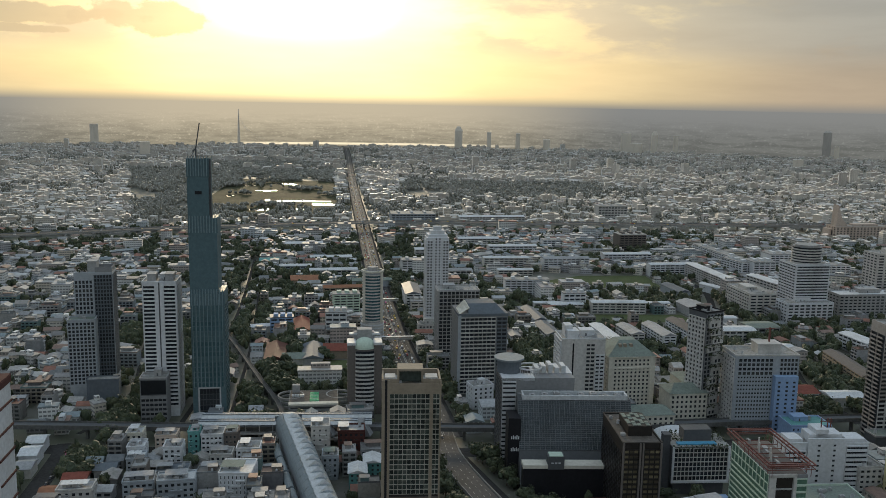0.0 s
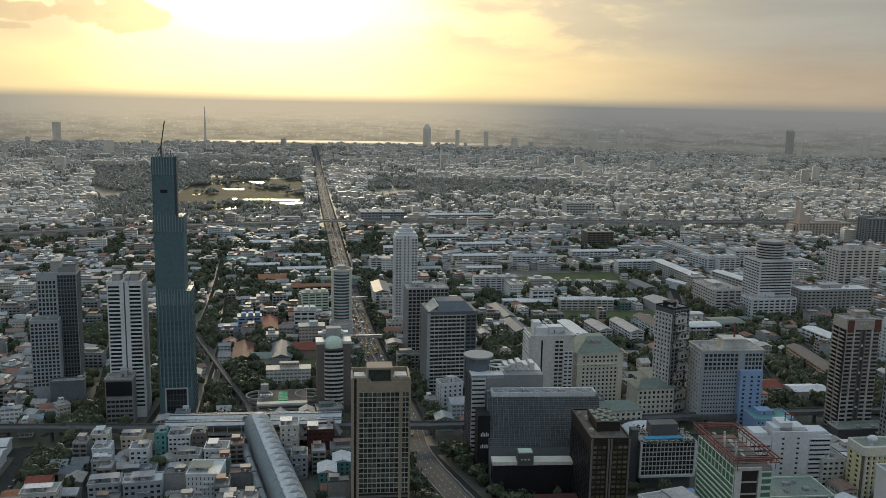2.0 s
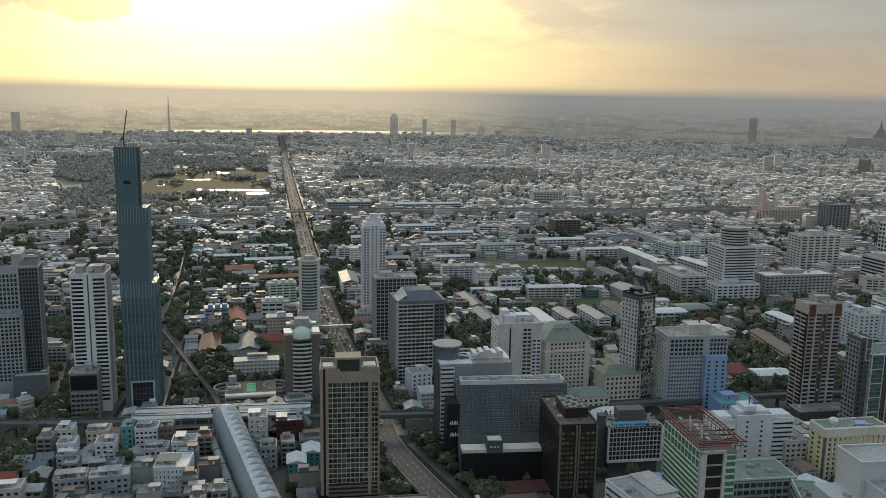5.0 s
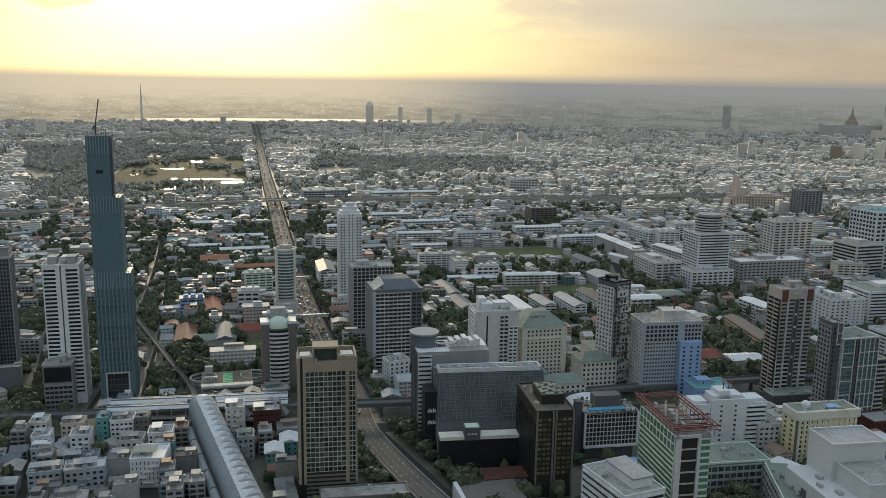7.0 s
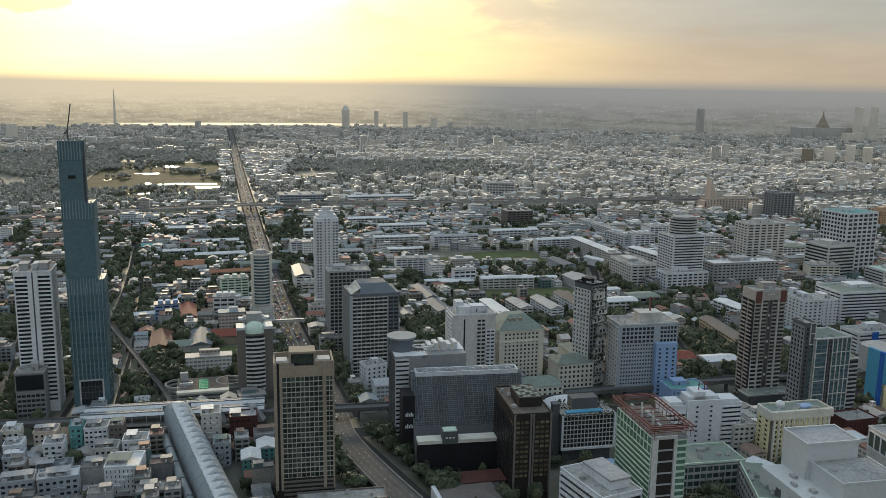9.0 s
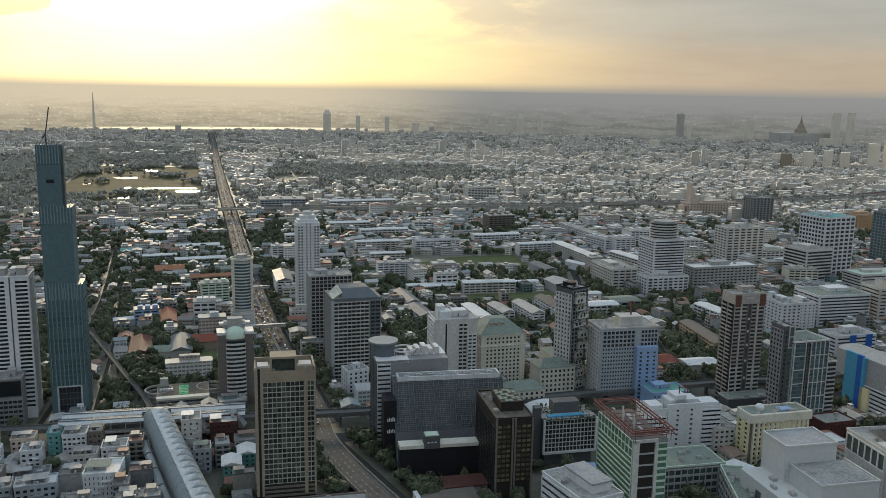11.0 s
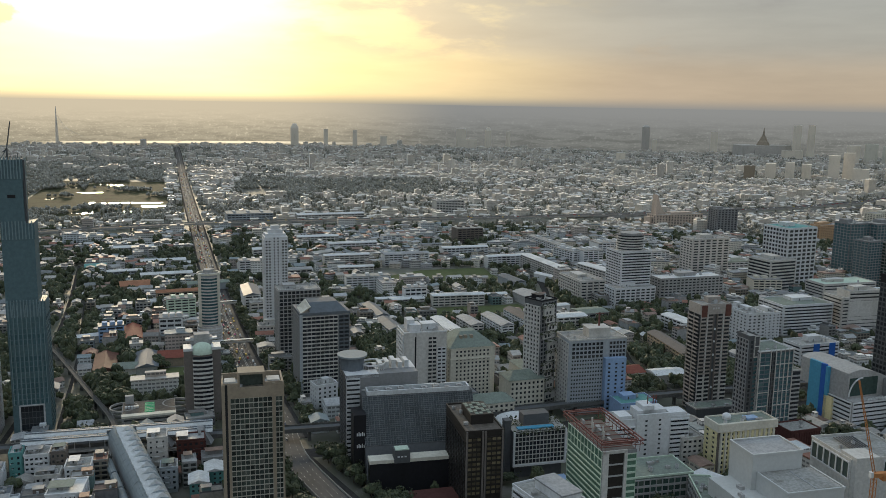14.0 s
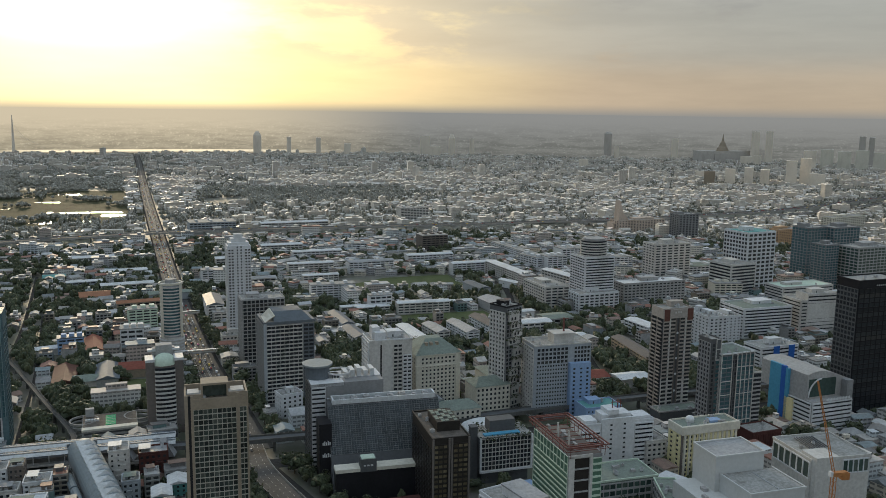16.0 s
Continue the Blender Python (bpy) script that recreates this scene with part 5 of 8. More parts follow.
def brown_tower_right():
    w, d, h = 27, 16, 84
    ob = tower("apartment_tower", "brown and grey apartment tower with stacked balconies", 323, 606, 6, w, d, h, "brown", "darkgrey")
    for u0, u1 in ((0.3, 5.6), (21.4, 26.7)):
        balconies(ob, "F", w, d, u0, u1, 2, 32, 9, "offwhite")
        balconies(ob, "F", w, d, u0, u1, 32, h - 3, 16, "taupe")
    for u0, u1 in ((6.8, 11.3), (15.7, 20.2)):
        balconies(ob, "F", w, d, u0, u1, 2, 32, 9, "offwhite", proud=0.9)
        balconies(ob, "F", w, d, u0, u1, 32, h - 3, 16, "taupe", proud=0.9)
    for u0, u1 in ((0.5, 7.5), (8.5, 15.5)):
        balconies(ob, "L", w, d, u0, u1, 2, h - 3, 25, "taupe", proud=1.5)
    for u in (6.2, 11.9, 15.1, 20.8):
        bm = bmesh.new()
        box(bm, u - 0.5, u + 0.5, -1.0, 0, 0, h - 3)
        part("pier", bm, "offwhite" if u in (6.2, 20.8) else "brown", ob)
    for z in (20, 34, 47, 58, 68):
        bm = bmesh.new()
        box(bm, 12.7, 14.3, -0.9, 0, z, z + 1.4)
        part("light_panel", bm, "white", ob)
    bm = bmesh.new()
    box(bm, -0.6, w + 0.6, -1.2, d, h - 3, h + 4)
    part("crown", bm, "taupe", ob)
    for s in (0.3, w - 5.3):
        bm = bmesh.new()
        box(bm, s, s + 5, -1.5, -1.2, h - 5, h + 4.4)
        part("crown_panel", bm, "redbrown", ob)
    bm = bmesh.new()
    for k in range(3):
        box(bm, 10.0 + k * 2.4, 11.4 + k * 2.4, -1.35, -1.2, h + 1.0, h + 2.4)
    part("sign_bars", bm, "offwhite", ob)
    roof_top(ob, w, d, h + 4, "taupe", rng=R, clutter=5)
    base = tower("podium_block", "low dark podium at the foot of the brown tower", 316, 590, 6, 40, 14, 9, "darkgrey")
    roof_top(base, 40, 14, 9, "grey", "mossroof", rng=R, clutter=3, hut=False)


brown_tower_right()


def grey_frame_tower():
    w, d, h = 29.5, 24, 70
    ob = tower("apartment_tower", "dark glass apartment tower in a thin white frame", 334, 537, 8, w, d, h, "midgrey", "darkgrey")
    windows(ob, "F", w, d, 0.3, 9.6, 4, h - 1, 21, 2, "slate", "blueglass", 0.9, 0.8, 0.3)
    windows(ob, "F", w, d, 9.6, 14.2, 4, h - 1, 21, 2, "darkgrey", "glass", 0.7, 0.8, 0.3)
    windows(ob, "F", w, d, 14.2, 29.2, 4, h - 1, 21, 4, "slate", "blueglass", 0.88, 0.8, 0.3)
    for u in (0.2, 9.6, 14.2, 18.0, 21.8, 25.5, 29.3):
        bm = bmesh.new()
        box(bm, u - 0.22, u + 0.22, -0.9, 0, 2, h + 1.2)
        part("frame_upright", bm, "offwhite", ob)
    for k in range(7):
        z = 9 + k * 10.2
        for u0, u1 in ((0.4, 9.4), (14.4, 29.1)):
            bm = bmesh.new()
            box(bm, u0, u1, -0.85, -0.35, z, z + 0.45)
            part("frame_bar", bm, "offwhite", ob)
    low = tower("apartment_tower", "lower stepped flank of the framed glass tower", 364, 543, 8, 8.5, 20, 53, "midgrey", "darkgrey")
    balconies(low, "F", 8.5, 20, 0.3, 8.2, 4, 52, 15, "grey", proud=0.9)
    roof_top(low, 8.5, 20, 53, "offwhite", "mossroof", rng=R, clutter=1, hut=False)
    windows(ob, "L", w, d, 0.5, d - 0.5, 4, h - 1, 21, 5, "grey", "glass", 0.65, 0.6, 0.7)
    roof_top(ob, w, d, h, "white", "mossroof", rng=R, clutter=4, hut=False)
    hi = tower("apartment_tower", "taller dark flank of the framed apartment tower", 326, 538, 8, 8.5, 14, 81, "darkgrey")
    windows(hi, "F", 8.5, 14, 4.2, 8.2, 4, 66, 19, 1, "darkgrey", "blueglass", 0.8, 0.7, 0.4)
    windows(hi, "F", 8.5, 14, 0.3, 3.8, 4, 79, 23, 1, "darkgrey", "glass", 0.6, 0.7, 0.3)
    windows(hi, "L", 8.5, 14, 0.5, 13.5, 4, 79, 23, 4, "midgrey", "glass", 0.66, 0.66, 0.6)
    for u0, u1, z0, z1 in ((4.0, 4.4, 66, 82), (8.2, 8.6, 66, 82), (4.4, 8.2, 81.4, 82), (4.4, 8.2, 66, 66.6), (4.4, 8.2, 74, 74.4)):
        bm = bmesh.new()
        box(bm, u0, u1, -0.8, 0, z0, z1)
        part("frame_bar", bm, "offwhite", hi)
    roof_top(hi, 8.5, 14, 81, "darkgrey", rng=R, clutter=2, hut=False)
    pod = tower("podium_block", "maroon ribbed podium of the framed tower", 352, 519, 8, 26, 18, 16, "maroon")
    fins(pod, "F", 26, 18, 0, 26, 1, 15, 12, "maroon", 0.4, 0.5)
    roof_top(pod, 26, 18, 16, "maroon", rng=R, clutter=2, hut=False)


grey_frame_tower()


def white_house_block():
    w, d, h = 54, 16, 37
    ob = tower("hotel", "white hotel slab with a blank stair wall and balconied wings", 214, 504, 4, w, d, h, "white")
    windows(ob, "F", w, d, 0.4, 14, 2, h - 4, 10, 1, "white", "glass", 0.96, 0.48, 1.1)
    windows(ob, "F", w, d, 39.5, 53.6, 2, h - 1, 11, 1, "white", "glass", 0.96, 0.48, 1.1)
    windows(ob, "R", w, d, 0.5, d - 0.5, 2, h - 1, 11, 2, "white", "glass", 0.3, 0.4, 0.4)
    bm = bmesh.new()
    box(bm, 14.5, 39, -1.4, 0, 0, h + 4)
    part("stair_wall", bm, "white", ob)
    for k in range(11):
        for u in (21.5, 31.5):
            bm = bmesh.new()
            box(bm, u - 0.8, u + 0.8, -1.5, -1.35, 3 + k * 3.3, 4.2 + k * 3.3)
            part("window", bm, "glass", ob)
    for a, b, z in ((16, 37, 43), (20, 28, 46), (40, 52, 40), (3, 12, 40)):
        bm = bmesh.new()
        box(bm, a, b, 1, 12, h, z)
        part("roof_step", bm, "white", ob)
    roof_top(ob, w, d, h, "white", rng=R, clutter=6, hut=False)
    bm = bmesh.new()
    for u in (25, 29, 31):
        beam(bm, (u, 5, 46), (u, 5, 52), 0.5)
    beam(bm, (24, 5, 50), (32, 5, 50), 0.4)
    part("rooftop_mast", bm, "redpaint", ob)


white_house_block()


def red_frame_block():
    w, d, h = 20.5, 46, 62
    ob = tower("office_block", "unfinished office block with green glass bands and red rooftop steel", 170, 415, 5, w, d, h - 6, "midgrey", "midgrey")
    windows(ob, "L", w, d, 0.5, d - 0.5, 2, h - 16, 14, 1, "palegreen", "green", 0.99, 0.74, 0.4)
    windows(ob, "L", w, d, 0.5, d - 0.5, h - 16, h - 6, 2, 10, "palegreen", "green", 0.88, 0.88, 0.4)
    bm = bmesh.new()
    box(bm, 0, 3.4, -0.8, 0, 0, h - 6)
    box(bm, 12.8, 14.4, -0.8, 0, 0, h - 6)
    box(bm, 0, 14.4, -0.8, 0, h - 7, h - 5.4)
    part("front_frame", bm, "offwhite", ob)
    windows(ob, "F", w, d, 3.4, 12.6, 2, h - 7, 8, 1, "grey", "darkbrown", 0.98, 0.86, 0.3)
    windows(ob, "F", w, d, 14.6, w - 0.3, 2, h - 8, 14, 1, "palegreen", "green", 0.95, 0.7, 0.5)
    bm = bmesh.new()
    box(bm, 0.5, w - 0.5, 0.5, d - 0.5, h - 6, h - 5.8)
    part("roof", bm, "brown", ob)
    x0, x1, y0, y1 = -2.5, w + 2.5, -2.5, d + 2.5
    for z, t in ((h, 0.6), (h - 2.2, 0.35)):
        for inset in (0, 2.2):
            for p, q in (((x0, y0), (x1, y0)), ((x0, y1), (x1, y1)), ((x0, y0), (x0, y1)), ((x1, y0), (x1, y1))):
                bm = bmesh.new()
                s = [inset if v in (x0, y0) else -inset for v in (*p, *q)]
                beam(bm, (p[0] + s[0], p[1] + s[1], z), (q[0] + s[2], q[1] + s[3], z), t)
                part("ring_beam", bm, "redpaint", ob, "red-oxide steel roof beam")
    for i in range(12):
        yy = y0 + (y1 - y0) * i / 11
        for xe, sx in ((x0, 1), (x1, -1)):
            bm = bmesh.new()
            beam(bm, (xe, yy, h), (xe + sx * 2.2, yy, h), 0.25)
            beam(bm, (xe + sx * 2.4, yy, h - 6), (xe + sx * 2.2, yy, h), 0.25)
            part("steel_post", bm, "redpaint", ob)
    for i in range(7):
        yy = 4 + i * 6
        bm = bmesh.new()
        beam(bm, (0.5, yy, h - 3.5), (w - 0.5, yy, h - 3.5), 0.4)
        part("joist", bm, "redpaint", ob)
    rng = random.Random(8)
    for i in range(9):
        bm = bmesh.new()
        x, y = rng.uniform(3, 16), rng.uniform(4, 40)
        box(bm, x, x + rng.uniform(1, 2.5), y, y + rng.uniform(1, 4), h - 5.8, h - rng.uniform(2.5, 4.6))
        part("plant_unit", bm, "grey", ob)
    for i in range(4):
        bm = bmesh.new()
        prism(bm, ring(6 + 3 * (i % 2), 12 + 7 * i, 0.5, 0.5, 10), h - 5.8, h + 1.0)
        part("column", bm, "offwhite", ob)


red_frame_block()


def pool_block():
    w, d, h = 37, 22, 32
    ob = tower("hotel", "white framed hotel block with a rooftop pool and hanging plants", 146, 508, 4.5, w, d, h, "bluegrey", "darkgrey", z0=8)
    windows(ob, "F", w, d, 1.2, w - 1.2, 10, h - 0.5, 7, 14, "offwhite", "glass", 0.84, 0.84, 0.5)
    for u0, u1 in ((0, 1.2), (w - 1.2, w)):
        bm = bmesh.new()
        box(bm, u0, u1, -1.2, 0, 9, h + 0.4)
        part("frame_pier", bm, "white", ob)
    bm = bmesh.new()
    box(bm, 0, w, -1.2, 0, 8.6, 10)
    part("frame_beam", bm, "white", ob)
    bm = bmesh.new()
    box(bm, 2, w - 2, 2, d, 0, 8)
    part("ground_floor", bm, "darkgrey", ob)
    bm = bmesh.new()
    box(bm, 0, w, 0, d, h, h + 0.5)
    part("roof", bm, "roofslab", ob)
    bm = bmesh.new()
    box(bm, 4, w - 8, 2, 6, h + 0.5, h + 1.4)
    part("pool", bm, "skyblue", ob, "long blue rooftop pool")
    bm = bmesh.new()
    box(bm, 10, 28, 9, 18, h + 0.5, h + 8)
    part("plant_room", bm, "darkgrey", ob)
    bm = bmesh.new()
    rng = random.Random(3)
    for q in range(420):
        e = rng.random()
        p = Vector((rng.uniform(0, w), rng.uniform(-1.8, 1.5), h + rng.uniform(-1.4, 1.6))) if e < 0.55 else Vector((rng.choice((rng.uniform(0, 9), rng.uniform(28, w))), rng.uniform(6, d), h + rng.uniform(0.4, 3.5)))
        s = rng.uniform(0.35, 0.8)
        a, b = [Vector((rng.uniform(-1, 1), rng.uniform(-1, 1), rng.uniform(-0.7, 0.7))) * s for _ in range(2)]
        bm.faces.new([bm.verts.new(v) for v in (p - a - b, p + a - b, p + a + b, p - a + b)])
    tagged(part("planting", bm, "leaf", ob, "trailing green roof planting"), kind="stuff")
    bm = bmesh.new()
    box(bm, -4.5, -0.2, 4, 9, 0, h + 6)
    box(bm, -4.8, 0, 3.6, 9.4, h + 6, h + 7)
    part("lift_shaft", bm, "darkgrey", ob)
    hut = tower("pavilion", "small blue-roofed pavilion in the hotel forecourt", 164, 482, 10, 15, 12, 6, "offwhite")
    bm = bmesh.new()
    box(bm, -0.8, 15.8, -0.8, 12.8, 6, 6.7)
    part("roof", bm, "blue", hut)
    bm = bmesh.new()
    box(bm, 5, 8, 4, 7, 6.7, 8.2)
    part("air_unit", bm, "grey", hut)


pool_block()


def yellow_block():
    w, d, h = 44, 15, 36
    ob = tower("hotel", "pale yellow hotel with vertical piers and a green rooftop", 280, 491, 5.5, w, d, h, "yellow", "brown")
    windows(ob, "F", w, d, 2.2, w - 0.6, 2, h - 5, 9, 12, "yellow", "glass", 0.5, 0.66, 0.8)
    fins(ob, "F", w, d, 0.4, w, 2, h - 4.5, 12, "cream", 1.3, 1.3, "pier")
    windows(ob, "L", w, d, 0.5, d - 0.5, 2, h - 5, 9, 2, "yellow", "glass", 0.4, 0.55, 0.6)
    bm = bmesh.new()
    box(bm, -0.8, w + 0.8, -1.6, 0.4, h - 4.5, h + 1)
    box(bm, -0.8, 0.4, 0.4, d, h - 4.5, h + 1)
    part("cornice", bm, "cream", ob)
    roof_top(ob, w, d, h, "cream", "mossroof", rng=R, clutter=6, hut=False)
    bm = bmesh.new()
    for k in range(5):
        a0, a1 = k / 5 * 1.4, (k + 1) / 5 * 1.4
        prism(bm, ring(12, 9, 3 * math.cos(a0), 3 * math.cos(a0), 18), h + 2 + 2.6 * math.sin(a0), h + 2 + 2.6 * math.sin(a1), ring(12, 9, 3 * math.cos(a1), 3 * math.cos(a1), 18))
    box(bm, 10, 14, 7, 11, h + 0.1, h + 2)
    part("satellite_dome", bm, "white", ob)
    bm = bmesh.new()
    box(bm, 24, 33, 3, 9, h + 0.2, h + 1.6)
    part("tarpaulin", bm, "blue", ob)
    b = tower("shophouse_row", "cream shophouse row under a pale sheet roof", 252, 470, -60, 26, 12, 13, "cream")
    windows(b, "F", 26, 12, 0.5, 25.5, 1, 12.5, 4, 6, "cream", "glass", 0.6, 0.5, 0.5)
    windows(b, "L", 26, 12, 0.5, 11.5, 1, 12.5, 4, 3, "cream", "glass", 0.6, 0.5, 0.5)
    bm = bmesh.new()
    box(bm, -1, 27, -1.5, 13, 13, 14)
    part("roof", bm, "lightroof", b)
    b = tower("shophouse_row", "weathered beige shophouses with balconies", 262, 505, 5, 16, 22, 22, "offwhite")
    windows(b, "F", 16, 22, 0.5, 15.5, 1, 21.5, 6, 4, "offwhite", "glass", 0.6, 0.5, 0.8)
    roof_top(b, 16, 22, 22, "offwhite", rng=R, clutter=4)


yellow_block()


def white_mall():
    ob = tower("shopping_mall", "huge plain grey-white mall of stacked windowless boxes", 257, 411, 4, 32, 22, 50, "mallwhite")
    w = 32
    bm = bmesh.new()
    box(bm, 0, w, 0, 22, 50, 50.4)
    part("roof", bm, "greyroof", ob)
    bm = bmesh.new()
    for a, b, c, e in ((-0.5, w + 0.5, -0.5, 0.4), (-0.5, w + 0.5, 21.6, 22.5), (-0.5, 0.4, 0.4, 21.6), (w - 0.4, w + 0.5, 0.4, 21.6)):
        box(bm, a, b, c, e, 50, 51.2)
    part("parapet", bm, "mallwhite", ob)
    bm = bmesh.new()
    box(bm, 3, 38, -28, 0, 0, 40)
    part("lower_box", bm, "mallwhite", ob)
    bm = bmesh.new()
    box(bm, 3.6, 37.4, -27.4, -0.4, 40, 40.3)
    part("lower_roof", bm, "roofslab", ob)
    bm = bmesh.new()
    for a, b, c, e in ((2.6, 38.4, -28.4, -27.6), (2.6, 3.4, -27.6, -0.3), (37.6, 38.4, -27.6, 0.4)):
        box(bm, a, b, c, e, 40, 41)
    part("lower_parapet", bm, "mallwhite", ob)
    bm = bmesh.new()
    box(bm, -14, 3, -50, 20, 0, 30)
    part("stair_box", bm, "mallwhite", ob)
    for k in range(6):
        bm = bmesh.new()
        box(bm, -11 + (k % 2) * 5, -9 + (k % 2) * 6, -44 + k * 9, -40 + k * 9, 30, 31.8)
        part("air_unit", bm, "grey", ob)
    for k in range(4):
        bm = bmesh.new()
        box(bm, -14.15, -14, -40 + k * 13, -35 + k * 13, 20, 25)
        part("louvre", bm, "darkgrey", ob)
    bm = bmesh.new()
    box(bm, 22, 22.8, -26, -3, 40.3, 40.5)
    part("roof_seam", bm, "greyroof", ob)
    KEEP_OUT.append((240, 355, 4, 90, 80))


white_mall()


def colour_mall():
    w, d, h = 40, 46, 26
    ob = tower("shopping_mall", "grey shopping mall with banded parking decks and a curved glass front", 419, 546, 8, w, d, h, "midgrey", "grey")
    windows(ob, "F", w, d, 0.5, w - 0.5, 2, 25, 7, 1, "white", "glass", 0.99, 0.45, 1.0)
    windows(ob, "L", w, d, 12, d - 0.5, 2, 25, 7, 1, "white", "glass", 0.99, 0.5, 1.0)
    for u0, u1, m, z1 in ((-8, 4, "skyblue", 47), (4.2, 9, "deepblue", 47), (9.2, 18, "yellow", 23), (9.2, 12, "skyblue", 46)):
        bm = bmesh.new()
        f = place("L", w, d)
        fbox(bm, f, d - 20 + u0 - 16, d - 20 + u1 - 16, 0.0, 2.2, 2, z1)
        part("colour_panel", bm, m, ob)
    bm = bmesh.new()
    n = 14
    prof = [(k / n, 40 + 8 * math.sin(math.pi * (0.18 + 0.82 * k / n) ** 0.8)) for k in range(n + 1)]
    a = [bm.verts.new((u * w * 0.98, 6, z)) for u, z in prof] + [bm.verts.new((w * 0.98, 6, h)), bm.verts.new((0, 6, h))]
    b = [bm.verts.new((v.co.x, d + 10, v.co.z)) for v in a]
    bm.faces.new(a[::-1])
    bm.faces.new(b)
    for i in range(len(a)):
        bm.faces.new((a[i], a[(i + 1) % len(a)], b[(i + 1) % len(a)], b[i]))
    part("curved_hall", bm, "grey", ob, "grey curved roof hall")
    bm = bmesh.new()
    prism(bm, [(1.5, 5.6), (28, 5.6), (28, 6.2), (1.5, 6.2)], 28, 42)
    part("glass_front", bm, "greenglass", ob, "green-tinted curved glass front")
    bm = bmesh.new()
    for i in range(9):
        a0 = math.pi * (0.5 + 0.5 * i / 9)
        a1 = math.pi * (0.5 + 0.5 * (i + 1) / 9)
        beam(bm, (13 + 12 * math.cos(a0), 5.2, 28 + 14 * math.sin(a0)), (13 + 12 * math.cos(a1), 5.2, 28 + 14 * math.sin(a1)), 0.8)
    part("arch", bm, "white", ob)
    bm = bmesh.new()
    for k in range(16):
        box(bm, 13 + k * 1.5, 14.0 + k * 1.5, -1.4, -1.1, 26, 27.6 + 0.4 * (k % 2))
    part("sign_bars", bm, "white", ob)
    bm = bmesh.new()
    box(bm, w - 6, w, 0, 10, h, h + 14)
    part("corner_tower", bm, "midgrey", ob)


colour_mall()


def black_tower():
    w, d, h = 46, 22, 112
    ob = tower("office_tower", "black glass office tower with faint ribs", 476, 576, 8, w, d, h, "black", "black")
    windows(ob, "F", w, d, 0.5, w - 0.5, 4, h - 6, 26, 8, "black", "glass", 0.9, 0.8, 0.4)
    windows(ob, "L", w, d, 0.5, d - 0.5, 4, h - 6, 26, 6, "darkgrey", "glass", 0.8, 0.7, 0.5)
    bm = bmesh.new()
    for k in range(7):
        box(bm, 18 + k * 2.2, 19.4 + k * 2.2, -0.6, -0.45, h - 4.4, h - 3.2)
    part("sign_bars", bm, "grey", ob)
    roof_top(ob, w, d, h, "black", rng=R, clutter=3, hut=False)


black_tower()


def simple_block(name, label, x, y, rot, w, d, h, wall, floors, bays, glass="glass", ww=0.7, wh=0.5, proud=0.5, slab="roofslab", core=None, side=4, clutter=4, hut=True):
    ob = tower(name, label, x, y, rot, w, d, h, wall, core)
    windows(ob, "F", w, d, 0.3, w - 0.3, 1.5, h - 0.5, floors, bays, wall, glass, ww, wh, proud)
    if side:
        windows(ob, "L" if x > 0 else "R", w, d, 0.5, d - 0.5, 1.5, h - 0.5, floors, side, wall, glass, ww, wh, proud)
    roof_top(ob, w, d, h, wall, slab, rng=R, clutter=clutter, hut=hut)
    return ob


simple_block("ministry_block", "white government slab with dark ribbon windows", 529, 813, 6, 64, 42, 33, "white", 9, 1, ww=0.97, wh=0.5, proud=0.9, slab="mossroof", side=5)
simple_block("office_block", "rounded-corner pale office block with ribbon windows", 598, 812, 4, 62, 30, 40, "offwhite", 10, 1, ww=0.98, wh=0.42, proud=0.8, side=1)
simple_block("office_block", "low pale wing with ribbon windows and roof plant", 606, 812, 4, 40, 20, 47, "offwhite", 11, 1, ww=0.98, wh=0.4, proud=0.3, side=0)
simple_block("hospital_tower", "white hospital tower with large square windows and green roof cap", 668, 1030, 14, 52, 44, 84, "white", 15, 6, ww=0.76, wh=0.62, proud=0.9, slab="teal", side=8)
simple_block("hospital_wing", "white stepped wing of the hospital tower", 630, 1005, 14, 44, 40, 45, "offwhite", 10, 1, ww=0.97, wh=0.55, proud=0.8, side=1)
hosp = simple_block("hospital_tower", "pale hospital tower with banded rounded upper floors", 408, 972, 8, 42, 36, 66, "white", 19, 1, ww=0.96, wh=0.5, proud=0.8, side=6)
for k in range(6):
    drum(hosp, "upper_floor", 22, 18, 17.5, 15.5, 66 + k * 3.2, 67.6 + k * 3.2, "offwhite")
    drum(hosp, "window", 22, 18, 16.8, 14.8, 67.6 + k * 3.2, 69.2 + k * 3.2, "glass")
drum(hosp, "roof", 22, 18, 14, 12, 85, 88, "grey")
simple_block("hospital_wing", "white gridded hospital wing with deep window bays", 395, 955, 8, 56, 26, 24, "white", 6, 8, ww=0.74, wh=0.55, proud=1.0, side=4)
simple_block("hospital_wing", "long pale hospital wing stepping towards the lane", 362, 985, 8, 34, 60, 28, "offwhite", 7, 4, ww=0.8, wh=0.5, proud=1.0, side=10)
simple_block("office_block", "grey ministry block with a flat pale roof", 462, 974, 8, 92, 26, 31, "grey", 8, 16, ww=0.7, wh=0.45, proud=0.6, slab="lightroof", side=4)
simple_block("apartment_block", "white apartment block with punched windows", 489, 785, 6, 20, 26, 33, "white", 10, 4, ww=0.4, wh=0.4, side=4)
simple_block("apartment_block", "white and terracotta apartment block with balconies", 463, 772, 6, 22, 30, 36, "white", 10, 4, ww=0.5, wh=0.45, side=5)
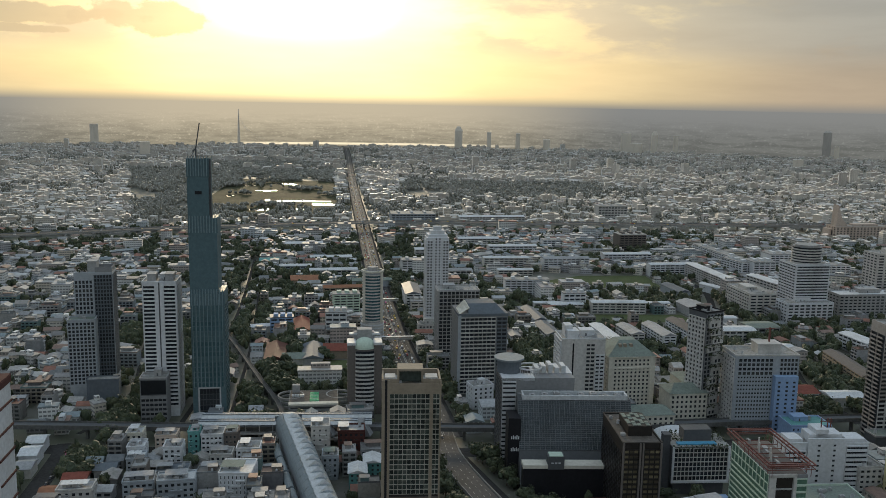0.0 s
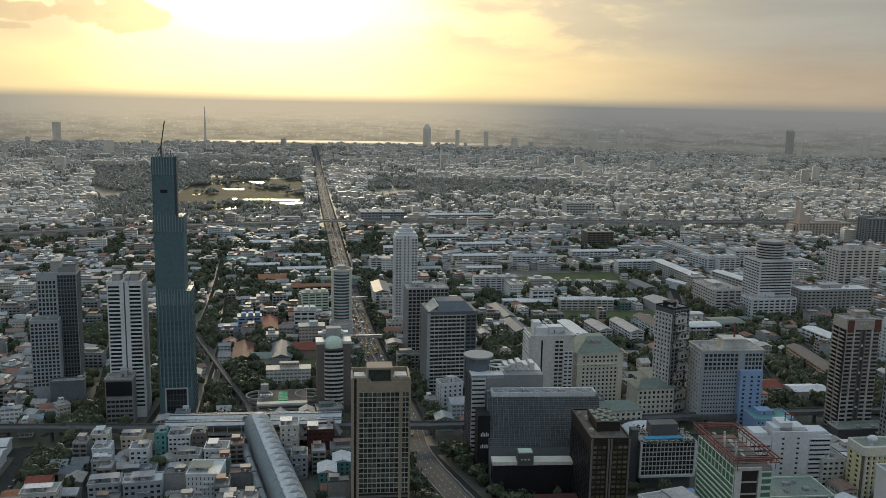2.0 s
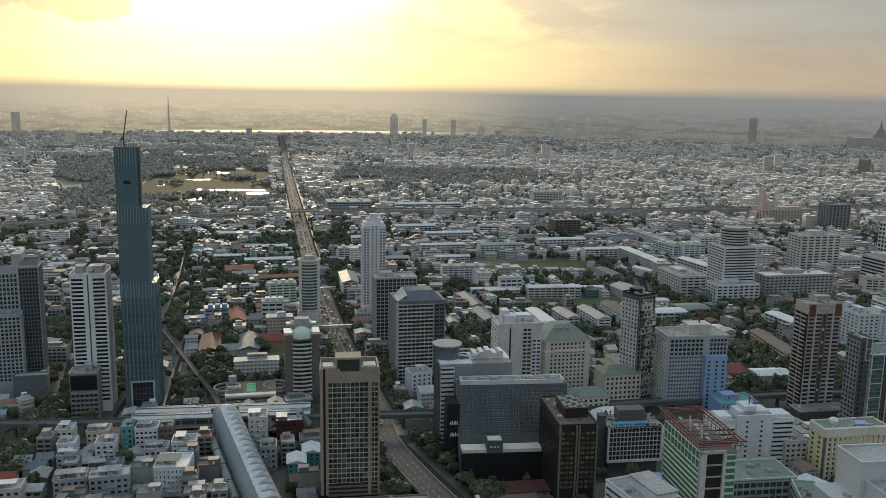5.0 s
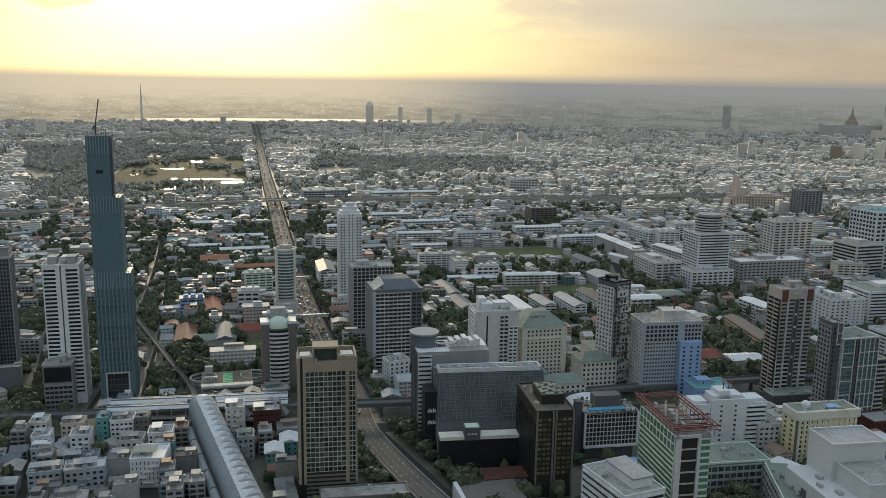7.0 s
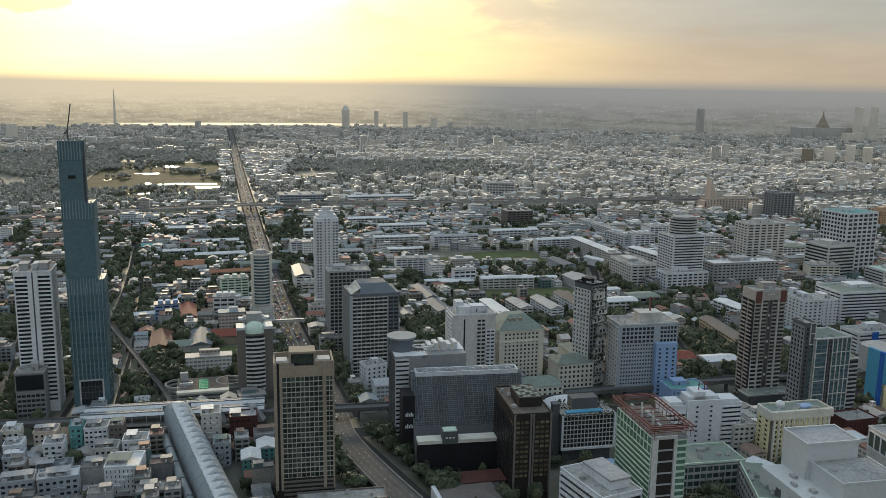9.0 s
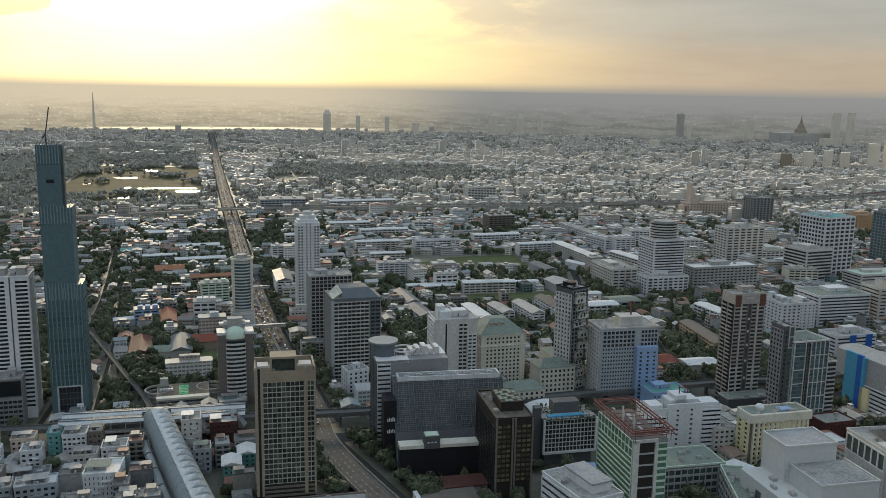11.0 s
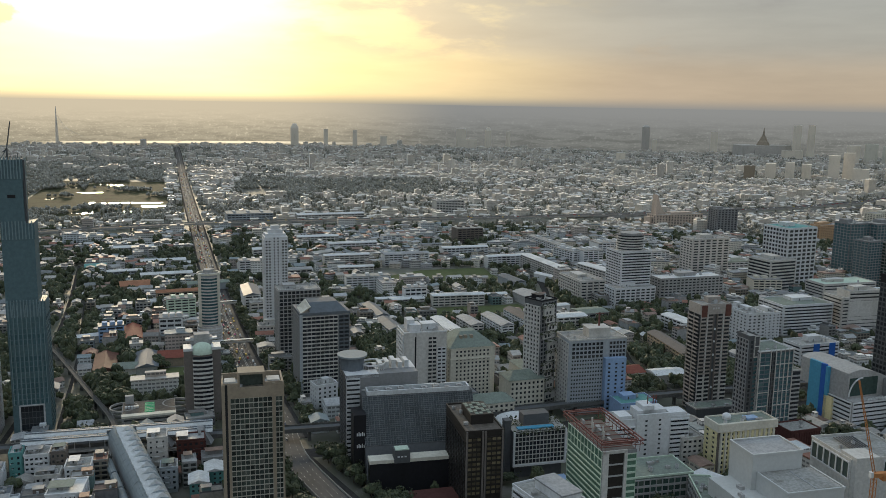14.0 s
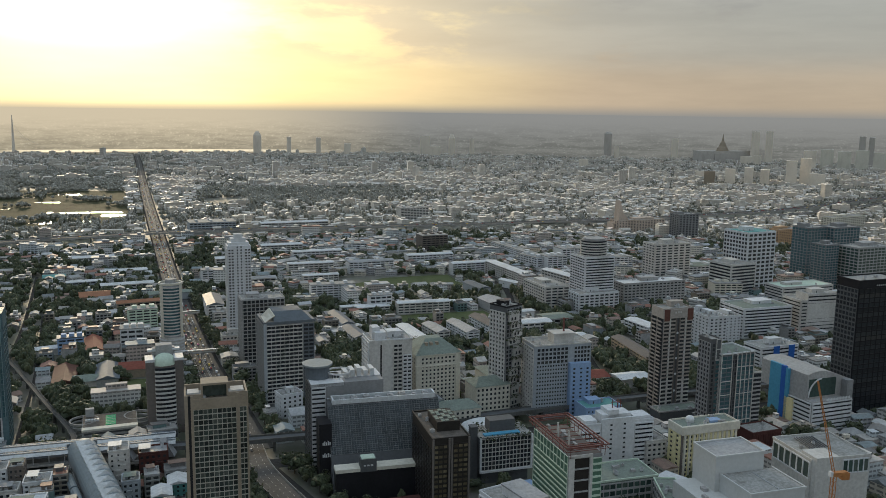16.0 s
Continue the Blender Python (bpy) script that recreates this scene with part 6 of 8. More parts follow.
simple_block("apartment_block", "slim pale apartment tower with balconies", 466, 795, 6, 14, 20, 36, "white", 11, 3, ww=0.5, wh=0.5, side=3)
simple_block("office_tower", "dark glass office tower in pale frame", 812, 1100, 12, 38, 30, 79, "midgrey", 18, 6, "blueglass", 0.85, 0.8, 0.4, core="darkgrey", side=5)
simple_block("office_tower", "dark grey glass office slab", 852, 1095, 12, 54, 30, 79, "midgrey", 18, 8, "blueglass", 0.8, 0.75, 0.4, core="darkgrey", side=5)
simple_block("office_tower", "green-tinted glass office tower with white flank", 812, 990, 12, 66, 34, 66, "grey", 15, 9, "greenglass", 0.85, 0.7, 0.4, side=5)
simple_block("office_tower", "dark grey narrow office tower", 775, 1010, 12, 26, 24, 68, "midgrey", 18, 5, "blueglass", 0.8, 0.7, 0.4, core="darkgrey", side=4)
simple_block("school_block", "pale block with green roof and ribbon windows", 673, 952, 6, 80, 34, 24, "offwhite", 6, 1, ww=0.98, wh=0.45, proud=0.8, slab="palegreen", side=1)
simple_block("apartment_tower", "dark apartment tower with white window grid", 826, 1512, 8, 46, 30, 50, "midgrey", 14, 6, ww=0.6, wh=0.6, core="darkgrey", side=4)
simple_block("office_block", "white terraced office block", 578, 1122, 8, 62, 30, 56, "offwhite", 14, 6, ww=0.7, wh=0.5, side=4)
simple_block("apartment_block", "orange-beige apartment slab with balconies", 985, 1420, 16, 64, 24, 30, "orangebeige", 9, 12, ww=0.7, wh=0.45, proud=1.0, side=4)
simple_block("apartment_block", "long cream apartment slab with gridded windows", 1175, 1520, 18, 110, 26, 38, "cream", 10, 16, ww=0.6, wh=0.5, side=4)
simple_block("civic_block", "beige civic building with rounded corners", 752, 1626, 8, 112, 34, 25, "pinkbeige", 7, 16, ww=0.5, wh=0.5, side=4)


def spire():
    ob = thing("civic_hall", "tall white triangular gable roof over a beige hall", "building", 770, 1640, 8)
    bm = bmesh.new()
    v = [bm.verts.new(p) for p in ((-14, 0, 20), (16, 0, 20), (16, 18, 20), (-14, 18, 20), (-11, 0, 66), (-11, 18, 66), (-2, 0, 40), (-2, 18, 40))]
    for f in ((0, 1, 6, 4), (3, 5, 7, 2), (0, 4, 5, 3), (1, 2, 7, 6), (6, 7, 5, 4), (0, 3, 2, 1)):
        bm.faces.new([v[i] for i in f])
    part("roof", bm, "pinkbeige", ob)
    bm = bmesh.new()
    box(bm, -26, 40, 0.5, 23.5, 0, 20)
    part("wall", bm, "pinkbeige", ob)
    for k in range(7):
        bm = bmesh.new()
        box(bm, -22 + k * 8.5, -17 + k * 8.5, 0.1, 0.5, 4, 17)
        part("window", bm, "glass", ob)


spire()


def near_right():
    ob = tower("office_block", "pale terrace building with skylights and a green glazed gallery", 324, 418, 1, 41, 37, 40, "offwhite")
    w, d, h = 41, 37, 40
    windows(ob, "L", w, d, 1, d - 1, 28, 39, 1, 6, "white", "greenglass", 0.85, 0.85, 0.6)
    windows(ob, "F", w, d, 22, w - 1, 30, 39, 1, 5, "white", "greenglass", 0.85, 0.85, 0.6)
    bm = bmesh.new()
    box(bm, 0.5, 16, -4, 10, 0, 43)
    part("stair_box", bm, "offwhite", ob)
    for k in range(8):
        bm = bmesh.new()
        beam(bm, (10 + k * 1.8, 15, h + 1.2), (11.5 + k * 1.8, 32, h + 1.2), 0.6)
        part("skylight_bar", bm, "darkgrey", ob)
    roof_top(ob, w, d, h, "offwhite", "roofslab", rng=R, clutter=5, hut=False)
    cr = thing("tower_crane", "orange lattice tower crane at a building site", "crane", 281, 345)
    bm = bmesh.new()
    for sx, sy in ((-0.9, -0.9), (0.9, -0.9), (0.9, 0.9), (-0.9, 0.9)):
        beam(bm, (sx, sy, 0), (sx, sy, 66), 0.28)
    for k in range(33):
        s = 1 if k % 2 else -1
        beam(bm, (-0.9 * s, -0.9, 2 * k), (0.9 * s, -0.9, 2 * k + 2), 0.16)
        beam(bm, (-0.9, 0.9 * s, 2 * k), (-0.9, -0.9 * s, 2 * k + 2), 0.16)
    part("mast", bm, "orange", cr)
    bm = bmesh.new()
    tip = Vector((-15, -2, 116))
    for s in (-0.7, 0.7):
        beam(bm, (s, 0, 67), tip + Vector((s * 0.4, 0, 0)), 0.3)
    for k in range(26):
        t = k / 26
        a, b = Vector((-0.7, 0, 67)).lerp(tip, t), Vector((0.7, 0, 67)).lerp(tip, t + 0.03)
        beam(bm, a, b, 0.16)
    part("jib", bm, "orange", cr)
    bm = bmesh.new()
    box(bm, -1.2, 7, -1.3, 1.3, 66, 68)
    box(bm, 4, 8, -1.5, 1.5, 64, 67.5)
    part("machine_deck", bm, "orange", cr)
    bm = bmesh.new()
    box(bm, -2.6, -1.2, -1.2, 0.8, 66, 68.6)
    part("cab", bm, "white", cr)
    low = tower("office_block", "white low block with ribbon windows and a rooftop shed", 132, 380, 18, 24, 38, 40, "white")
    windows(low, "L", 24, 38, 0.5, 37.5, 2, 39, 10, 1, "white", "glass", 0.98, 0.5, 0.8)
    windows(low, "F", 24, 38, 0.5, 23.5, 2, 39, 10, 1, "white", "glass", 0.98, 0.5, 0.8)
    roof_top(low, 24, 38, 40, "white", "roofslab", rng=R, clutter=3, hut=False)
    bm = bmesh.new()
    box(bm, 9, 21, 6, 30, 40, 45)
    part("roof_shed", bm, "white", low)
    bm = bmesh.new()
    prism(bm, [(8.4, 5.4), (21.6, 5.4), (21.6, 30.6), (8.4, 30.6)], 45, 45.9)
    part("shed_roof", bm, "greyroof", low)
    red = tower("house", "white walled hall under a dull red roof", 64, 436, 8, 32, 26, 9, "white")
    bm = bmesh.new()
    prism(bm, [(-1, -1), (33, -1), (33, 27), (-1, 27)], 9, 12.5, [(8, 12), (24, 12), (24, 14), (8, 14)])
    part("roof", bm, "brown", red)
    bm = bmesh.new()
    box(bm, -4, -1.5, -2, 28, 0, 10)
    part("garden_wall", bm, "white", red)
    g = tower("hall", "low maroon-roofed hall beside the black base", 76, 468, 5, 26, 14, 8, "grey")
    bm = bmesh.new()
    box(bm, -0.8, 26.8, -0.8, 14.8, 8, 8.8)
    part("roof", bm, "maroon", g)
    c = tower("podium_block", "long low green-grey podium with rooftop walkways", 205, 455, 4, 42, 26, 20, "mossroof")
    windows(c, "F", 42, 26, 0.5, 41.5, 1, 19, 4, 10, "grey", "greenglass", 0.85, 0.7, 0.6)
    roof_top(c, 42, 26, 20, "palegreen", "mossroof", rng=R, clutter=8, hut=False)
    c = tower("podium_block", "low green-grey arm of the podium with roof units", 231, 410, -14, 13, 46, 20, "mossroof")
    windows(c, "L", 13, 46, 0.5, 45.5, 1, 19, 4, 10, "grey", "greenglass", 0.85, 0.7, 0.6)
    roof_top(c, 13, 46, 20, "palegreen", "mossroof", rng=R, clutter=8, hut=False)
    b = simple_block("office_block", "white and royal-blue office with ribbon windows", 470, 690, 8, 44, 24, 26, "white", 7, 1, ww=0.97, wh=0.45, side=1)
    for u in (14, 32):
        bm = bmesh.new()
        box(bm, u, u + 7, -0.9, -0.5, 2, 27)
        part("blue_panel", bm, "deepblue", b)


near_right()


# ---- stations ----
def sky_station():
    ob = thing("railway_station", "elevated station with long pale striped twin roofs", "station", -170, 573, 4)
    L = 122
    bm = bmesh.new()
    box(bm, 0, L, 0, 21, 7.4, 8.6)
    part("platform", bm, "concrete", ob)
    for y0, y1 in ((-1, 8.2), (12.2, 21.5)):
        bm = bmesh.new()
        ym = (y0 + y1) / 2
        prof = [(y0, 15.2), (y0 + 1.2, 16.4), (ym, 17.4), (y1 - 1.2, 16.4), (y1, 15.2), (y1 - 1.4, 15.9), (ym, 16.8), (y0 + 1.4, 15.9)]
        a = [bm.verts.new((0, y, z)) for y, z in prof]
        b = [bm.verts.new((L, y, z)) for y, z in prof]
        for i in range(8):
            bm.faces.new((a[i], a[(i + 1) % 8], b[(i + 1) % 8], b[i]))
        bm.faces.new(a)
        bm.faces.new(b[::-1])
        part("roof", bm, "lightroof", ob)
        for k in range(2):
            bm = bmesh.new()
            box(bm, 0.2, L - 0.2, ym - 2.2 + k * 3.0, ym - 1.0 + k * 3.0, 17.22, 17.5)
            part("roof_band", bm, "slate", ob)
    for k in range(13):
        for y in (2.5, 18):
            bm = bmesh.new()
            box(bm, 4 + k * 9.5, 4.5 + k * 9.5, y, y + 0.5, 8.6, 16)
            part("post", bm, "steel", ob)
    for k in range(7):
        bm = bmesh.new()
        box(bm, 5 + k * 18, 7 + k * 18, 4, 17, 0, 7.4)
        part("pier", bm, "concrete", ob)
    bm = bmesh.new()
    box(bm, 12, L - 20, -6, -0.5, 5.5, 6.2)
    box(bm, 12, L - 20, -6, -5.7, 6.2, 7.3)
    part("walkway", bm, "concrete", ob)
    for x in (86, 112):
        bm = bmesh.new()
        prism(bm, [(x, -6), (x + 9, -6), (x + 11, 2), (x + 2, 2)], 8, 19, [(x, -6), (x + 4, -6), (x + 4, 2), (x, 2)])
        part("stair_roof", bm, "midgrey", ob)


sky_station()


def airport_station():
    axis0, axis1 = Vector((-108, 583, 0)), Vector((-62, 446, 0))
    dirv = axis1 - axis0
    ang = math.degrees(math.atan2(dirv.y, dirv.x))
    ob = thing("railway_station", "airport railway station under a silver ribbed tube roof", "station", axis0.x, axis0.y, ang)
    L = dirv.length + 60
    n, half = 14, 9.5
    bays = 22
    for k in range(bays):
        bm = bmesh.new()
        x0, x1 = L * k / bays, L * (k + 1) / bays - 0.25
        prof = [(-half * math.cos(math.pi * i / n), 13 + 9.5 * math.sin(math.pi * i / n) ** 0.8) for i in range(n + 1)]
        inner = [(y * 0.965, z - 0.35) for y, z in prof[::-1]]
        pp = prof + inner
        a = [bm.verts.new((x0, y, z)) for y, z in pp]
        b = [bm.verts.new((x1, y, z)) for y, z in pp]
        for i in range(len(pp)):
            bm.faces.new((a[i], a[(i + 1) % len(pp)], b[(i + 1) % len(pp)], b[i]))
        bm.faces.new(a)
        bm.faces.new(b[::-1])
        part("roof_sheet", bm, "silver", ob)
        if k > 0:
            bm = bmesh.new()
            p = [bm.verts.new(q) for q in ((x0, -5.0, 21.8), (x0, 7.0, 20.4), (x0 + 5.4, -4.6, 21.9), (x0 + 0.4, -5.2, 25.0), (x0 + 0.4, 3.0, 24.6))]
            for f in ((0, 3, 2), (0, 1, 4, 3), (3, 4, 2), (4, 1, 2), (0, 2, 1)):
                bm.faces.new([p[i] for i in f])
            part("roof_scoop", bm, "lightroof", ob)
    bm = bmesh.new()
    prism(bm, [(-0.5, -half), (0, -half), (0, half), (-0.5, half)], 8, 20)
    part("end_screen", bm, "slate", ob)
    bm = bmesh.new()
    box(bm, 0, L, -half + 0.3, half - 0.3, 8, 13)
    part("wall", bm, "midgrey", ob)
    bm = bmesh.new()
    box(bm, 0, L, -half, half, 6.6, 8)
    part("platform", bm, "concrete", ob)
    for k in range(9):
        for y in (-6.5, 6.5):
            bm = bmesh.new()
            box(bm, 5 + k * 24, 7 + k * 24, y - 1, y + 1, 0, 6.6)
            part("pier", bm, "concrete", ob)
    for k in range(6):
        bm = bmesh.new()
        x0 = 30 + k * 24
        prof = [(-13.2 + 2.6 * math.cos(math.pi * 2 * i / 12), 10 + 2.6 * math.sin(math.pi * 2 * i / 12)) for i in range(12)]
        a = [bm.verts.new((x0, y, z)) for y, z in prof]
        b = [bm.verts.new((x0 + 22, y, z)) for y, z in prof]
        for i in range(12):
            bm.faces.new((a[i], a[(i + 1) % 12], b[(i + 1) % 12], b[i]))
        bm.faces.new(a)
        bm.faces.new(b[::-1])
        part("escalator_tube", bm, "silver", ob)
        bm = bmesh.new()
        box(bm, x0 + 10, x0 + 11.4, -13.9, -12.5, 0, 7.6)
        part("tube_post", bm, "concrete", ob)
    KEEP_OUT.append((axis0.x - 9, axis0.y, ang, L, 26))
    KEEP_OUT.append((axis0.x - 14, axis0.y, ang, L, 14))


airport_station()


def car_park():
    ob = thing("car_park", "low round-ended car park with a green court on its roof", "building", -116, 626, 8)
    KEEP_OUT.append((-130, 620, 8, 70, 50))
    w, d = 38, 36
    for k in range(4):
        bm = bmesh.new()
        box(bm, 0, w, 0, d, k * 3.2, k * 3.2 + 1.3)
        part("deck", bm, "concrete", ob)
    bm = bmesh.new()
    box(bm, 1.5, w - 1.5, 1.5, d - 1.5, 0, 10)
    part("core", bm, "darkgrey", ob)
    bm = bmesh.new()
    box(bm, 0.4, w - 0.4, 6, d - 0.4, 10.9, 11.0)
    part("roof", bm, "darkroof", ob)
    bm = bmesh.new()
    box(bm, 0, w, -0.5, 5, 10.9, 12.4)
    part("canopy", bm, "cream", ob)
    bm = bmesh.new()
    box(bm, 16, 23, 9, 30, 11.0, 11.5)
    part("court", bm, "greenpaint", ob, "bright green court surface")
    for i in range(6):
        bm = bmesh.new()
        box(bm, 16.4, 22.6, 10 + i * 3.4, 10.3 + i * 3.4, 11.5, 11.7)
        part("court_line", bm, "palegreen", ob)
    for cx in (1, w + 1):
        for k in range(4):
            bm = bmesh.new()
            o, i2 = ring(cx, d - 10, 10.5, 10.5, 28), ring(cx, d - 10, 9.4, 9.4, 28)
            a = [[bm.verts.new((*p, z)) for p in q] for q, z in ((o, k * 3.2), (o, k * 3.2 + 1.5), (i2, k * 3.2 + 1.5), (i2, k * 3.2))]
            for s in range(4):
                for j in range(28):
                    bm.faces.new((a[s][j], a[s][(j + 1) % 28], a[(s + 1) % 4][(j + 1) % 28], a[(s + 1) % 4][j]))
            part("ramp_ring", bm, "concrete", ob)
    for i in range(5):
        bm = bmesh.new()
        box(bm, 2 + i * 2, 3.6 + i * 2, 20, 22, 11, 12.6)
        part("air_unit", bm, "lightroof", ob)
    bm = bmesh.new()
    box(bm, 2, 8, d - 5, d - 1, 11, 17)
    part("stair_head", bm, "grey", ob)


car_park()


# ---- middle distance: schools, offices and halls, each by centre, length, heading, width, height ----
def hall(name, label, cx, cy, ln, ang, wd, h, wall, roof, gable=1.8, floors=0, bays=10):
    a = radians(ang)
    x, y = cx - math.cos(a) * ln / 2 + math.sin(a) * wd / 2, cy - math.sin(a) * ln / 2 - math.cos(a) * wd / 2
    ob = tower(name, label, x, y, ang, ln, wd, h, wall)
    if floors:
        faces = ("F",) if abs(ang) < 45 else ("F", "R")
        for fc in faces:
            run = ln if fc in "FB" else wd
            windows(ob, fc, ln, wd, 0.4, run - 0.4, 1.0, h - 0.3, floors, bays if fc in "FB" else 2, wall, "glass", 0.82, 0.5, 0.8)
    bm = bmesh.new()
    if gable > 0:
        v = [bm.verts.new(p) for p in ((-0.9, -1.2, h), (ln + 0.9, -1.2, h), (ln + 0.9, wd + 1.2, h), (-0.9, wd + 1.2, h), (-0.9, wd / 2, h + gable), (ln + 0.9, wd / 2, h + gable))]
        for f in ((0, 1, 5, 4), (2, 3, 4, 5), (1, 2, 5), (3, 0, 4), (3, 2, 1, 0)):
            bm.faces.new([v[i] for i in f])
    else:
        box(bm, -0.5, ln + 0.5, -0.6, wd + 0.6, h, h + 0.9)
    part("roof", bm, roof, ob)
    if gable <= 0:
        for k in range(3):
            bm = bmesh.new()
            u = ln * (0.15 + 0.3 * k)
            box(bm, u, u + 5, wd * 0.3, wd * 0.75, h + 0.9, h + 3.4)
            part("roof_hut", bm, wall, ob)
    return ob


W, G, LT = "white", "greyroof", "lightroof"
SLABS = [
    (169, 858, 60, -80, 13, 14, W, LT, 1.5, 4), (197, 868, 40, -78, 14, 14, "offwhite", G, 2.5, 4), (225, 861, 52, -79, 14, 16, W, G, 3, 5), (256, 879, 58, -80, 14, 16, W, "brown", 3, 5),
    (209, 996, 65, 3, 14, 14, "offwhite", LT, 1.5, 4), (261, 1017, 30, 8, 10, 9, W, LT, 1, 2), (147, 998, 42, 8, 12, 10, "offwhite", LT, 1.2, 3), (159, 1014, 28, 8, 12, 20, W, "roofslab", 0, 4),
    (304, 988, 66, -78, 26, 11, "grey", G, 3.5, 0), (320, 941, 22, 6, 12, 11, W, LT, 1, 0), (312, 883, 36, 6, 20, 13, "offwhite", LT, 1.5, 3), (306, 1102, 52, -78, 16, 10, "bluegrey", "slate", 2.5, 0), (360, 1121, 34, -61, 12, 10, W, LT, 2, 0),
    (109, 1091, 58, 5, 16, 20, W, "roofslab", 0, 6), (102, 1190, 50, 7, 14, 14, "offwhite", LT, 1.5, 4), (94, 1265, 68, 7, 16, 18, "offwhite", LT, 1.5, 5), (184, 1269, 70, 8, 16, 18, W, G, 2, 5), (140, 1008, 60, 6, 10, 9, "offwhite", LT, 1.5, 2),
    (103, 936, 60, -80, 14, 12, W, "slate", 3, 3), (111, 872, 48, -79, 15, 12, "offwhite", "slate", 3, 3), (-41, 1231, 40, 10, 18, 18, W, "roofslab", 0, 5), (-37, 1009, 60, -83, 18, 22, W, "slate", 3, 6), (-24, 975, 26, 8, 18, 16, "offwhite", "roofslab", 0, 4),
    (-260, 1263, 28, 14, 26, 8, "offwhite", "teal", 2.5, 0), (-210, 1200, 44, 12, 14, 12, "bluegrey", LT, 1.5, 3), (-171, 1288, 62, 12, 18, 10, "offwhite", LT, 2, 2), (-154, 1186, 66, 12, 16, 10, "offwhite", LT, 2, 2), (-186, 1131, 36, 12, 34, 8, "tan", "orangeroof", 3.5, 0),
    (-124, 1053, 50, 12, 16, 14, "tan", "orangeroof", 2, 3), (-110, 959, 30, 12, 16, 26, "palegreen", "roofslab", 0, 8), (-111, 878, 22, 5, 18, 25, W, "roofslab", 0, 5), (-148, 880, 50, -80, 15, 9, "offwhite", "redroof", 4, 0), (-100, 800, 26, 4, 24, 8, "tan", "redroof", 4, 0),
    (-157, 786, 54, -82, 18, 7, "brown", "redbrown", 3.5, 0), (-122, 789, 50, -82, 18, 7, "grey", "slate", 3.5, 0), (-170, 885, 24, 12, 14, 16, "blue", "slate", 0, 4), (-192, 880, 22, 20, 12, 7, "offwhite", LT, 2, 0), (-138, 775, 20, 6, 20, 6, "offwhite", "mossroof", 3, 0), (-95, 1125, 52, 12, 20, 9, "bluegrey", "mossroof", 2, 0),
    (373, 1172, 120, -80, 16, 20, "offwhite", LT, 1.5, 6), (464, 1235, 34, 8, 30, 25, W, "roofslab", 0, 7), (437, 1254, 50, -72, 18, 22, W, "roofslab", 0, 6), (375, 758, 80, -90, 14, 14, "tan", "brown", 2.5, 4), (424, 843, 42, -78, 16, 16, W, LT, 1.5, 4),
    (305, 696, 20, 8, 22, 9, W, "redroof", 3.5, 2), (336, 686, 30, 6, 18, 9, "offwhite", LT, 2, 0), (367, 1877, 66, 10, 30, 30, "offwhite", "roofslab", 0, 8), (99, 1780, 140, 10, 26, 14, "offwhite", LT, 2, 3), (-65, 1760, 90, 9, 50, 20, "bluegrey", "roofslab", 0, 4),
    (113, 1390, 80, 9, 18, 16, W, LT, 1.5, 4), (288, 1331, 78, 9, 18, 16, W, LT, 1.5, 4), (322, 1463, 48, 10, 30, 28, "brown", "roofslab", 0, 7), (680, 1152, 100, 6, 30, 20, W, "mossroof", 0, 5), (625, 1010, 38, -10, 24, 22, "cream", "roofslab", 0, 6), (439, 1100, 110, -74, 16, 20, "offwhite", LT, 1.5, 5), (442, 1355, 150, -80, 16, 18, W, "roofslab", 0, 5),
    (520, 1300, 50, 8, 30, 26, W, "roofslab", 0, 7), (560, 1230, 60, 8, 24, 22, W, "roofslab", 0, 6), (20, 1180, 40, 8, 18, 14, "offwhite", G, 2, 3), (-20, 1340, 50, 8, 18, 16, "offwhite", LT, 2, 4), (330, 1235, 60, 8, 16, 18, W, LT, 1.5, 5), (60, 1470, 70, 8, 20, 15, "offwhite", LT, 2, 4), (200, 1470, 60, 8, 20, 15, W, "roofslab", 0, 4), (-230, 1400, 60, 12, 20, 12, "offwhite", LT, 2, 3), (60, 905, 30, -80, 14, 12, "tan", "slate", 2.5, 3), (345, 905, 34, 10, 26, 12, "grey", "mossroof", 1.5, 2), (300, 760, 40, 8, 30, 12, "midgrey", "greyroof", 3, 0), (330, 820, 44, 30, 20, 9, W, LT, 2.5, 0)]
LOOK = {W: "white", "offwhite": "off-white", "grey": "grey", "tan": "tan", "bluegrey": "blue-grey", "palegreen": "pale green", "blue": "pale blue", "brown": "brown", "cream": "cream", "midgrey": "grey"}
TOPS = {"redbrown": "a dull red-brown roof", LT: "a pale sheet roof", G: "a grey sheet roof", "slate": "a slate roof", "brown": "a brown roof", "roofslab": "a flat stained roof", "teal": "a teal roof", "orangeroof": "an orange tile roof", "redroof": "a red tile roof", "mossroof": "a green-grey roof"}
for cx, cy, ln, an, wd, h, wl, rf, gb, fl in SLABS:
    hall("school_block" if fl else "hall", ("long %s storeyed block under %s" if fl else "low %s hall under %s") % (LOOK[wl], TOPS[rf]), cx, cy, ln, an, wd, h, wl, rf, gb, fl, max(3, int(ln / 7)))


# ---- where infill may stand ----
def near_line(x, y, pts, dist):
    p = Vector((x, y))
    for a, b in zip(pts, pts[1:]):
        a, b = Vector((a[0], a[1])), Vector((b[0], b[1]))
        d = b - a
        t = max(0.0, min(1.0, (p - a).dot(d) / max(1e-6, d.length_squared)))
        if (p - a - d * t).length < dist:
            return True
    return False


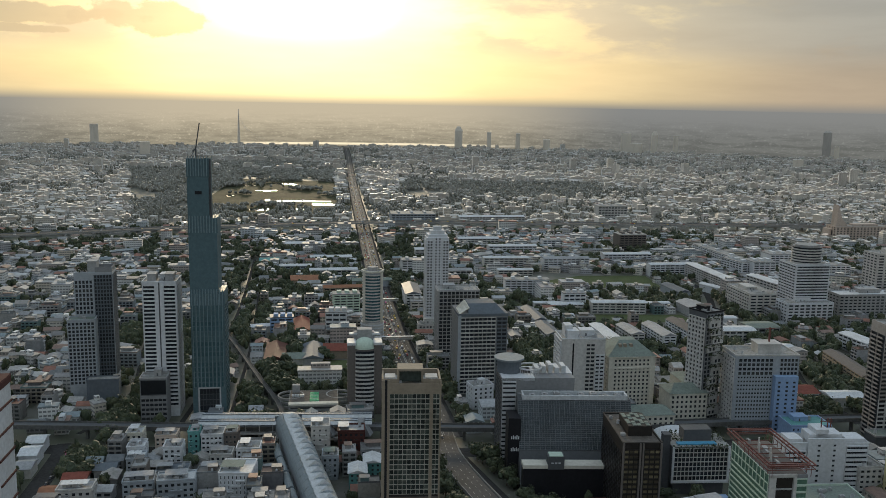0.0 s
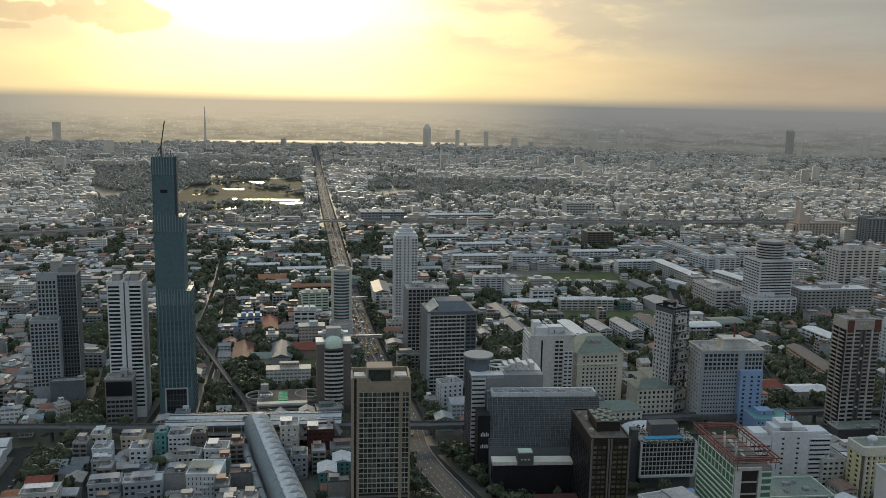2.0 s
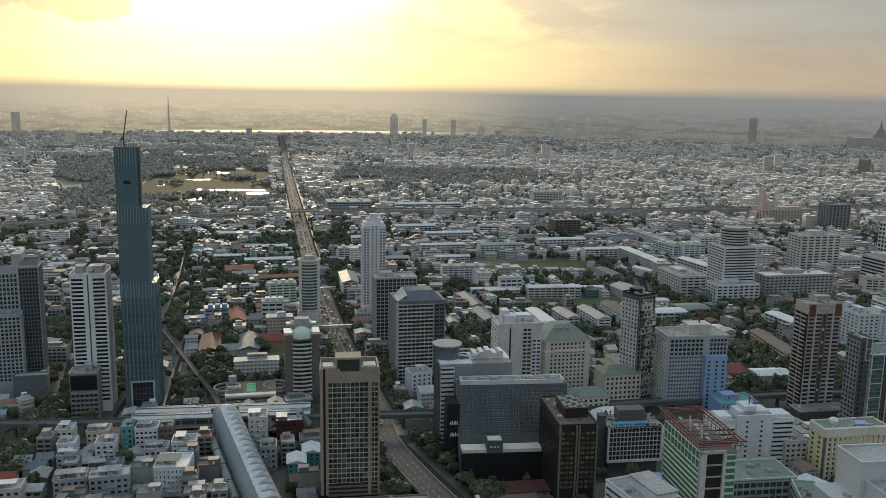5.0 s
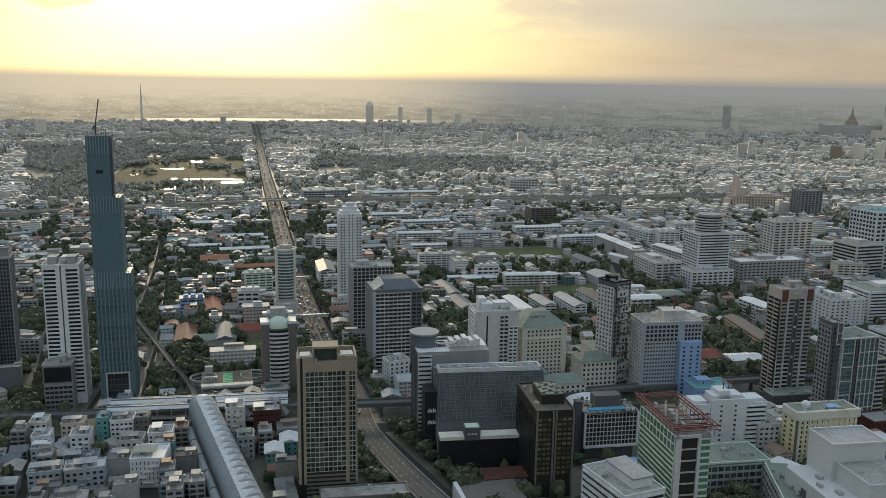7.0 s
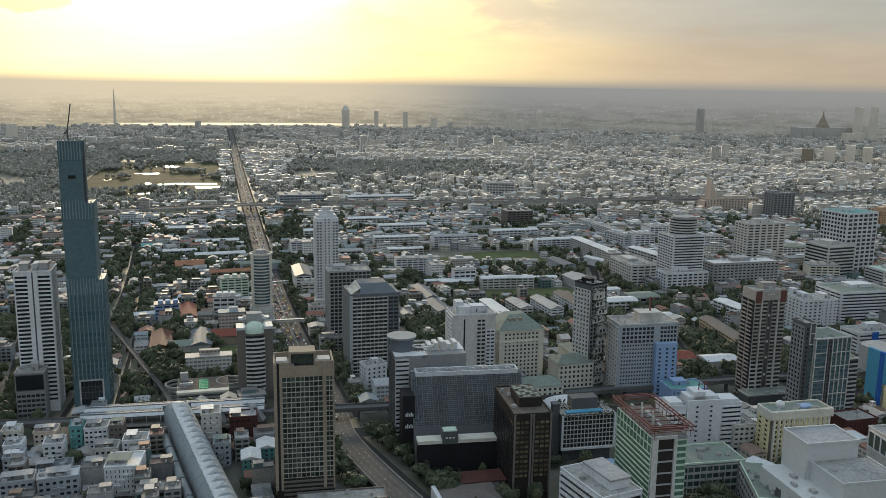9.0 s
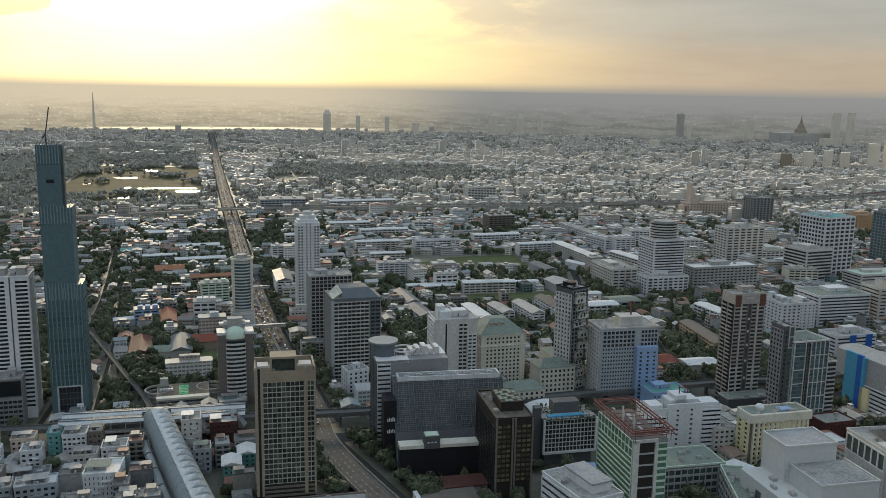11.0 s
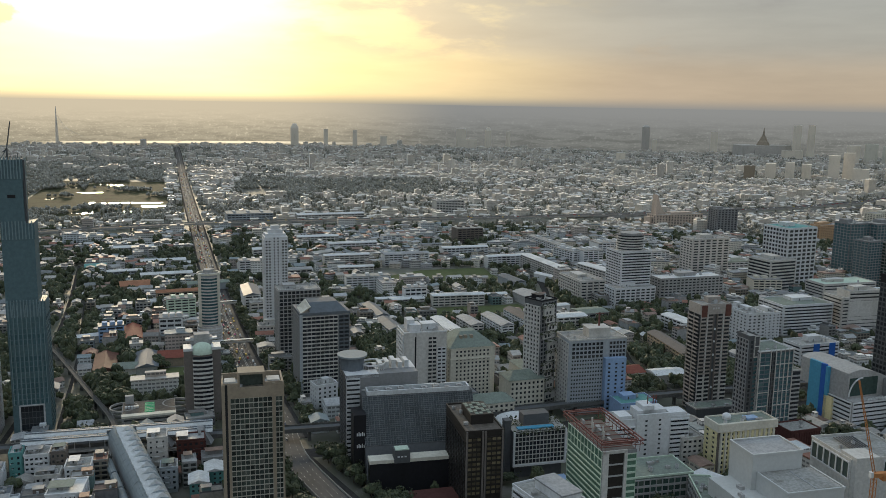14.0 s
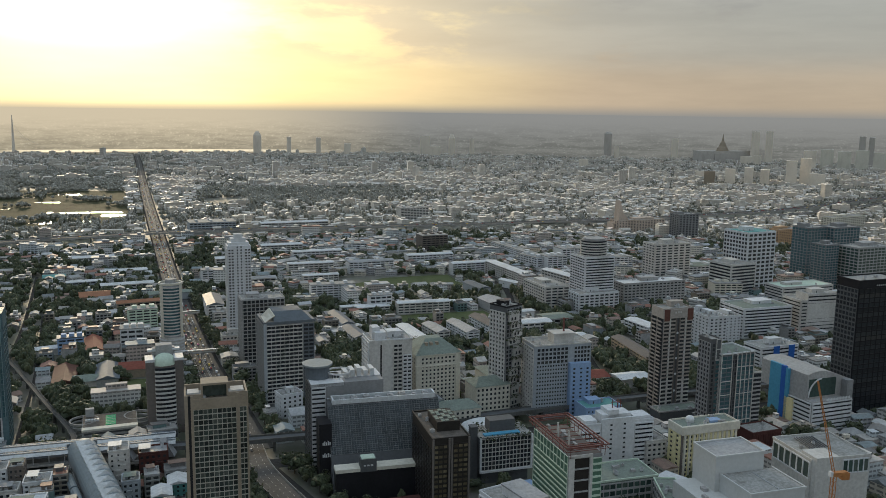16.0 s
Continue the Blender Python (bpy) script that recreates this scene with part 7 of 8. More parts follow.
CELL = {}
for q in KEEP_OUT:
    x, y, rot, w, d = q
    c, s = math.cos(radians(rot)), math.sin(radians(rot))
    corners = [(x + c * u - s * v, y + s * u + c * v) for u in (0, w) for v in (0, d)]
    for i in range(int((min(p[0] for p in corners) - 20) // 60), int((max(p[0] for p in corners) + 20) // 60) + 1):
        for j in range(int((min(p[1] for p in corners) - 20) // 60), int((max(p[1] for p in corners) + 20) // 60) + 1):
            CELL.setdefault((i, j), []).append(q)
LINES = [(flat(BOULEVARD, 0), 16), (EXPRESS, 36), (VIADUCT, 8), (FLYOVER, 12), (RAIL, 7)] + [(p, wd / 2 + 2) for p, wd in SIDE_ROADS]
LINEBOX = [(pts, wd, min(p[0] for p in pts) - wd - 60, max(p[0] for p in pts) + wd + 60, min(p[1] for p in pts) - wd - 60, max(p[1] for p in pts) + wd + 60) for pts, wd in LINES]


def in_park(x, y):
    left = -200 - (y - 1740) * 0.128 - 20
    if 1745 < y < 3050 and left - 420 - (y - 1740) * 0.25 < x < left:
        return True
    if 2240 < y < 2720 and -130 < x < 420 + (y - 2240) * 0.15:
        return True
    if 3150 < y < 3500 and -900 < x < -500:
        return True
    return False


GROVES = [(-165, -138, 640, 905), (-258, -228, 590, 780), (-285, -225, 520, 562), (-150, -76, 640, 730), (-150, -88, 700, 790), (-165, -76, 784, 815), (-222, -190, 640, 980), (75, 140, 700, 850), (290, 420, 640, 775), (195, 340, 1035, 1125), (110, 330, 1128, 1240), (330, 372, 870, 1110), (-330, -225, 770, 900), (-190, -60, 1290, 1420), (-300, -230, 490, 560), (480, 600, 870, 960), (60, 110, 610, 640), (60, 100, 430, 480), (400, 520, 700, 770)]


def in_grove(x, y):
    return any(a < x < b and c < y < d for a, b, c, d in GROVES)


def in_lawn(x, y):
    return (-134 < x < -78 and 724 < y < 784) or (165 < x < 294 and 942 < y < 994) or (120 < x < 300 and 1128 < y < 1230)


def in_pond(x, y):
    return any((x - q[0]) ** 2 / (q[2] * 1.6) ** 2 + (y - q[1]) ** 2 / (q[3] * 1.75) ** 2 < 1 for q in PONDS)


def free(x, y, r=4.0):
    for q in CELL.get((int(x // 60), int(y // 60)), ()):
        c, s = math.cos(radians(-q[2])), math.sin(radians(-q[2]))
        u, v = c * (x - q[0]) - s * (y - q[1]), s * (x - q[0]) + c * (y - q[1])
        if -r < u < q[3] + r and -r < v < q[4] + r:
            return False
    for pts, wd, a, b, c, d in LINEBOX:
        if a < x < b and c < y < d and near_line(x, y, pts, wd + r * 0.7):
            return False
    return True


# ---- small houses near by, each a thing ----

def house_kind(w, d, h, flat_roof, seed):
    """One house with its parts, to be copied."""
    rng = random.Random(seed)
    ob = thing("shophouse", "weathered town house with tinted walls", "house", 0, 0, group="town houses")
    bm = bmesh.new()
    box(bm, -w / 2, w / 2, -d / 2, d / 2, 0, h)
    fl = max(1, int(h / 3.2))
    for k in range(1, fl):
        box(bm, -w / 2 - 0.1, w / 2 + 0.1, -d / 2 - 0.9, -d / 2, k * 3.2 - 0.2, k * 3.2 + 0.7)
    part("wall", bm, "housewall", ob)
    bw = w / max(2, int(w / 4))
    bm = bmesh.new()
    for k in range(fl):
        for i in range(max(2, int(w / 4))):
            u = -w / 2 + (i + 0.5) * bw
            box(bm, u - bw * 0.33, u + bw * 0.33, -d / 2 - 0.08, -d / 2 + 0.1, k * 3.2 + 0.9, k * 3.2 + 2.6)
    tagged(part("window_glazing", bm, "glass", ob), kind="stuff")
    bm = bmesh.new()
    if flat_roof:
        box(bm, -w / 2, w / 2, -d / 2, d / 2, h, h + 0.2)
        part("roof", bm, "houseroof", ob)
        bm = bmesh.new()
        t = 0.25
        box(bm, -w / 2, w / 2, -d / 2, -d / 2 + t, h + 0.2, h + 1.1)
        box(bm, -w / 2, w / 2, d / 2 - t, d / 2, h + 0.2, h + 1.1)
        box(bm, -w / 2, -w / 2 + t, -d / 2 + t, d / 2 - t, h + 0.2, h + 1.1)
        box(bm, w / 2 - t, w / 2, -d / 2 + t, d / 2 - t, h + 0.2, h + 1.1)
        part("parapet", bm, "housewall", ob)
        bm = bmesh.new()
        box(bm, -w * 0.3, w * 0.15, 0, d * 0.4, h + 0.2, h + 2.8)
        room = part("roof_room", bm, "housewall", ob)
        bm = bmesh.new()
        prism(bm, [(-w * 0.38, -0.6), (w * 0.22, -0.6), (w * 0.22, d * 0.45), (-w * 0.38, d * 0.45)], h + 2.8, h + 3.1)
        part("awning", bm, "houseroof", room)
        if seed % 2:
            bm = bmesh.new()
            prism(bm, ring(w * 0.3, d * 0.2, 0.7, 0.7, 10), h + 0.2, h + 1.9)
            part("water_tank", bm, "steel", ob)
    else:
        e = 0.7
        g = rng.uniform(1.4, 2.6)
        v = [bm.verts.new(p) for p in ((-w / 2 - e, -d / 2 - e, h), (w / 2 + e, -d / 2 - e, h), (w / 2 + e, d / 2 + e, h), (-w / 2 - e, d / 2 + e, h), (-w / 2 - e, 0, h + g), (w / 2 + e, 0, h + g))]
        for f in ((0, 1, 5, 4), (2, 3, 4, 5), (1, 2, 5), (3, 0, 4), (3, 2, 1, 0)):
            bm.faces.new([v[i] for i in f])
        part("roof", bm, "houseroof", ob)
    return ob


KINDS = [(house_kind(w, d, h, fr, i), max(w, d)) for i, (w, d, h, fr) in enumerate(((12, 14, 10, 1), (16, 12, 13, 1), (10, 10, 7, 0), (20, 13, 13, 1), (14, 11, 6.5, 0), (9, 13, 16, 1)))]
rng = random.Random(21)
used = {}


def clash(x, y, r):
    i0, j0 = int(x // 20), int(y // 20)
    for i in range(i0 - 2, i0 + 3):
        for j in range(j0 - 2, j0 + 3):
            for (a, b, c) in used.get((i, j), ()):
                if (a - x) ** 2 + (b - y) ** 2 < (r + c) ** 2:
                    return True
    return False


def claim(x, y, r):
    used.setdefault((int(x // 20), int(y // 20)), []).append((x, y, r))


# teal twins and neighbours by the station
for x, y in ((-51, 503), (-43, 519)):
    t = tower("townhouse", "teal town house with a white sheet roof", x - 5, y, 6, 11, 14, 13, "teal")
    windows(t, "F", 11, 14, 0.5, 10.5, 1, 12.5, 4, 3, "teal", "glass", 0.4, 0.5, 0.3)
    bm = bmesh.new()
    v = [bm.verts.new(p) for p in ((-0.8, -1, 13), (11.8, -1, 13), (11.8, 15, 13), (-0.8, 15, 13), (5.5, -1, 15), (5.5, 15, 15))]
    for f in ((0, 1, 4), (3, 5, 2), (0, 4, 5, 3), (1, 2, 5, 4), (3, 2, 1, 0)):
        bm.faces.new([v[i] for i in f])
    part("roof", bm, "lightroof", t)
    claim(x, y + 7, 10)
def shop_block(x, y, rot, w, d, h, wall, tint, slab, bays, ww, wh, seed):
    """A town block with a terraced roof, sheet canopies, balconies and air units."""
    k = random.Random(seed)
    ob = simple_block("townhouse", "%s town block with a cluttered flat roof" % tint, x, y, rot, w, d, h, wall, max(3, int(h / 3.4)), bays, ww=ww, wh=wh, proud=0.5, slab=slab, side=3, clutter=4, hut=False)
    a, b = k.uniform(0.3, 0.85) * w, k.uniform(0.3, 0.6) * d
    u, v = k.uniform(0.05, 0.95 - a / w) * w, k.uniform(0.2, 0.38) * d
    bm = bmesh.new()
    box(bm, u, u + a * 0.8, v + b * 0.25, v + b, h + 0.1, h + 2.9)
    room = part("roof_room", bm, wall, ob)
    bm = bmesh.new()
    prism(bm, [(u - 0.9, v - 1.4), (u + a + 0.9, v - 1.4), (u + a + 0.9, v + b + 0.5), (u - 0.9, v + b + 0.5)], h + 2.9, h + 3.05)
    part("awning", bm, k.choice(("lightroof", "greyroof", "lightroof", "mossroof")), room)
    bm = bmesh.new()
    box(bm, u + a * 0.3, u + a * 0.3 + 1.0, v + b * 0.25 - 0.08, v + b * 0.25, h + 0.15, h + 2.2)
    part("door", bm, "darkgrey", room)
    for q in range(max(2, int(h / 3.4)) - 1):
        z = 3.2 + q * 3.4
        u = k.uniform(0.1, 0.6) * w
        bm = bmesh.new()
        box(bm, u, u + w * 0.3, -1.5, -0.5, z, z + 0.95)
        part("balcony", bm, wall, ob)
        bm = bmesh.new()
        u = k.uniform(0.05, 0.9) * w
        box(bm, u, u + 0.9, -1.0, -0.5, z + 0.3, z + 0.95)
        part("air_unit", bm, "offwhite", ob)
    claim(x + w / 2, y + d / 2, max(w, d) * 0.6)
    return ob


TOWN = [
    (-133, 487, 2, 19.5, 21, 18, "white", "white", "lightroof", 8, 0.24, 0.62), (-167.5, 478, 12, 22, 13, 16, "bluegrey", "pale blue-grey", "lightroof", 6, 0.55, 0.5), (-188, 478, 12, 18, 13, 15, "bluegrey", "pale blue-grey", "roofslab", 5, 0.6, 0.5),
    (-132, 527, 5, 15, 13, 17, "white", "white", "roofslab", 4, 0.4, 0.5), (-181, 531, 8, 12, 13, 15, "white", "white", "greyroof", 3, 0.5, 0.5), (-169, 546, 8, 7.5, 12, 20, "teal", "teal", "lightroof", 2, 0.4, 0.5),
    (-160.5, 547, 6, 14.5, 13, 18, "white", "white", "roofslab", 5, 0.6, 0.45), (-145, 548, 6, 8.5, 13, 19, "brown", "dark brown", "lightroof", 3, 0.5, 0.5), (-214, 554, 8, 11, 12, 15, "cream", "cream", "lightroof", 3, 0.5, 0.5),
    (-205.5, 533, 8, 11, 13, 14, "white", "white", "lightroof", 3, 0.5, 0.5), (-199, 514, 8, 11, 12, 14, "bluegrey", "grey-blue", "lightroof", 3, 0.5, 0.5), (-193, 551, 6, 14, 12, 15, "pinkbeige", "pinkish beige", "greyroof", 4, 0.5, 0.5),
    (-149, 526, 5, 14, 12, 13, "offwhite", "off-white", "roofslab", 4, 0.5, 0.5), (-151, 507, 8, 12, 10, 10, "grey", "grey", "greyroof", 3, 0.5, 0.5), (-178, 507, 10, 20, 13, 9, "midgrey", "dark grey", "slate", 5, 0.5, 0.5),
    (-86, 545, 6, 12, 15, 26, "offwhite", "tall white", "roofslab", 3, 0.3, 0.4), (-69, 553, 6, 18, 13, 20, "maroon", "maroon", "greyroof", 5, 0.5, 0.5), (-75, 520, 6, 10, 12, 16, "bluegrey", "grey", "roofslab", 3, 0.5, 0.5), (-224, 470, 9, 20, 13, 13, "offwhite", "weathered", "greyroof", 5, 0.5, 0.5)]
for i, q in enumerate(TOWN):
    shop_block(*q, 300 + i)
for x, y, w, d, h, wl, rf, lb in ((-225, 487, 30, 13, 6, "cream", "orangeroof", "low cream hall under an orange tile roof"), (-227, 505, 14, 11, 7, "offwhite", "redroof", "small hall under a bright red roof"), (-214, 520, 13, 12, 7, "grey", "slate", "low grey hall under a slate roof"),
                                 (-272, 540, 11, 16, 8, "white", "lightroof", "low white hall under a pale sheet roof"), (-277, 560, 11, 14, 8, "white", "lightroof", "low white hall under a pale sheet roof"), (-266, 520, 10, 14, 7, "offwhite", "greyroof", "low shed under a grey sheet roof")):
    hall("hall", lb, x, y, w, 9, d, h, wl, rf, 2.2, 0)
    claim(x, y, max(w, d) * 0.55)
count = 0
tries = 0
while count < 235 and tries < 26000:
    tries += 1
    near = count < 70 and tries < 6000
    y = rng.uniform(436, 562) if near else rng.uniform(560, 1000)
    x = rng.uniform(-236, -40) if near else rng.uniform(-0.62 * y - 10, 0.78 * y + 20)
    ob, s = rng.choice(KINDS)
    r = s * (0.44 if near else 0.52)
    if in_lawn(x, y) or not free(x, y, r * 0.8) or clash(x, y, r):
        continue
    green = noise.noise(Vector((x * 0.012, y * 0.012, 3.1)))
    if (green > 0.22 and y > 600) or in_grove(x, y):
        continue
    claim(x, y, r)
    copy_thing(ob, pose(x, y, 0, 0, 0, rng.choice((8, 8, 8, -82, 98, 12, 4))))
    count += 1
for ob, _ in KINDS:
    for o in (*ob.children_recursive, ob):
        bpy.data.objects.remove(o)


# ---- the rest of the city: far houses and blocks ----
def city(name, label, y0, y1, target, seed, big, wallm="citywall", roofm="cityroof"):
    rng = random.Random(seed)
    V, F, V2, F2 = [], [], [], []
    n = 0
    tries = 0
    while n < target and tries < target * 6:
        tries += 1
        rr = math.sqrt(rng.uniform(y0 * y0, y1 * y1))
        a = rng.uniform(-0.60, 0.80)
        x, y = rr * math.sin(a), rr * math.cos(a)
        if y < 440 or in_park(x, y) or in_lawn(x, y) or in_pond(x, y):
            continue
        green = noise.noise(Vector((x * 0.0042, y * 0.0042, 7.7))) + 0.5 * noise.noise(Vector((x * 0.013, y * 0.013, 1.7)))
        if (green > 0.08 - big * 0.1 and rng.random() < 0.82) or (in_grove(x, y) and rng.random() < 0.97):
            continue
        k = rng.random()
        w, d, h = rng.uniform(8, 17), rng.uniform(8, 15), rng.uniform(5, 12)
        if big > 0.5:
            w, d, h = w * 0.85, d * 0.85, rng.uniform(3.5, 7.5)
        if k > 0.84:
            w, d, h = rng.uniform(18, 44), rng.uniform(11, 18), rng.uniform(9, 19)
        if k > 0.962:
            w, d, h = rng.uniform(16, 36), rng.uniform(13, 20), rng.uniform(14, 24)
        if k > 0.9985 and big > 0:
            w, d, h = rng.uniform(18, 28), rng.uniform(16, 22), rng.uniform(30, 55)
        r = max(w, d) * 0.5
        if not free(x, y, r) or (rr < 2600 and clash(x, y, r * 0.92)):
            continue
        if rr < 2600:
            claim(x, y, r * 0.92)
        n += 1
        t = radians(rng.choice((8, 8, 8, 98, 98, 15, 0, 40, -20)))
        c, s = math.cos(t), math.sin(t)

        def q(u, v, z):
            return (x + c * u - s * v, y + s * u + c * v, z)
        b = len(V)
        for z in (0, h):
            V.extend((q(-w / 2, -d / 2, z), q(w / 2, -d / 2, z), q(w / 2, d / 2, z), q(-w / 2, d / 2, z)))
        F.extend(((b, b + 1, b + 5, b + 4), (b + 1, b + 2, b + 6, b + 5), (b + 2, b + 3, b + 7, b + 6), (b + 3, b, b + 4, b + 7)))
        b = len(V2)
        if h > 12 or rng.random() < 0.35:
            e = 0.4
            for z in (h - 0.1, h + 0.9):
                V2.extend((q(-w / 2 - e, -d / 2 - e, z), q(w / 2 + e, -d / 2 - e, z), q(w / 2 + e, d / 2 + e, z), q(-w / 2 - e, d / 2 + e, z)))
            F2.extend(((b, b + 1, b + 5, b + 4), (b + 1, b + 2, b + 6, b + 5), (b + 2, b + 3, b + 7, b + 6), (b + 3, b, b + 4, b + 7), (b + 4, b + 5, b + 6, b + 7)))
            b = len(V)
            a1, b1, hh = w * rng.uniform(0.12, 0.25), d * rng.uniform(0.15, 0.3), h + rng.uniform(3, 5)
            ox, oy = rng.uniform(-0.2, 0.2) * w, rng.uniform(-0.15, 0.2) * d
            for z in (h, hh):
                V.extend((q(ox - a1, oy - b1, z), q(ox + a1, oy - b1, z), q(ox + a1, oy + b1, z), q(ox - a1, oy + b1, z)))
            F.extend(((b, b + 1, b + 5, b + 4), (b + 1, b + 2, b + 6, b + 5), (b + 2, b + 3, b + 7, b + 6), (b + 3, b, b + 4, b + 7), (b + 4, b + 5, b + 6, b + 7)))
        else:
            e, g = 0.8, rng.uniform(1.2, 3.0)
            V2.extend((q(-w / 2 - e, -d / 2 - e, h - 0.1), q(w / 2 + e, -d / 2 - e, h - 0.1), q(w / 2 + e, d / 2 + e, h - 0.1), q(-w / 2 - e, d / 2 + e, h - 0.1), q(-w / 2 - e, 0, h + g), q(w / 2 + e, 0, h + g)))
            F2.extend(((b, b + 1, b + 5, b + 4), (b + 2, b + 3, b + 4, b + 5), (b + 1, b + 2, b + 5), (b + 3, b, b + 4)))
    for nm, vs, fs, mt, lb in ((name, V, F, wallm, label), (name + "_roofs", V2, F2, roofm, "mixed sheet, slab and tile " + "roofs of the " + label)):
        me = bpy.data.meshes.new(nm)
        me.from_pydata(vs, [], fs)
        me.materials.append(M[mt])
        tagged(new(nm, me), lb, "buildings", kind="stuff")


city("city_blocks", "dense low houses and blocks of the inner city", 560, 1700, 2900, 31, 0.0)
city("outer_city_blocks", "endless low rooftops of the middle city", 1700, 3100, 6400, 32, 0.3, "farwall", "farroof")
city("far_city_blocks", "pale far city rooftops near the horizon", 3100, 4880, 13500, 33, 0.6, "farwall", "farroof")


# ---- far landmarks ----
def far_tower(x, y, w, d, h, mat, label, crown=0.0, name="far_tower"):
    ob = thing(name, label, "building", x, y, math.degrees(-math.atan2(x, y)))
    bm = bmesh.new()
    box(bm, -w / 2, w / 2, 0, d, 0, h)
    part("wall", bm, mat, ob)
    if crown:
        bm = bmesh.new()
        prism(bm, [(-w / 2, 0), (w / 2, 0), (w / 2, d), (-w / 2, d)], h, h + crown, [(-w * 0.2, d * 0.2), (w * 0.2, d * 0.2), (w * 0.2, d * 0.8), (-w * 0.2, d * 0.8)])
        part("crown", bm, mat, ob)
    for k in range(3):
        bm = bmesh.new()
        u = -w / 2 + w * (k + 0.5) / 3
        box(bm, u - w * 0.1, u + w * 0.1, -0.5, 0, 6, h - 6)
        part("window_strip", bm, mat, ob)


FAR = [(1962, 4436, 46, 40, 188, "farstone_grey", 10), (75, 4830, 48, 40, 140, "farstone", 22), (245, 4820, 26, 26, 132, "farstone", 0), (405, 4800, 28, 26, 128, "farstone", 0), (560, 4760, 40, 30, 88, "farstone", 0),
       (-1828, 4492, 46, 30, 150, "farstone", 0), (-1290, 3700, 46, 30, 84, "farstone", 0), (985, 4700, 60, 30, 150, "farstone", 0), (1130, 4660, 38, 30, 140, "farstone", 20), (1240, 4640, 28, 24, 138, "farstone", 0), (1020, 4600, 70, 30, 80, "farstone", 0),
       (3051, 3771, 34, 30, 205, "farstone_grey", 0), (3085, 3745, 30, 30, 200, "farstone_grey", 0), (2640, 4073, 46, 40, 225, "farstone", 0), (2700, 4040, 40, 40, 228, "farstone", 0), (2290, 4290, 40, 30, 165, "farstone", 0), (1990, 4380, 26, 20, 100, "farstone", 0),
       (2480, 3900, 60, 24, 60, "farstone", 0), (2520, 3860, 40, 24, 66, "farstone", 0), (1500, 3650, 46, 24, 56, "farstone", 0), (1740, 3040, 36, 20, 40, "farstone", 0)]
for x, y, w, d, h, mt, cr in FAR:
    far_tower(x, y, w * 0.9, d, h * 0.74, mt, "%s high-rise standing far off in the haze" % ("dark" if mt == "farstone_grey" else "pale" if mt == "farstone" else "farstone"), cr)
for i in range(7):
    far_tower(2600 + i * 58, 3560 - i * 46, 56, 24, 88 + (i % 2) * 8, "cream" if 0 < i < 5 else "farstone", "long cream apartment slab standing far off", 0, "far_slab")
for x, y, w, h, mt in ((1660, 2700, 34, 60, "farstone"), (1720, 2680, 30, 66, "farstone"), (1860, 2640, 36, 92, "farstone"), (1930, 2660, 36, 100, "farstone"), (1905, 2560, 50, 52, "farstone"), (1580, 2700, 36, 52, "tan"), (1790, 2690, 30, 58, "farstone")):
    far_tower(x, y, w, 22, h, mt, "pale apartment high-rise beyond the expressway", 0, "far_tower")
ped = thing("chedi", "tan spire over a broad dark hall far off", "monument", 2499, 4157)
bm = bmesh.new()
prof = [(34, 60), (26, 78), (20, 84), (14, 100), (7, 112), (4, 124), (1, 150)]
for (r0, z0), (r1, z1) in zip(prof, prof[1:]):
    prism(bm, ring(0, 0, r0, r0, 16), z0, z1, ring(0, 0, r1, r1, 16))
part("spire", bm, "tan", ped)
bm = bmesh.new()
box(bm, -140, 140, -40, 60, 0, 60)
box(bm, -70, 70, -48, -40, 0, 48)
part("hall", bm, "farstone_grey", ped)
pyl = thing("bridge_pylon", "slender bridge pylon far off beyond the river", "bridge", -1128, 4717)
bm = bmesh.new()
prism(bm, ring(0, 0, 9, 6, 12), 0, 110, ring(0, 0, 5, 4, 12))
prism(bm, ring(0, 0, 5, 4, 12), 110, 200, ring(0, 0, 1.5, 1.5, 12))
part("pylon", bm, "farstone", pyl)
for i in range(7):
    bm = bmesh.new()
    beam(bm, (0, 0, 180 - i * 12), (60 + i * 22, 0, 20), 0.35)
    part("stay", bm, "farstone", pyl)


# ---- trees ----
def crown_verts(rng, radius, height, base, leaves, size):
    """Leaf sprays gathered in clumps, with gaps between."""
    pts = []
    clumps = [(Vector((rng.gauss(0, 0.42), rng.gauss(0, 0.42), rng.uniform(-0.75, 0.9))), rng.uniform(0.28, 0.5)) for _ in range(max(4, leaves // 14))]
    for _ in range(leaves):
        c, s = rng.choice(clumps)
        n = Vector((rng.gauss(0, 1), rng.gauss(0, 1), rng.gauss(0, 1))).normalized()
        p = c + n * s
        p = Vector((p.x * radius, p.y * radius, base + height / 2 + p.z * height / 2))
        k = size * rng.uniform(0.7, 1.3)
        a = n.orthogonal().normalized()
        b = n.cross(a).normalized()
        a = (a + n * rng.uniform(-0.5, 0.5)) * k
        b = (b + n * rng.uniform(-0.5, 0.5)) * k
        pts.append((p - a, p - b * 0.8, p + a, p + b * 0.9))
    return pts


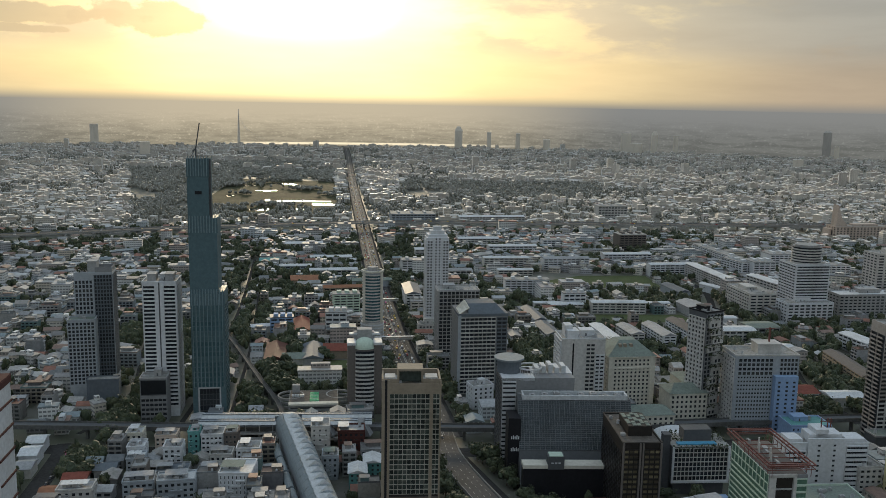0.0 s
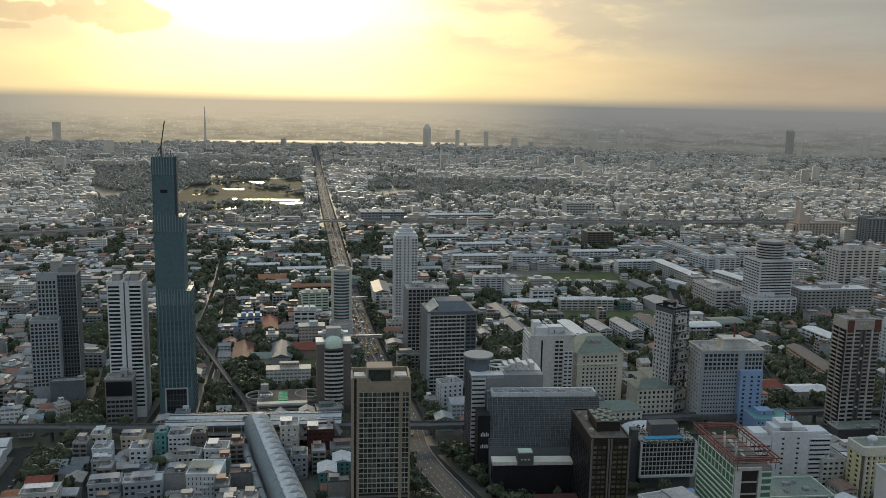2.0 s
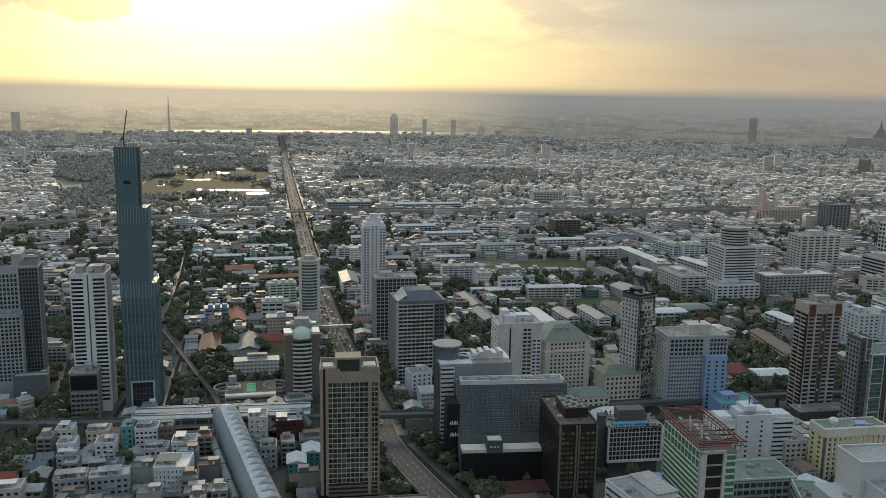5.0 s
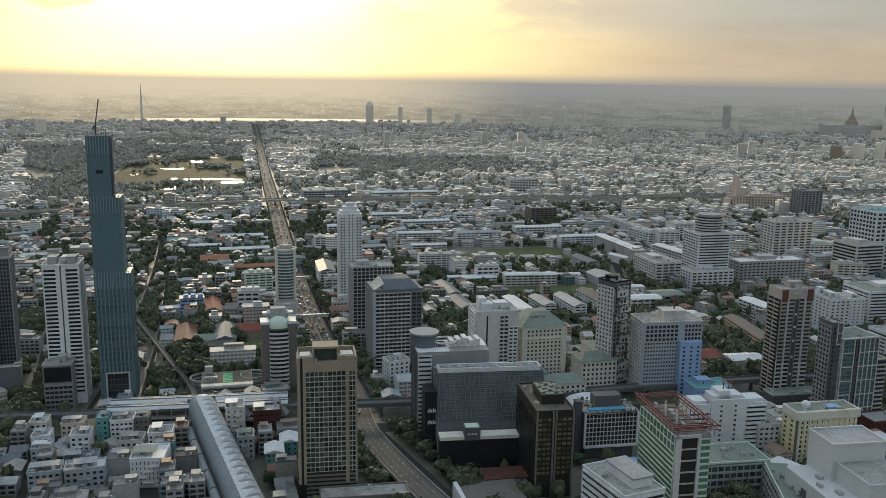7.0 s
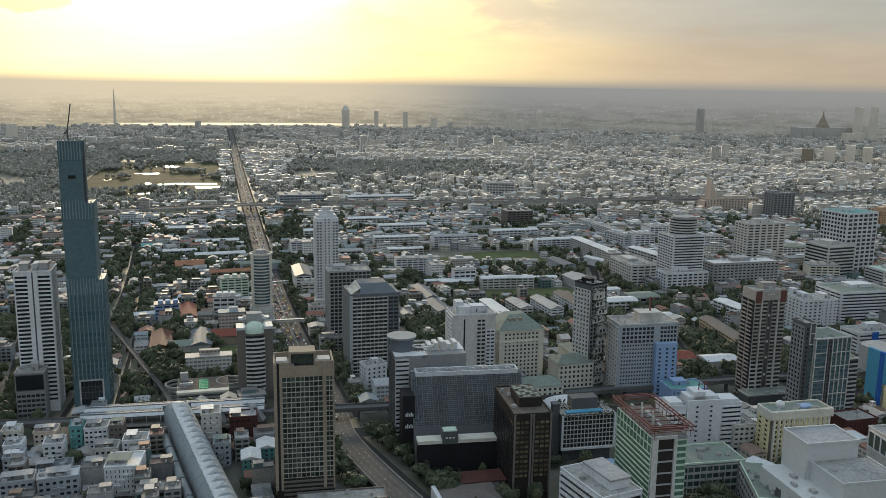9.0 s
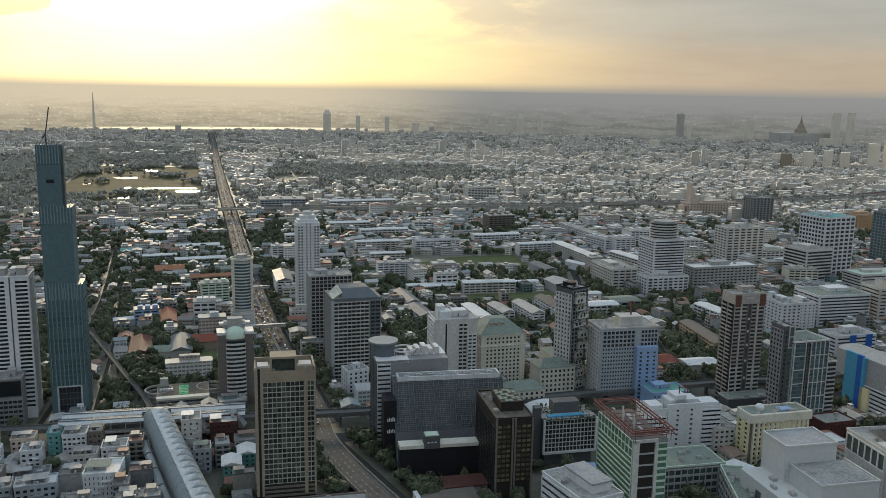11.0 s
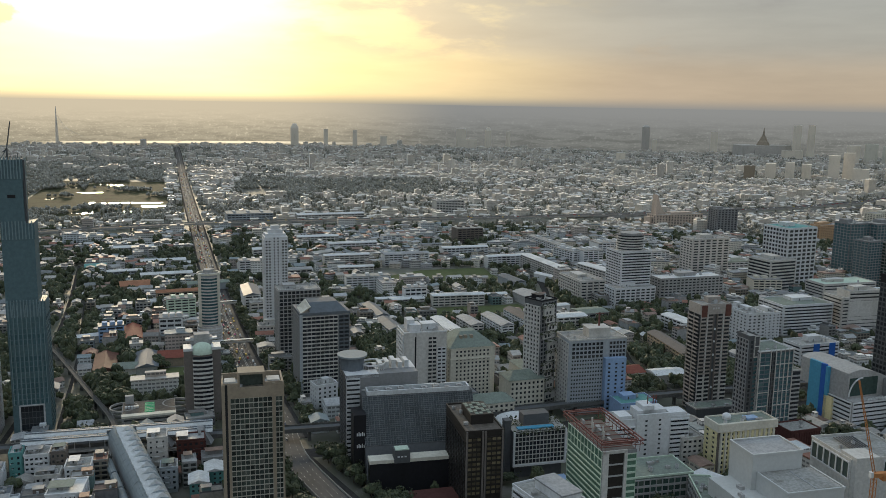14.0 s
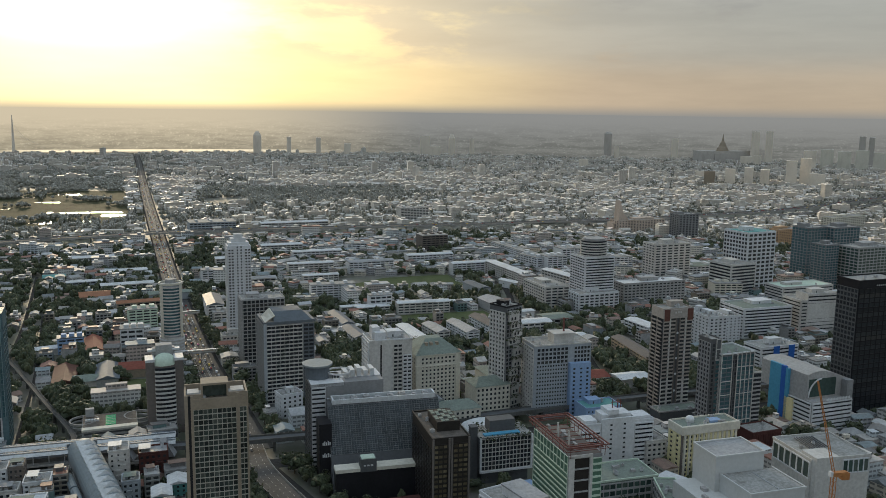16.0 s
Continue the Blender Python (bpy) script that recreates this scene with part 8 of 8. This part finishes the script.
GOLD = (1 + 5 ** 0.5) / 2
ICO_V = [Vector(v).normalized() for v in ((-1, GOLD, 0), (1, GOLD, 0), (-1, -GOLD, 0), (1, -GOLD, 0), (0, -1, GOLD), (0, 1, GOLD), (0, -1, -GOLD), (0, 1, -GOLD), (GOLD, 0, -1), (GOLD, 0, 1), (-GOLD, 0, -1), (-GOLD, 0, 1))]
ICO_F = ((0, 11, 5), (0, 5, 1), (0, 1, 7), (0, 7, 10), (0, 10, 11), (1, 5, 9), (5, 11, 4), (11, 10, 2), (10, 7, 6), (7, 1, 8), (3, 9, 4), (3, 4, 2), (3, 2, 6), (3, 6, 8), (3, 8, 9), (4, 9, 5), (2, 4, 11), (6, 2, 10), (8, 6, 7), (9, 8, 1))
OCT_V = [Vector(v) for v in ((1, 0, 0), (-1, 0, 0), (0, 1, 0), (0, -1, 0), (0, 0, 1), (0, 0, -0.6))]
OCT_F = ((0, 2, 4), (2, 1, 4), (1, 3, 4), (3, 0, 4), (2, 0, 5), (1, 2, 5), (3, 1, 5), (0, 3, 5))


def lumps(rng, radius, height, base, count, coarse=False, spread=0.62):
    """Uneven foliage clumps in a loose crown: vertices and triangles."""
    vs, fs = [], []
    sv, sf = (OCT_V, OCT_F) if coarse else (ICO_V, ICO_F)
    for i in range(count):
        a = 2.4 * i + rng.uniform(-0.5, 0.5)
        rr = spread * math.sqrt((i + 0.3) / count) * radius
        c = Vector((math.cos(a) * rr, math.sin(a) * rr, base + height * (0.72 - 0.42 * (rr / radius) ** 2 + rng.uniform(-0.16, 0.16))))
        s = radius * rng.uniform(0.36, 0.58) * (1.25 if count < 4 else 1.0)
        t = rng.uniform(0, 6.28)
        b = len(vs)
        for v in sv:
            k = s * rng.uniform(0.72, 1.22)
            x, y = v.x * math.cos(t) - v.y * math.sin(t), v.x * math.sin(t) + v.y * math.cos(t)
            vs.append((c.x + x * k, c.y + y * k, c.z + v.z * k * 0.78))
        fs += [tuple(b + j for j in f) for f in sf]
    return vs, fs


def tree_thing(seed, radius, height):
    rng = random.Random(seed)
    ob = thing("tree", "broad dark-green street tree with a ragged crown", "tree", 0, 0, group="trees in the streets")
    bm = bmesh.new()
    tr = 0.035 * height
    prism(bm, ring(0, 0, tr, tr, 8), 0, height * 0.45, ring(0.2, 0.1, tr * 0.6, tr * 0.6, 8))
    for k in range(5):
        a = 2 * math.pi * k / 5 + rng.uniform(-0.4, 0.4)
        beam(bm, (0.2, 0.1, height * (0.32 + 0.03 * k)), (math.cos(a) * radius * 0.55, math.sin(a) * radius * 0.55, height * rng.uniform(0.6, 0.8)), tr * 0.7)
    part("trunk", bm, "bark", ob)
    vs, fs = lumps(rng, radius, height * 0.75, height * 0.22, 26, False, 0.8)
    for q in crown_verts(rng, radius * 1.08, height * 0.74, height * 0.26, 260, 0.05 * height):
        b = len(vs)
        vs += [tuple(v) for v in q]
        fs.append((b, b + 1, b + 2, b + 3))
    me = bpy.data.meshes.new("crown")
    me.from_pydata(vs, [], fs)
    me.materials.append(M["leaf"])
    new("crown", me).parent = ob
    return ob


def palm_free(x, y, r):
    return free(x, y, r) and not clash(x, y, r)


TREES = [tree_thing(i, r, h) for i, (r, h) in enumerate(((4.6, 10), (5.6, 12), (3.8, 9), (6.4, 13)))]
rng = random.Random(44)
spots = []
for pts, off, gap in ((flat(BOULEVARD[:16], 0), 19, 12), (flat(BOULEVARD[:16], 0), -19, 14), (flat(FLYOVER[10:], 0), 19, 9), (flat(FLYOVER[10:], 0), 26, 10), (flat(FLYOVER[8:], 0), -16, 10)):
    for p, a in along(shift(pts, off), gap):
        spots.append((p.x + rng.uniform(-2, 2), p.y + rng.uniform(-3, 3)))
for cx, cy, sx, sy, n in ((-240, 535, 18, 14, 40), (-135, 610, 8, 20, 16), (-150, 480, 5, 4, 3), (-118, 478, 6, 4, 4), (-245, 680, 14, 60, 42), (-140, 690, 40, 60, 70), (330, 700, 50, 40, 46), (70, 470, 20, 20, 16), (215, 440, 14, 12, 14), (420, 560, 26, 26, 22), (130, 800, 50, 40, 40)):
    for _ in range(n):
        spots.append((rng.gauss(cx, sx), rng.gauss(cy, sy)))
made = 0
for x, y in spots:
    if made > 285 or y < 300 or not palm_free(x, y, 1.5):
        continue
    s = rng.uniform(0.75, 1.2)
    t = rng.choice(TREES)
    o = copy_thing(t, pose(x, y, 0, 0, 0, rng.uniform(0, 360)))
    o.scale = (s, s, s * rng.uniform(0.85, 1.15))
    made += 1
for t in TREES:
    for o in (*t.children_recursive, t):
        bpy.data.objects.remove(o)


def woods(name, label, count, seed, y0, y1, leaves, test, size, mat="leaf"):
    rng = random.Random(seed)
    kinds = []
    for k in range(8):
        kr = random.Random(100 + k)
        vs, fs = lumps(kr, 1.0, 1.0, 0.05, leaves, leaves < 3)
        if leaves > 3:
            for q in crown_verts(kr, 1.0, 0.9, 0.2, 22, 0.085):
                b = len(vs)
                vs += [tuple(v) for v in q]
                fs += [(b, b + 1, b + 2), (b, b + 2, b + 3)]
        kinds.append((np.array(vs), np.array(fs)))
    base = 0
    tris = []
    blocks = []
    n = tries = 0
    while n < count and tries < count * 14:
        tries += 1
        rr = math.sqrt(rng.uniform(y0 * y0, y1 * y1))
        a = rng.uniform(-0.58, 0.80)
        x, y = rr * math.sin(a), rr * math.cos(a)
        if not test(x, y, rng):
            continue
        n += 1
        r, h, t = rng.uniform(3.2, 7.0), rng.uniform(6.5, 11.5), rng.uniform(0, 6.28)
        q, qf = kinds[rng.randrange(8)]
        c, s = math.cos(t), math.sin(t)
        m = np.array(((c * r, -s * r, 0), (s * r, c * r, 0), (0, 0, h)))
        blocks.append(q @ m.T + (x, y, 0))
        tris.append(qf + base)
        base += len(q)
    v = np.concatenate(blocks)
    f = np.concatenate(tris)
    me = bpy.data.meshes.new(name)
    me.from_pydata(v.tolist(), [], f.tolist())
    me.materials.append(M[mat])
    tagged(new(name, me), label, "trees", kind="stuff")


def park_test(x, y, rng):
    if not in_park(x, y) or in_pond(x, y) or in_pond(x, y + 40) or in_pond(x, y + 75) or near_line(x, y, BOULEVARD, 13):
        return False
    open_grass = -620 < x < -230 and 1880 < y < 2650
    return noise.noise(Vector((x * 0.008, y * 0.008, 0.4))) > (0.12 if open_grass else -0.45)


def town_test(x, y, rng):
    if in_park(x, y) or in_lawn(x, y) or in_pond(x, y):
        return False
    green = noise.noise(Vector((x * 0.0042, y * 0.0042, 7.7))) + 0.5 * noise.noise(Vector((x * 0.013, y * 0.013, 1.7)))
    if green < 0.10 and not in_grove(x, y) and rng.random() < 0.5:
        return False
    return free(x, y, 2.0) and (math.hypot(x, y) > 2600 or not clash(x, y, 2.0))


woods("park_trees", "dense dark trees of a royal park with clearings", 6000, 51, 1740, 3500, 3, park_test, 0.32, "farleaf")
woods("town_trees", "dark trees scattered between the houses", 7000, 52, 440, 1700, 5, town_test, 0.26)
def grove_test(x, y, rng):
    return in_grove(x, y) and not in_lawn(x, y) and free(x, y, 1.0) and not clash(x, y, 1.5)


woods("grove_trees", "close dark trees of overgrown city plots", 1250, 57, 450, 1000, 5, grove_test, 0.26)
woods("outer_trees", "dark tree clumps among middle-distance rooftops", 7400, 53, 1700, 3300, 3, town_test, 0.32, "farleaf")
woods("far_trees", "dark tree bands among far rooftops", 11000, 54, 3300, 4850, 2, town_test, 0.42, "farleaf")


# ---- cars ----
def car_thing():
    ob = thing("car", "small saloon car in traffic on the road", "car", 0, 0, group="cars on the roads")
    bm = bmesh.new()
    for x0, x1, z0, z1 in ((-2.2, 2.2, 0.35, 0.85),):
        prism(bm, [(x0, -0.85), (x1, -0.85), (x1, 0.85), (x0, 0.85)], z0, z1, [(x0 + 0.12, -0.78), (x1 - 0.2, -0.78), (x1 - 0.2, 0.78), (x0 + 0.12, 0.78)])
    prism(bm, [(-1.2, -0.72), (0.95, -0.72), (0.95, 0.72), (-1.2, 0.72)], 1.36, 1.46, [(-1.1, -0.68), (0.6, -0.68), (0.6, 0.68), (-1.1, 0.68)])
    part("body", bm, "carpaint", ob)
    bm = bmesh.new()
    prism(bm, [(-1.85, -0.78), (1.35, -0.78), (1.35, 0.78), (-1.85, 0.78)], 0.85, 1.36, [(-1.2, -0.7), (0.6, -0.7), (0.6, 0.7), (-1.2, 0.7)])
    part("glasshouse", bm, "glass", ob)
    for x in (-1.35, 1.35):
        for y in (-0.8, 0.8):
            bm = bmesh.new()
            pr = ring(0, 0, 0.34, 0.34, 10)
            a = [bm.verts.new((x + u, y - 0.1, 0.34 + v)) for u, v in pr]
            b = [bm.verts.new((x + u, y + 0.1, 0.34 + v)) for u, v in pr]
            bm.faces.new(a)
            bm.faces.new(b[::-1])
            for i in range(10):
                bm.faces.new((a[i], b[i], b[(i + 1) % 10], a[(i + 1) % 10]))
            part("wheel", bm, "tyre", ob)
    return ob


car = car_thing()
rng = random.Random(61)
made = 0
for off, back, pts, gap, top in ((-9.4, 0, flat(BOULEVARD[:18], 0.25), 17, 0), (-5.9, 0, flat(BOULEVARD[:18], 0.25), 20, 0), (-2.2, 0, flat(BOULEVARD[:18], 0.25), 22, 0), (2.2, 180, flat(BOULEVARD[:18], 0.25), 15, 0), (5.9, 180, flat(BOULEVARD[:18], 0.25), 16, 0), (9.4, 180, flat(BOULEVARD[:18], 0.25), 18, 0), (-6, 0, FLYOVER, 22, 0.1), (-2, 0, FLYOVER, 30, 0.1), (2, 180, FLYOVER, 26, 0.1), (6, 180, FLYOVER, 32, 0.1)):
    for p, a in along(shift(pts, off), gap):
        if rng.random() < 0.45 or made > 80:
            continue
        copy_thing(car, pose(p.x, p.y, p.z + top, 0, 0, a + back))
        made += 1
for pts, wd in SIDE_ROADS[:9]:
    for p, a in along(shift([Vector((q[0], q[1], 0.14)) for q in pts], wd * 0.35), 9):
        if rng.random() < 0.55 or made > 112:
            continue
        copy_thing(car, pose(p.x, p.y, 0.14, 0, 0, a))
        made += 1
for o in (*car.children_recursive, car):
    bpy.data.objects.remove(o)


# far traffic, too small to tell apart
bm = bmesh.new()
rng = random.Random(71)
for off in (-6.8, -3.6, 3.6, 6.8):
    for p, a in along(shift(flat(BOULEVARD[5:28], 0.3), off), 12):
        if rng.random() < 0.55:
            continue
        m = pose(p.x, p.y, 0.3, 0, 0, a)
        b = [bm.verts.new(m @ Vector(q)) for q in ((-2.1, -0.9, 0), (2.1, -0.9, 0), (2.1, 0.9, 0), (-2.1, 0.9, 0), (-1.7, -0.8, 1.5), (1.2, -0.8, 1.5), (1.2, 0.8, 1.5), (-1.7, 0.8, 1.5))]
        for f in ((4, 5, 6, 7), (0, 1, 5, 4), (1, 2, 6, 5), (2, 3, 7, 6), (3, 0, 4, 7)):
            bm.faces.new([b[i] for i in f])
for off in (-9, -4, 4, 9):
    for p, a in along(shift(EXPRESS, off), 34):
        if rng.random() < 0.4:
            continue
        m = pose(p.x, p.y, 12.1, 0, 0, a)
        b = [bm.verts.new(m @ Vector(q)) for q in ((-2.2, -0.9, 0), (2.2, -0.9, 0), (2.2, 0.9, 0), (-2.2, 0.9, 0), (-1.7, -0.8, 1.5), (1.2, -0.8, 1.5), (1.2, 0.8, 1.5), (-1.7, 0.8, 1.5))]
        for f in ((4, 5, 6, 7), (0, 1, 5, 4), (1, 2, 6, 5), (2, 3, 7, 6), (3, 0, 4, 7)):
            bm.faces.new([b[i] for i in f])
single("distant_traffic", bm, "fartraffic", "distant cars crawling along boulevard and expressway", "cars", "stuff")
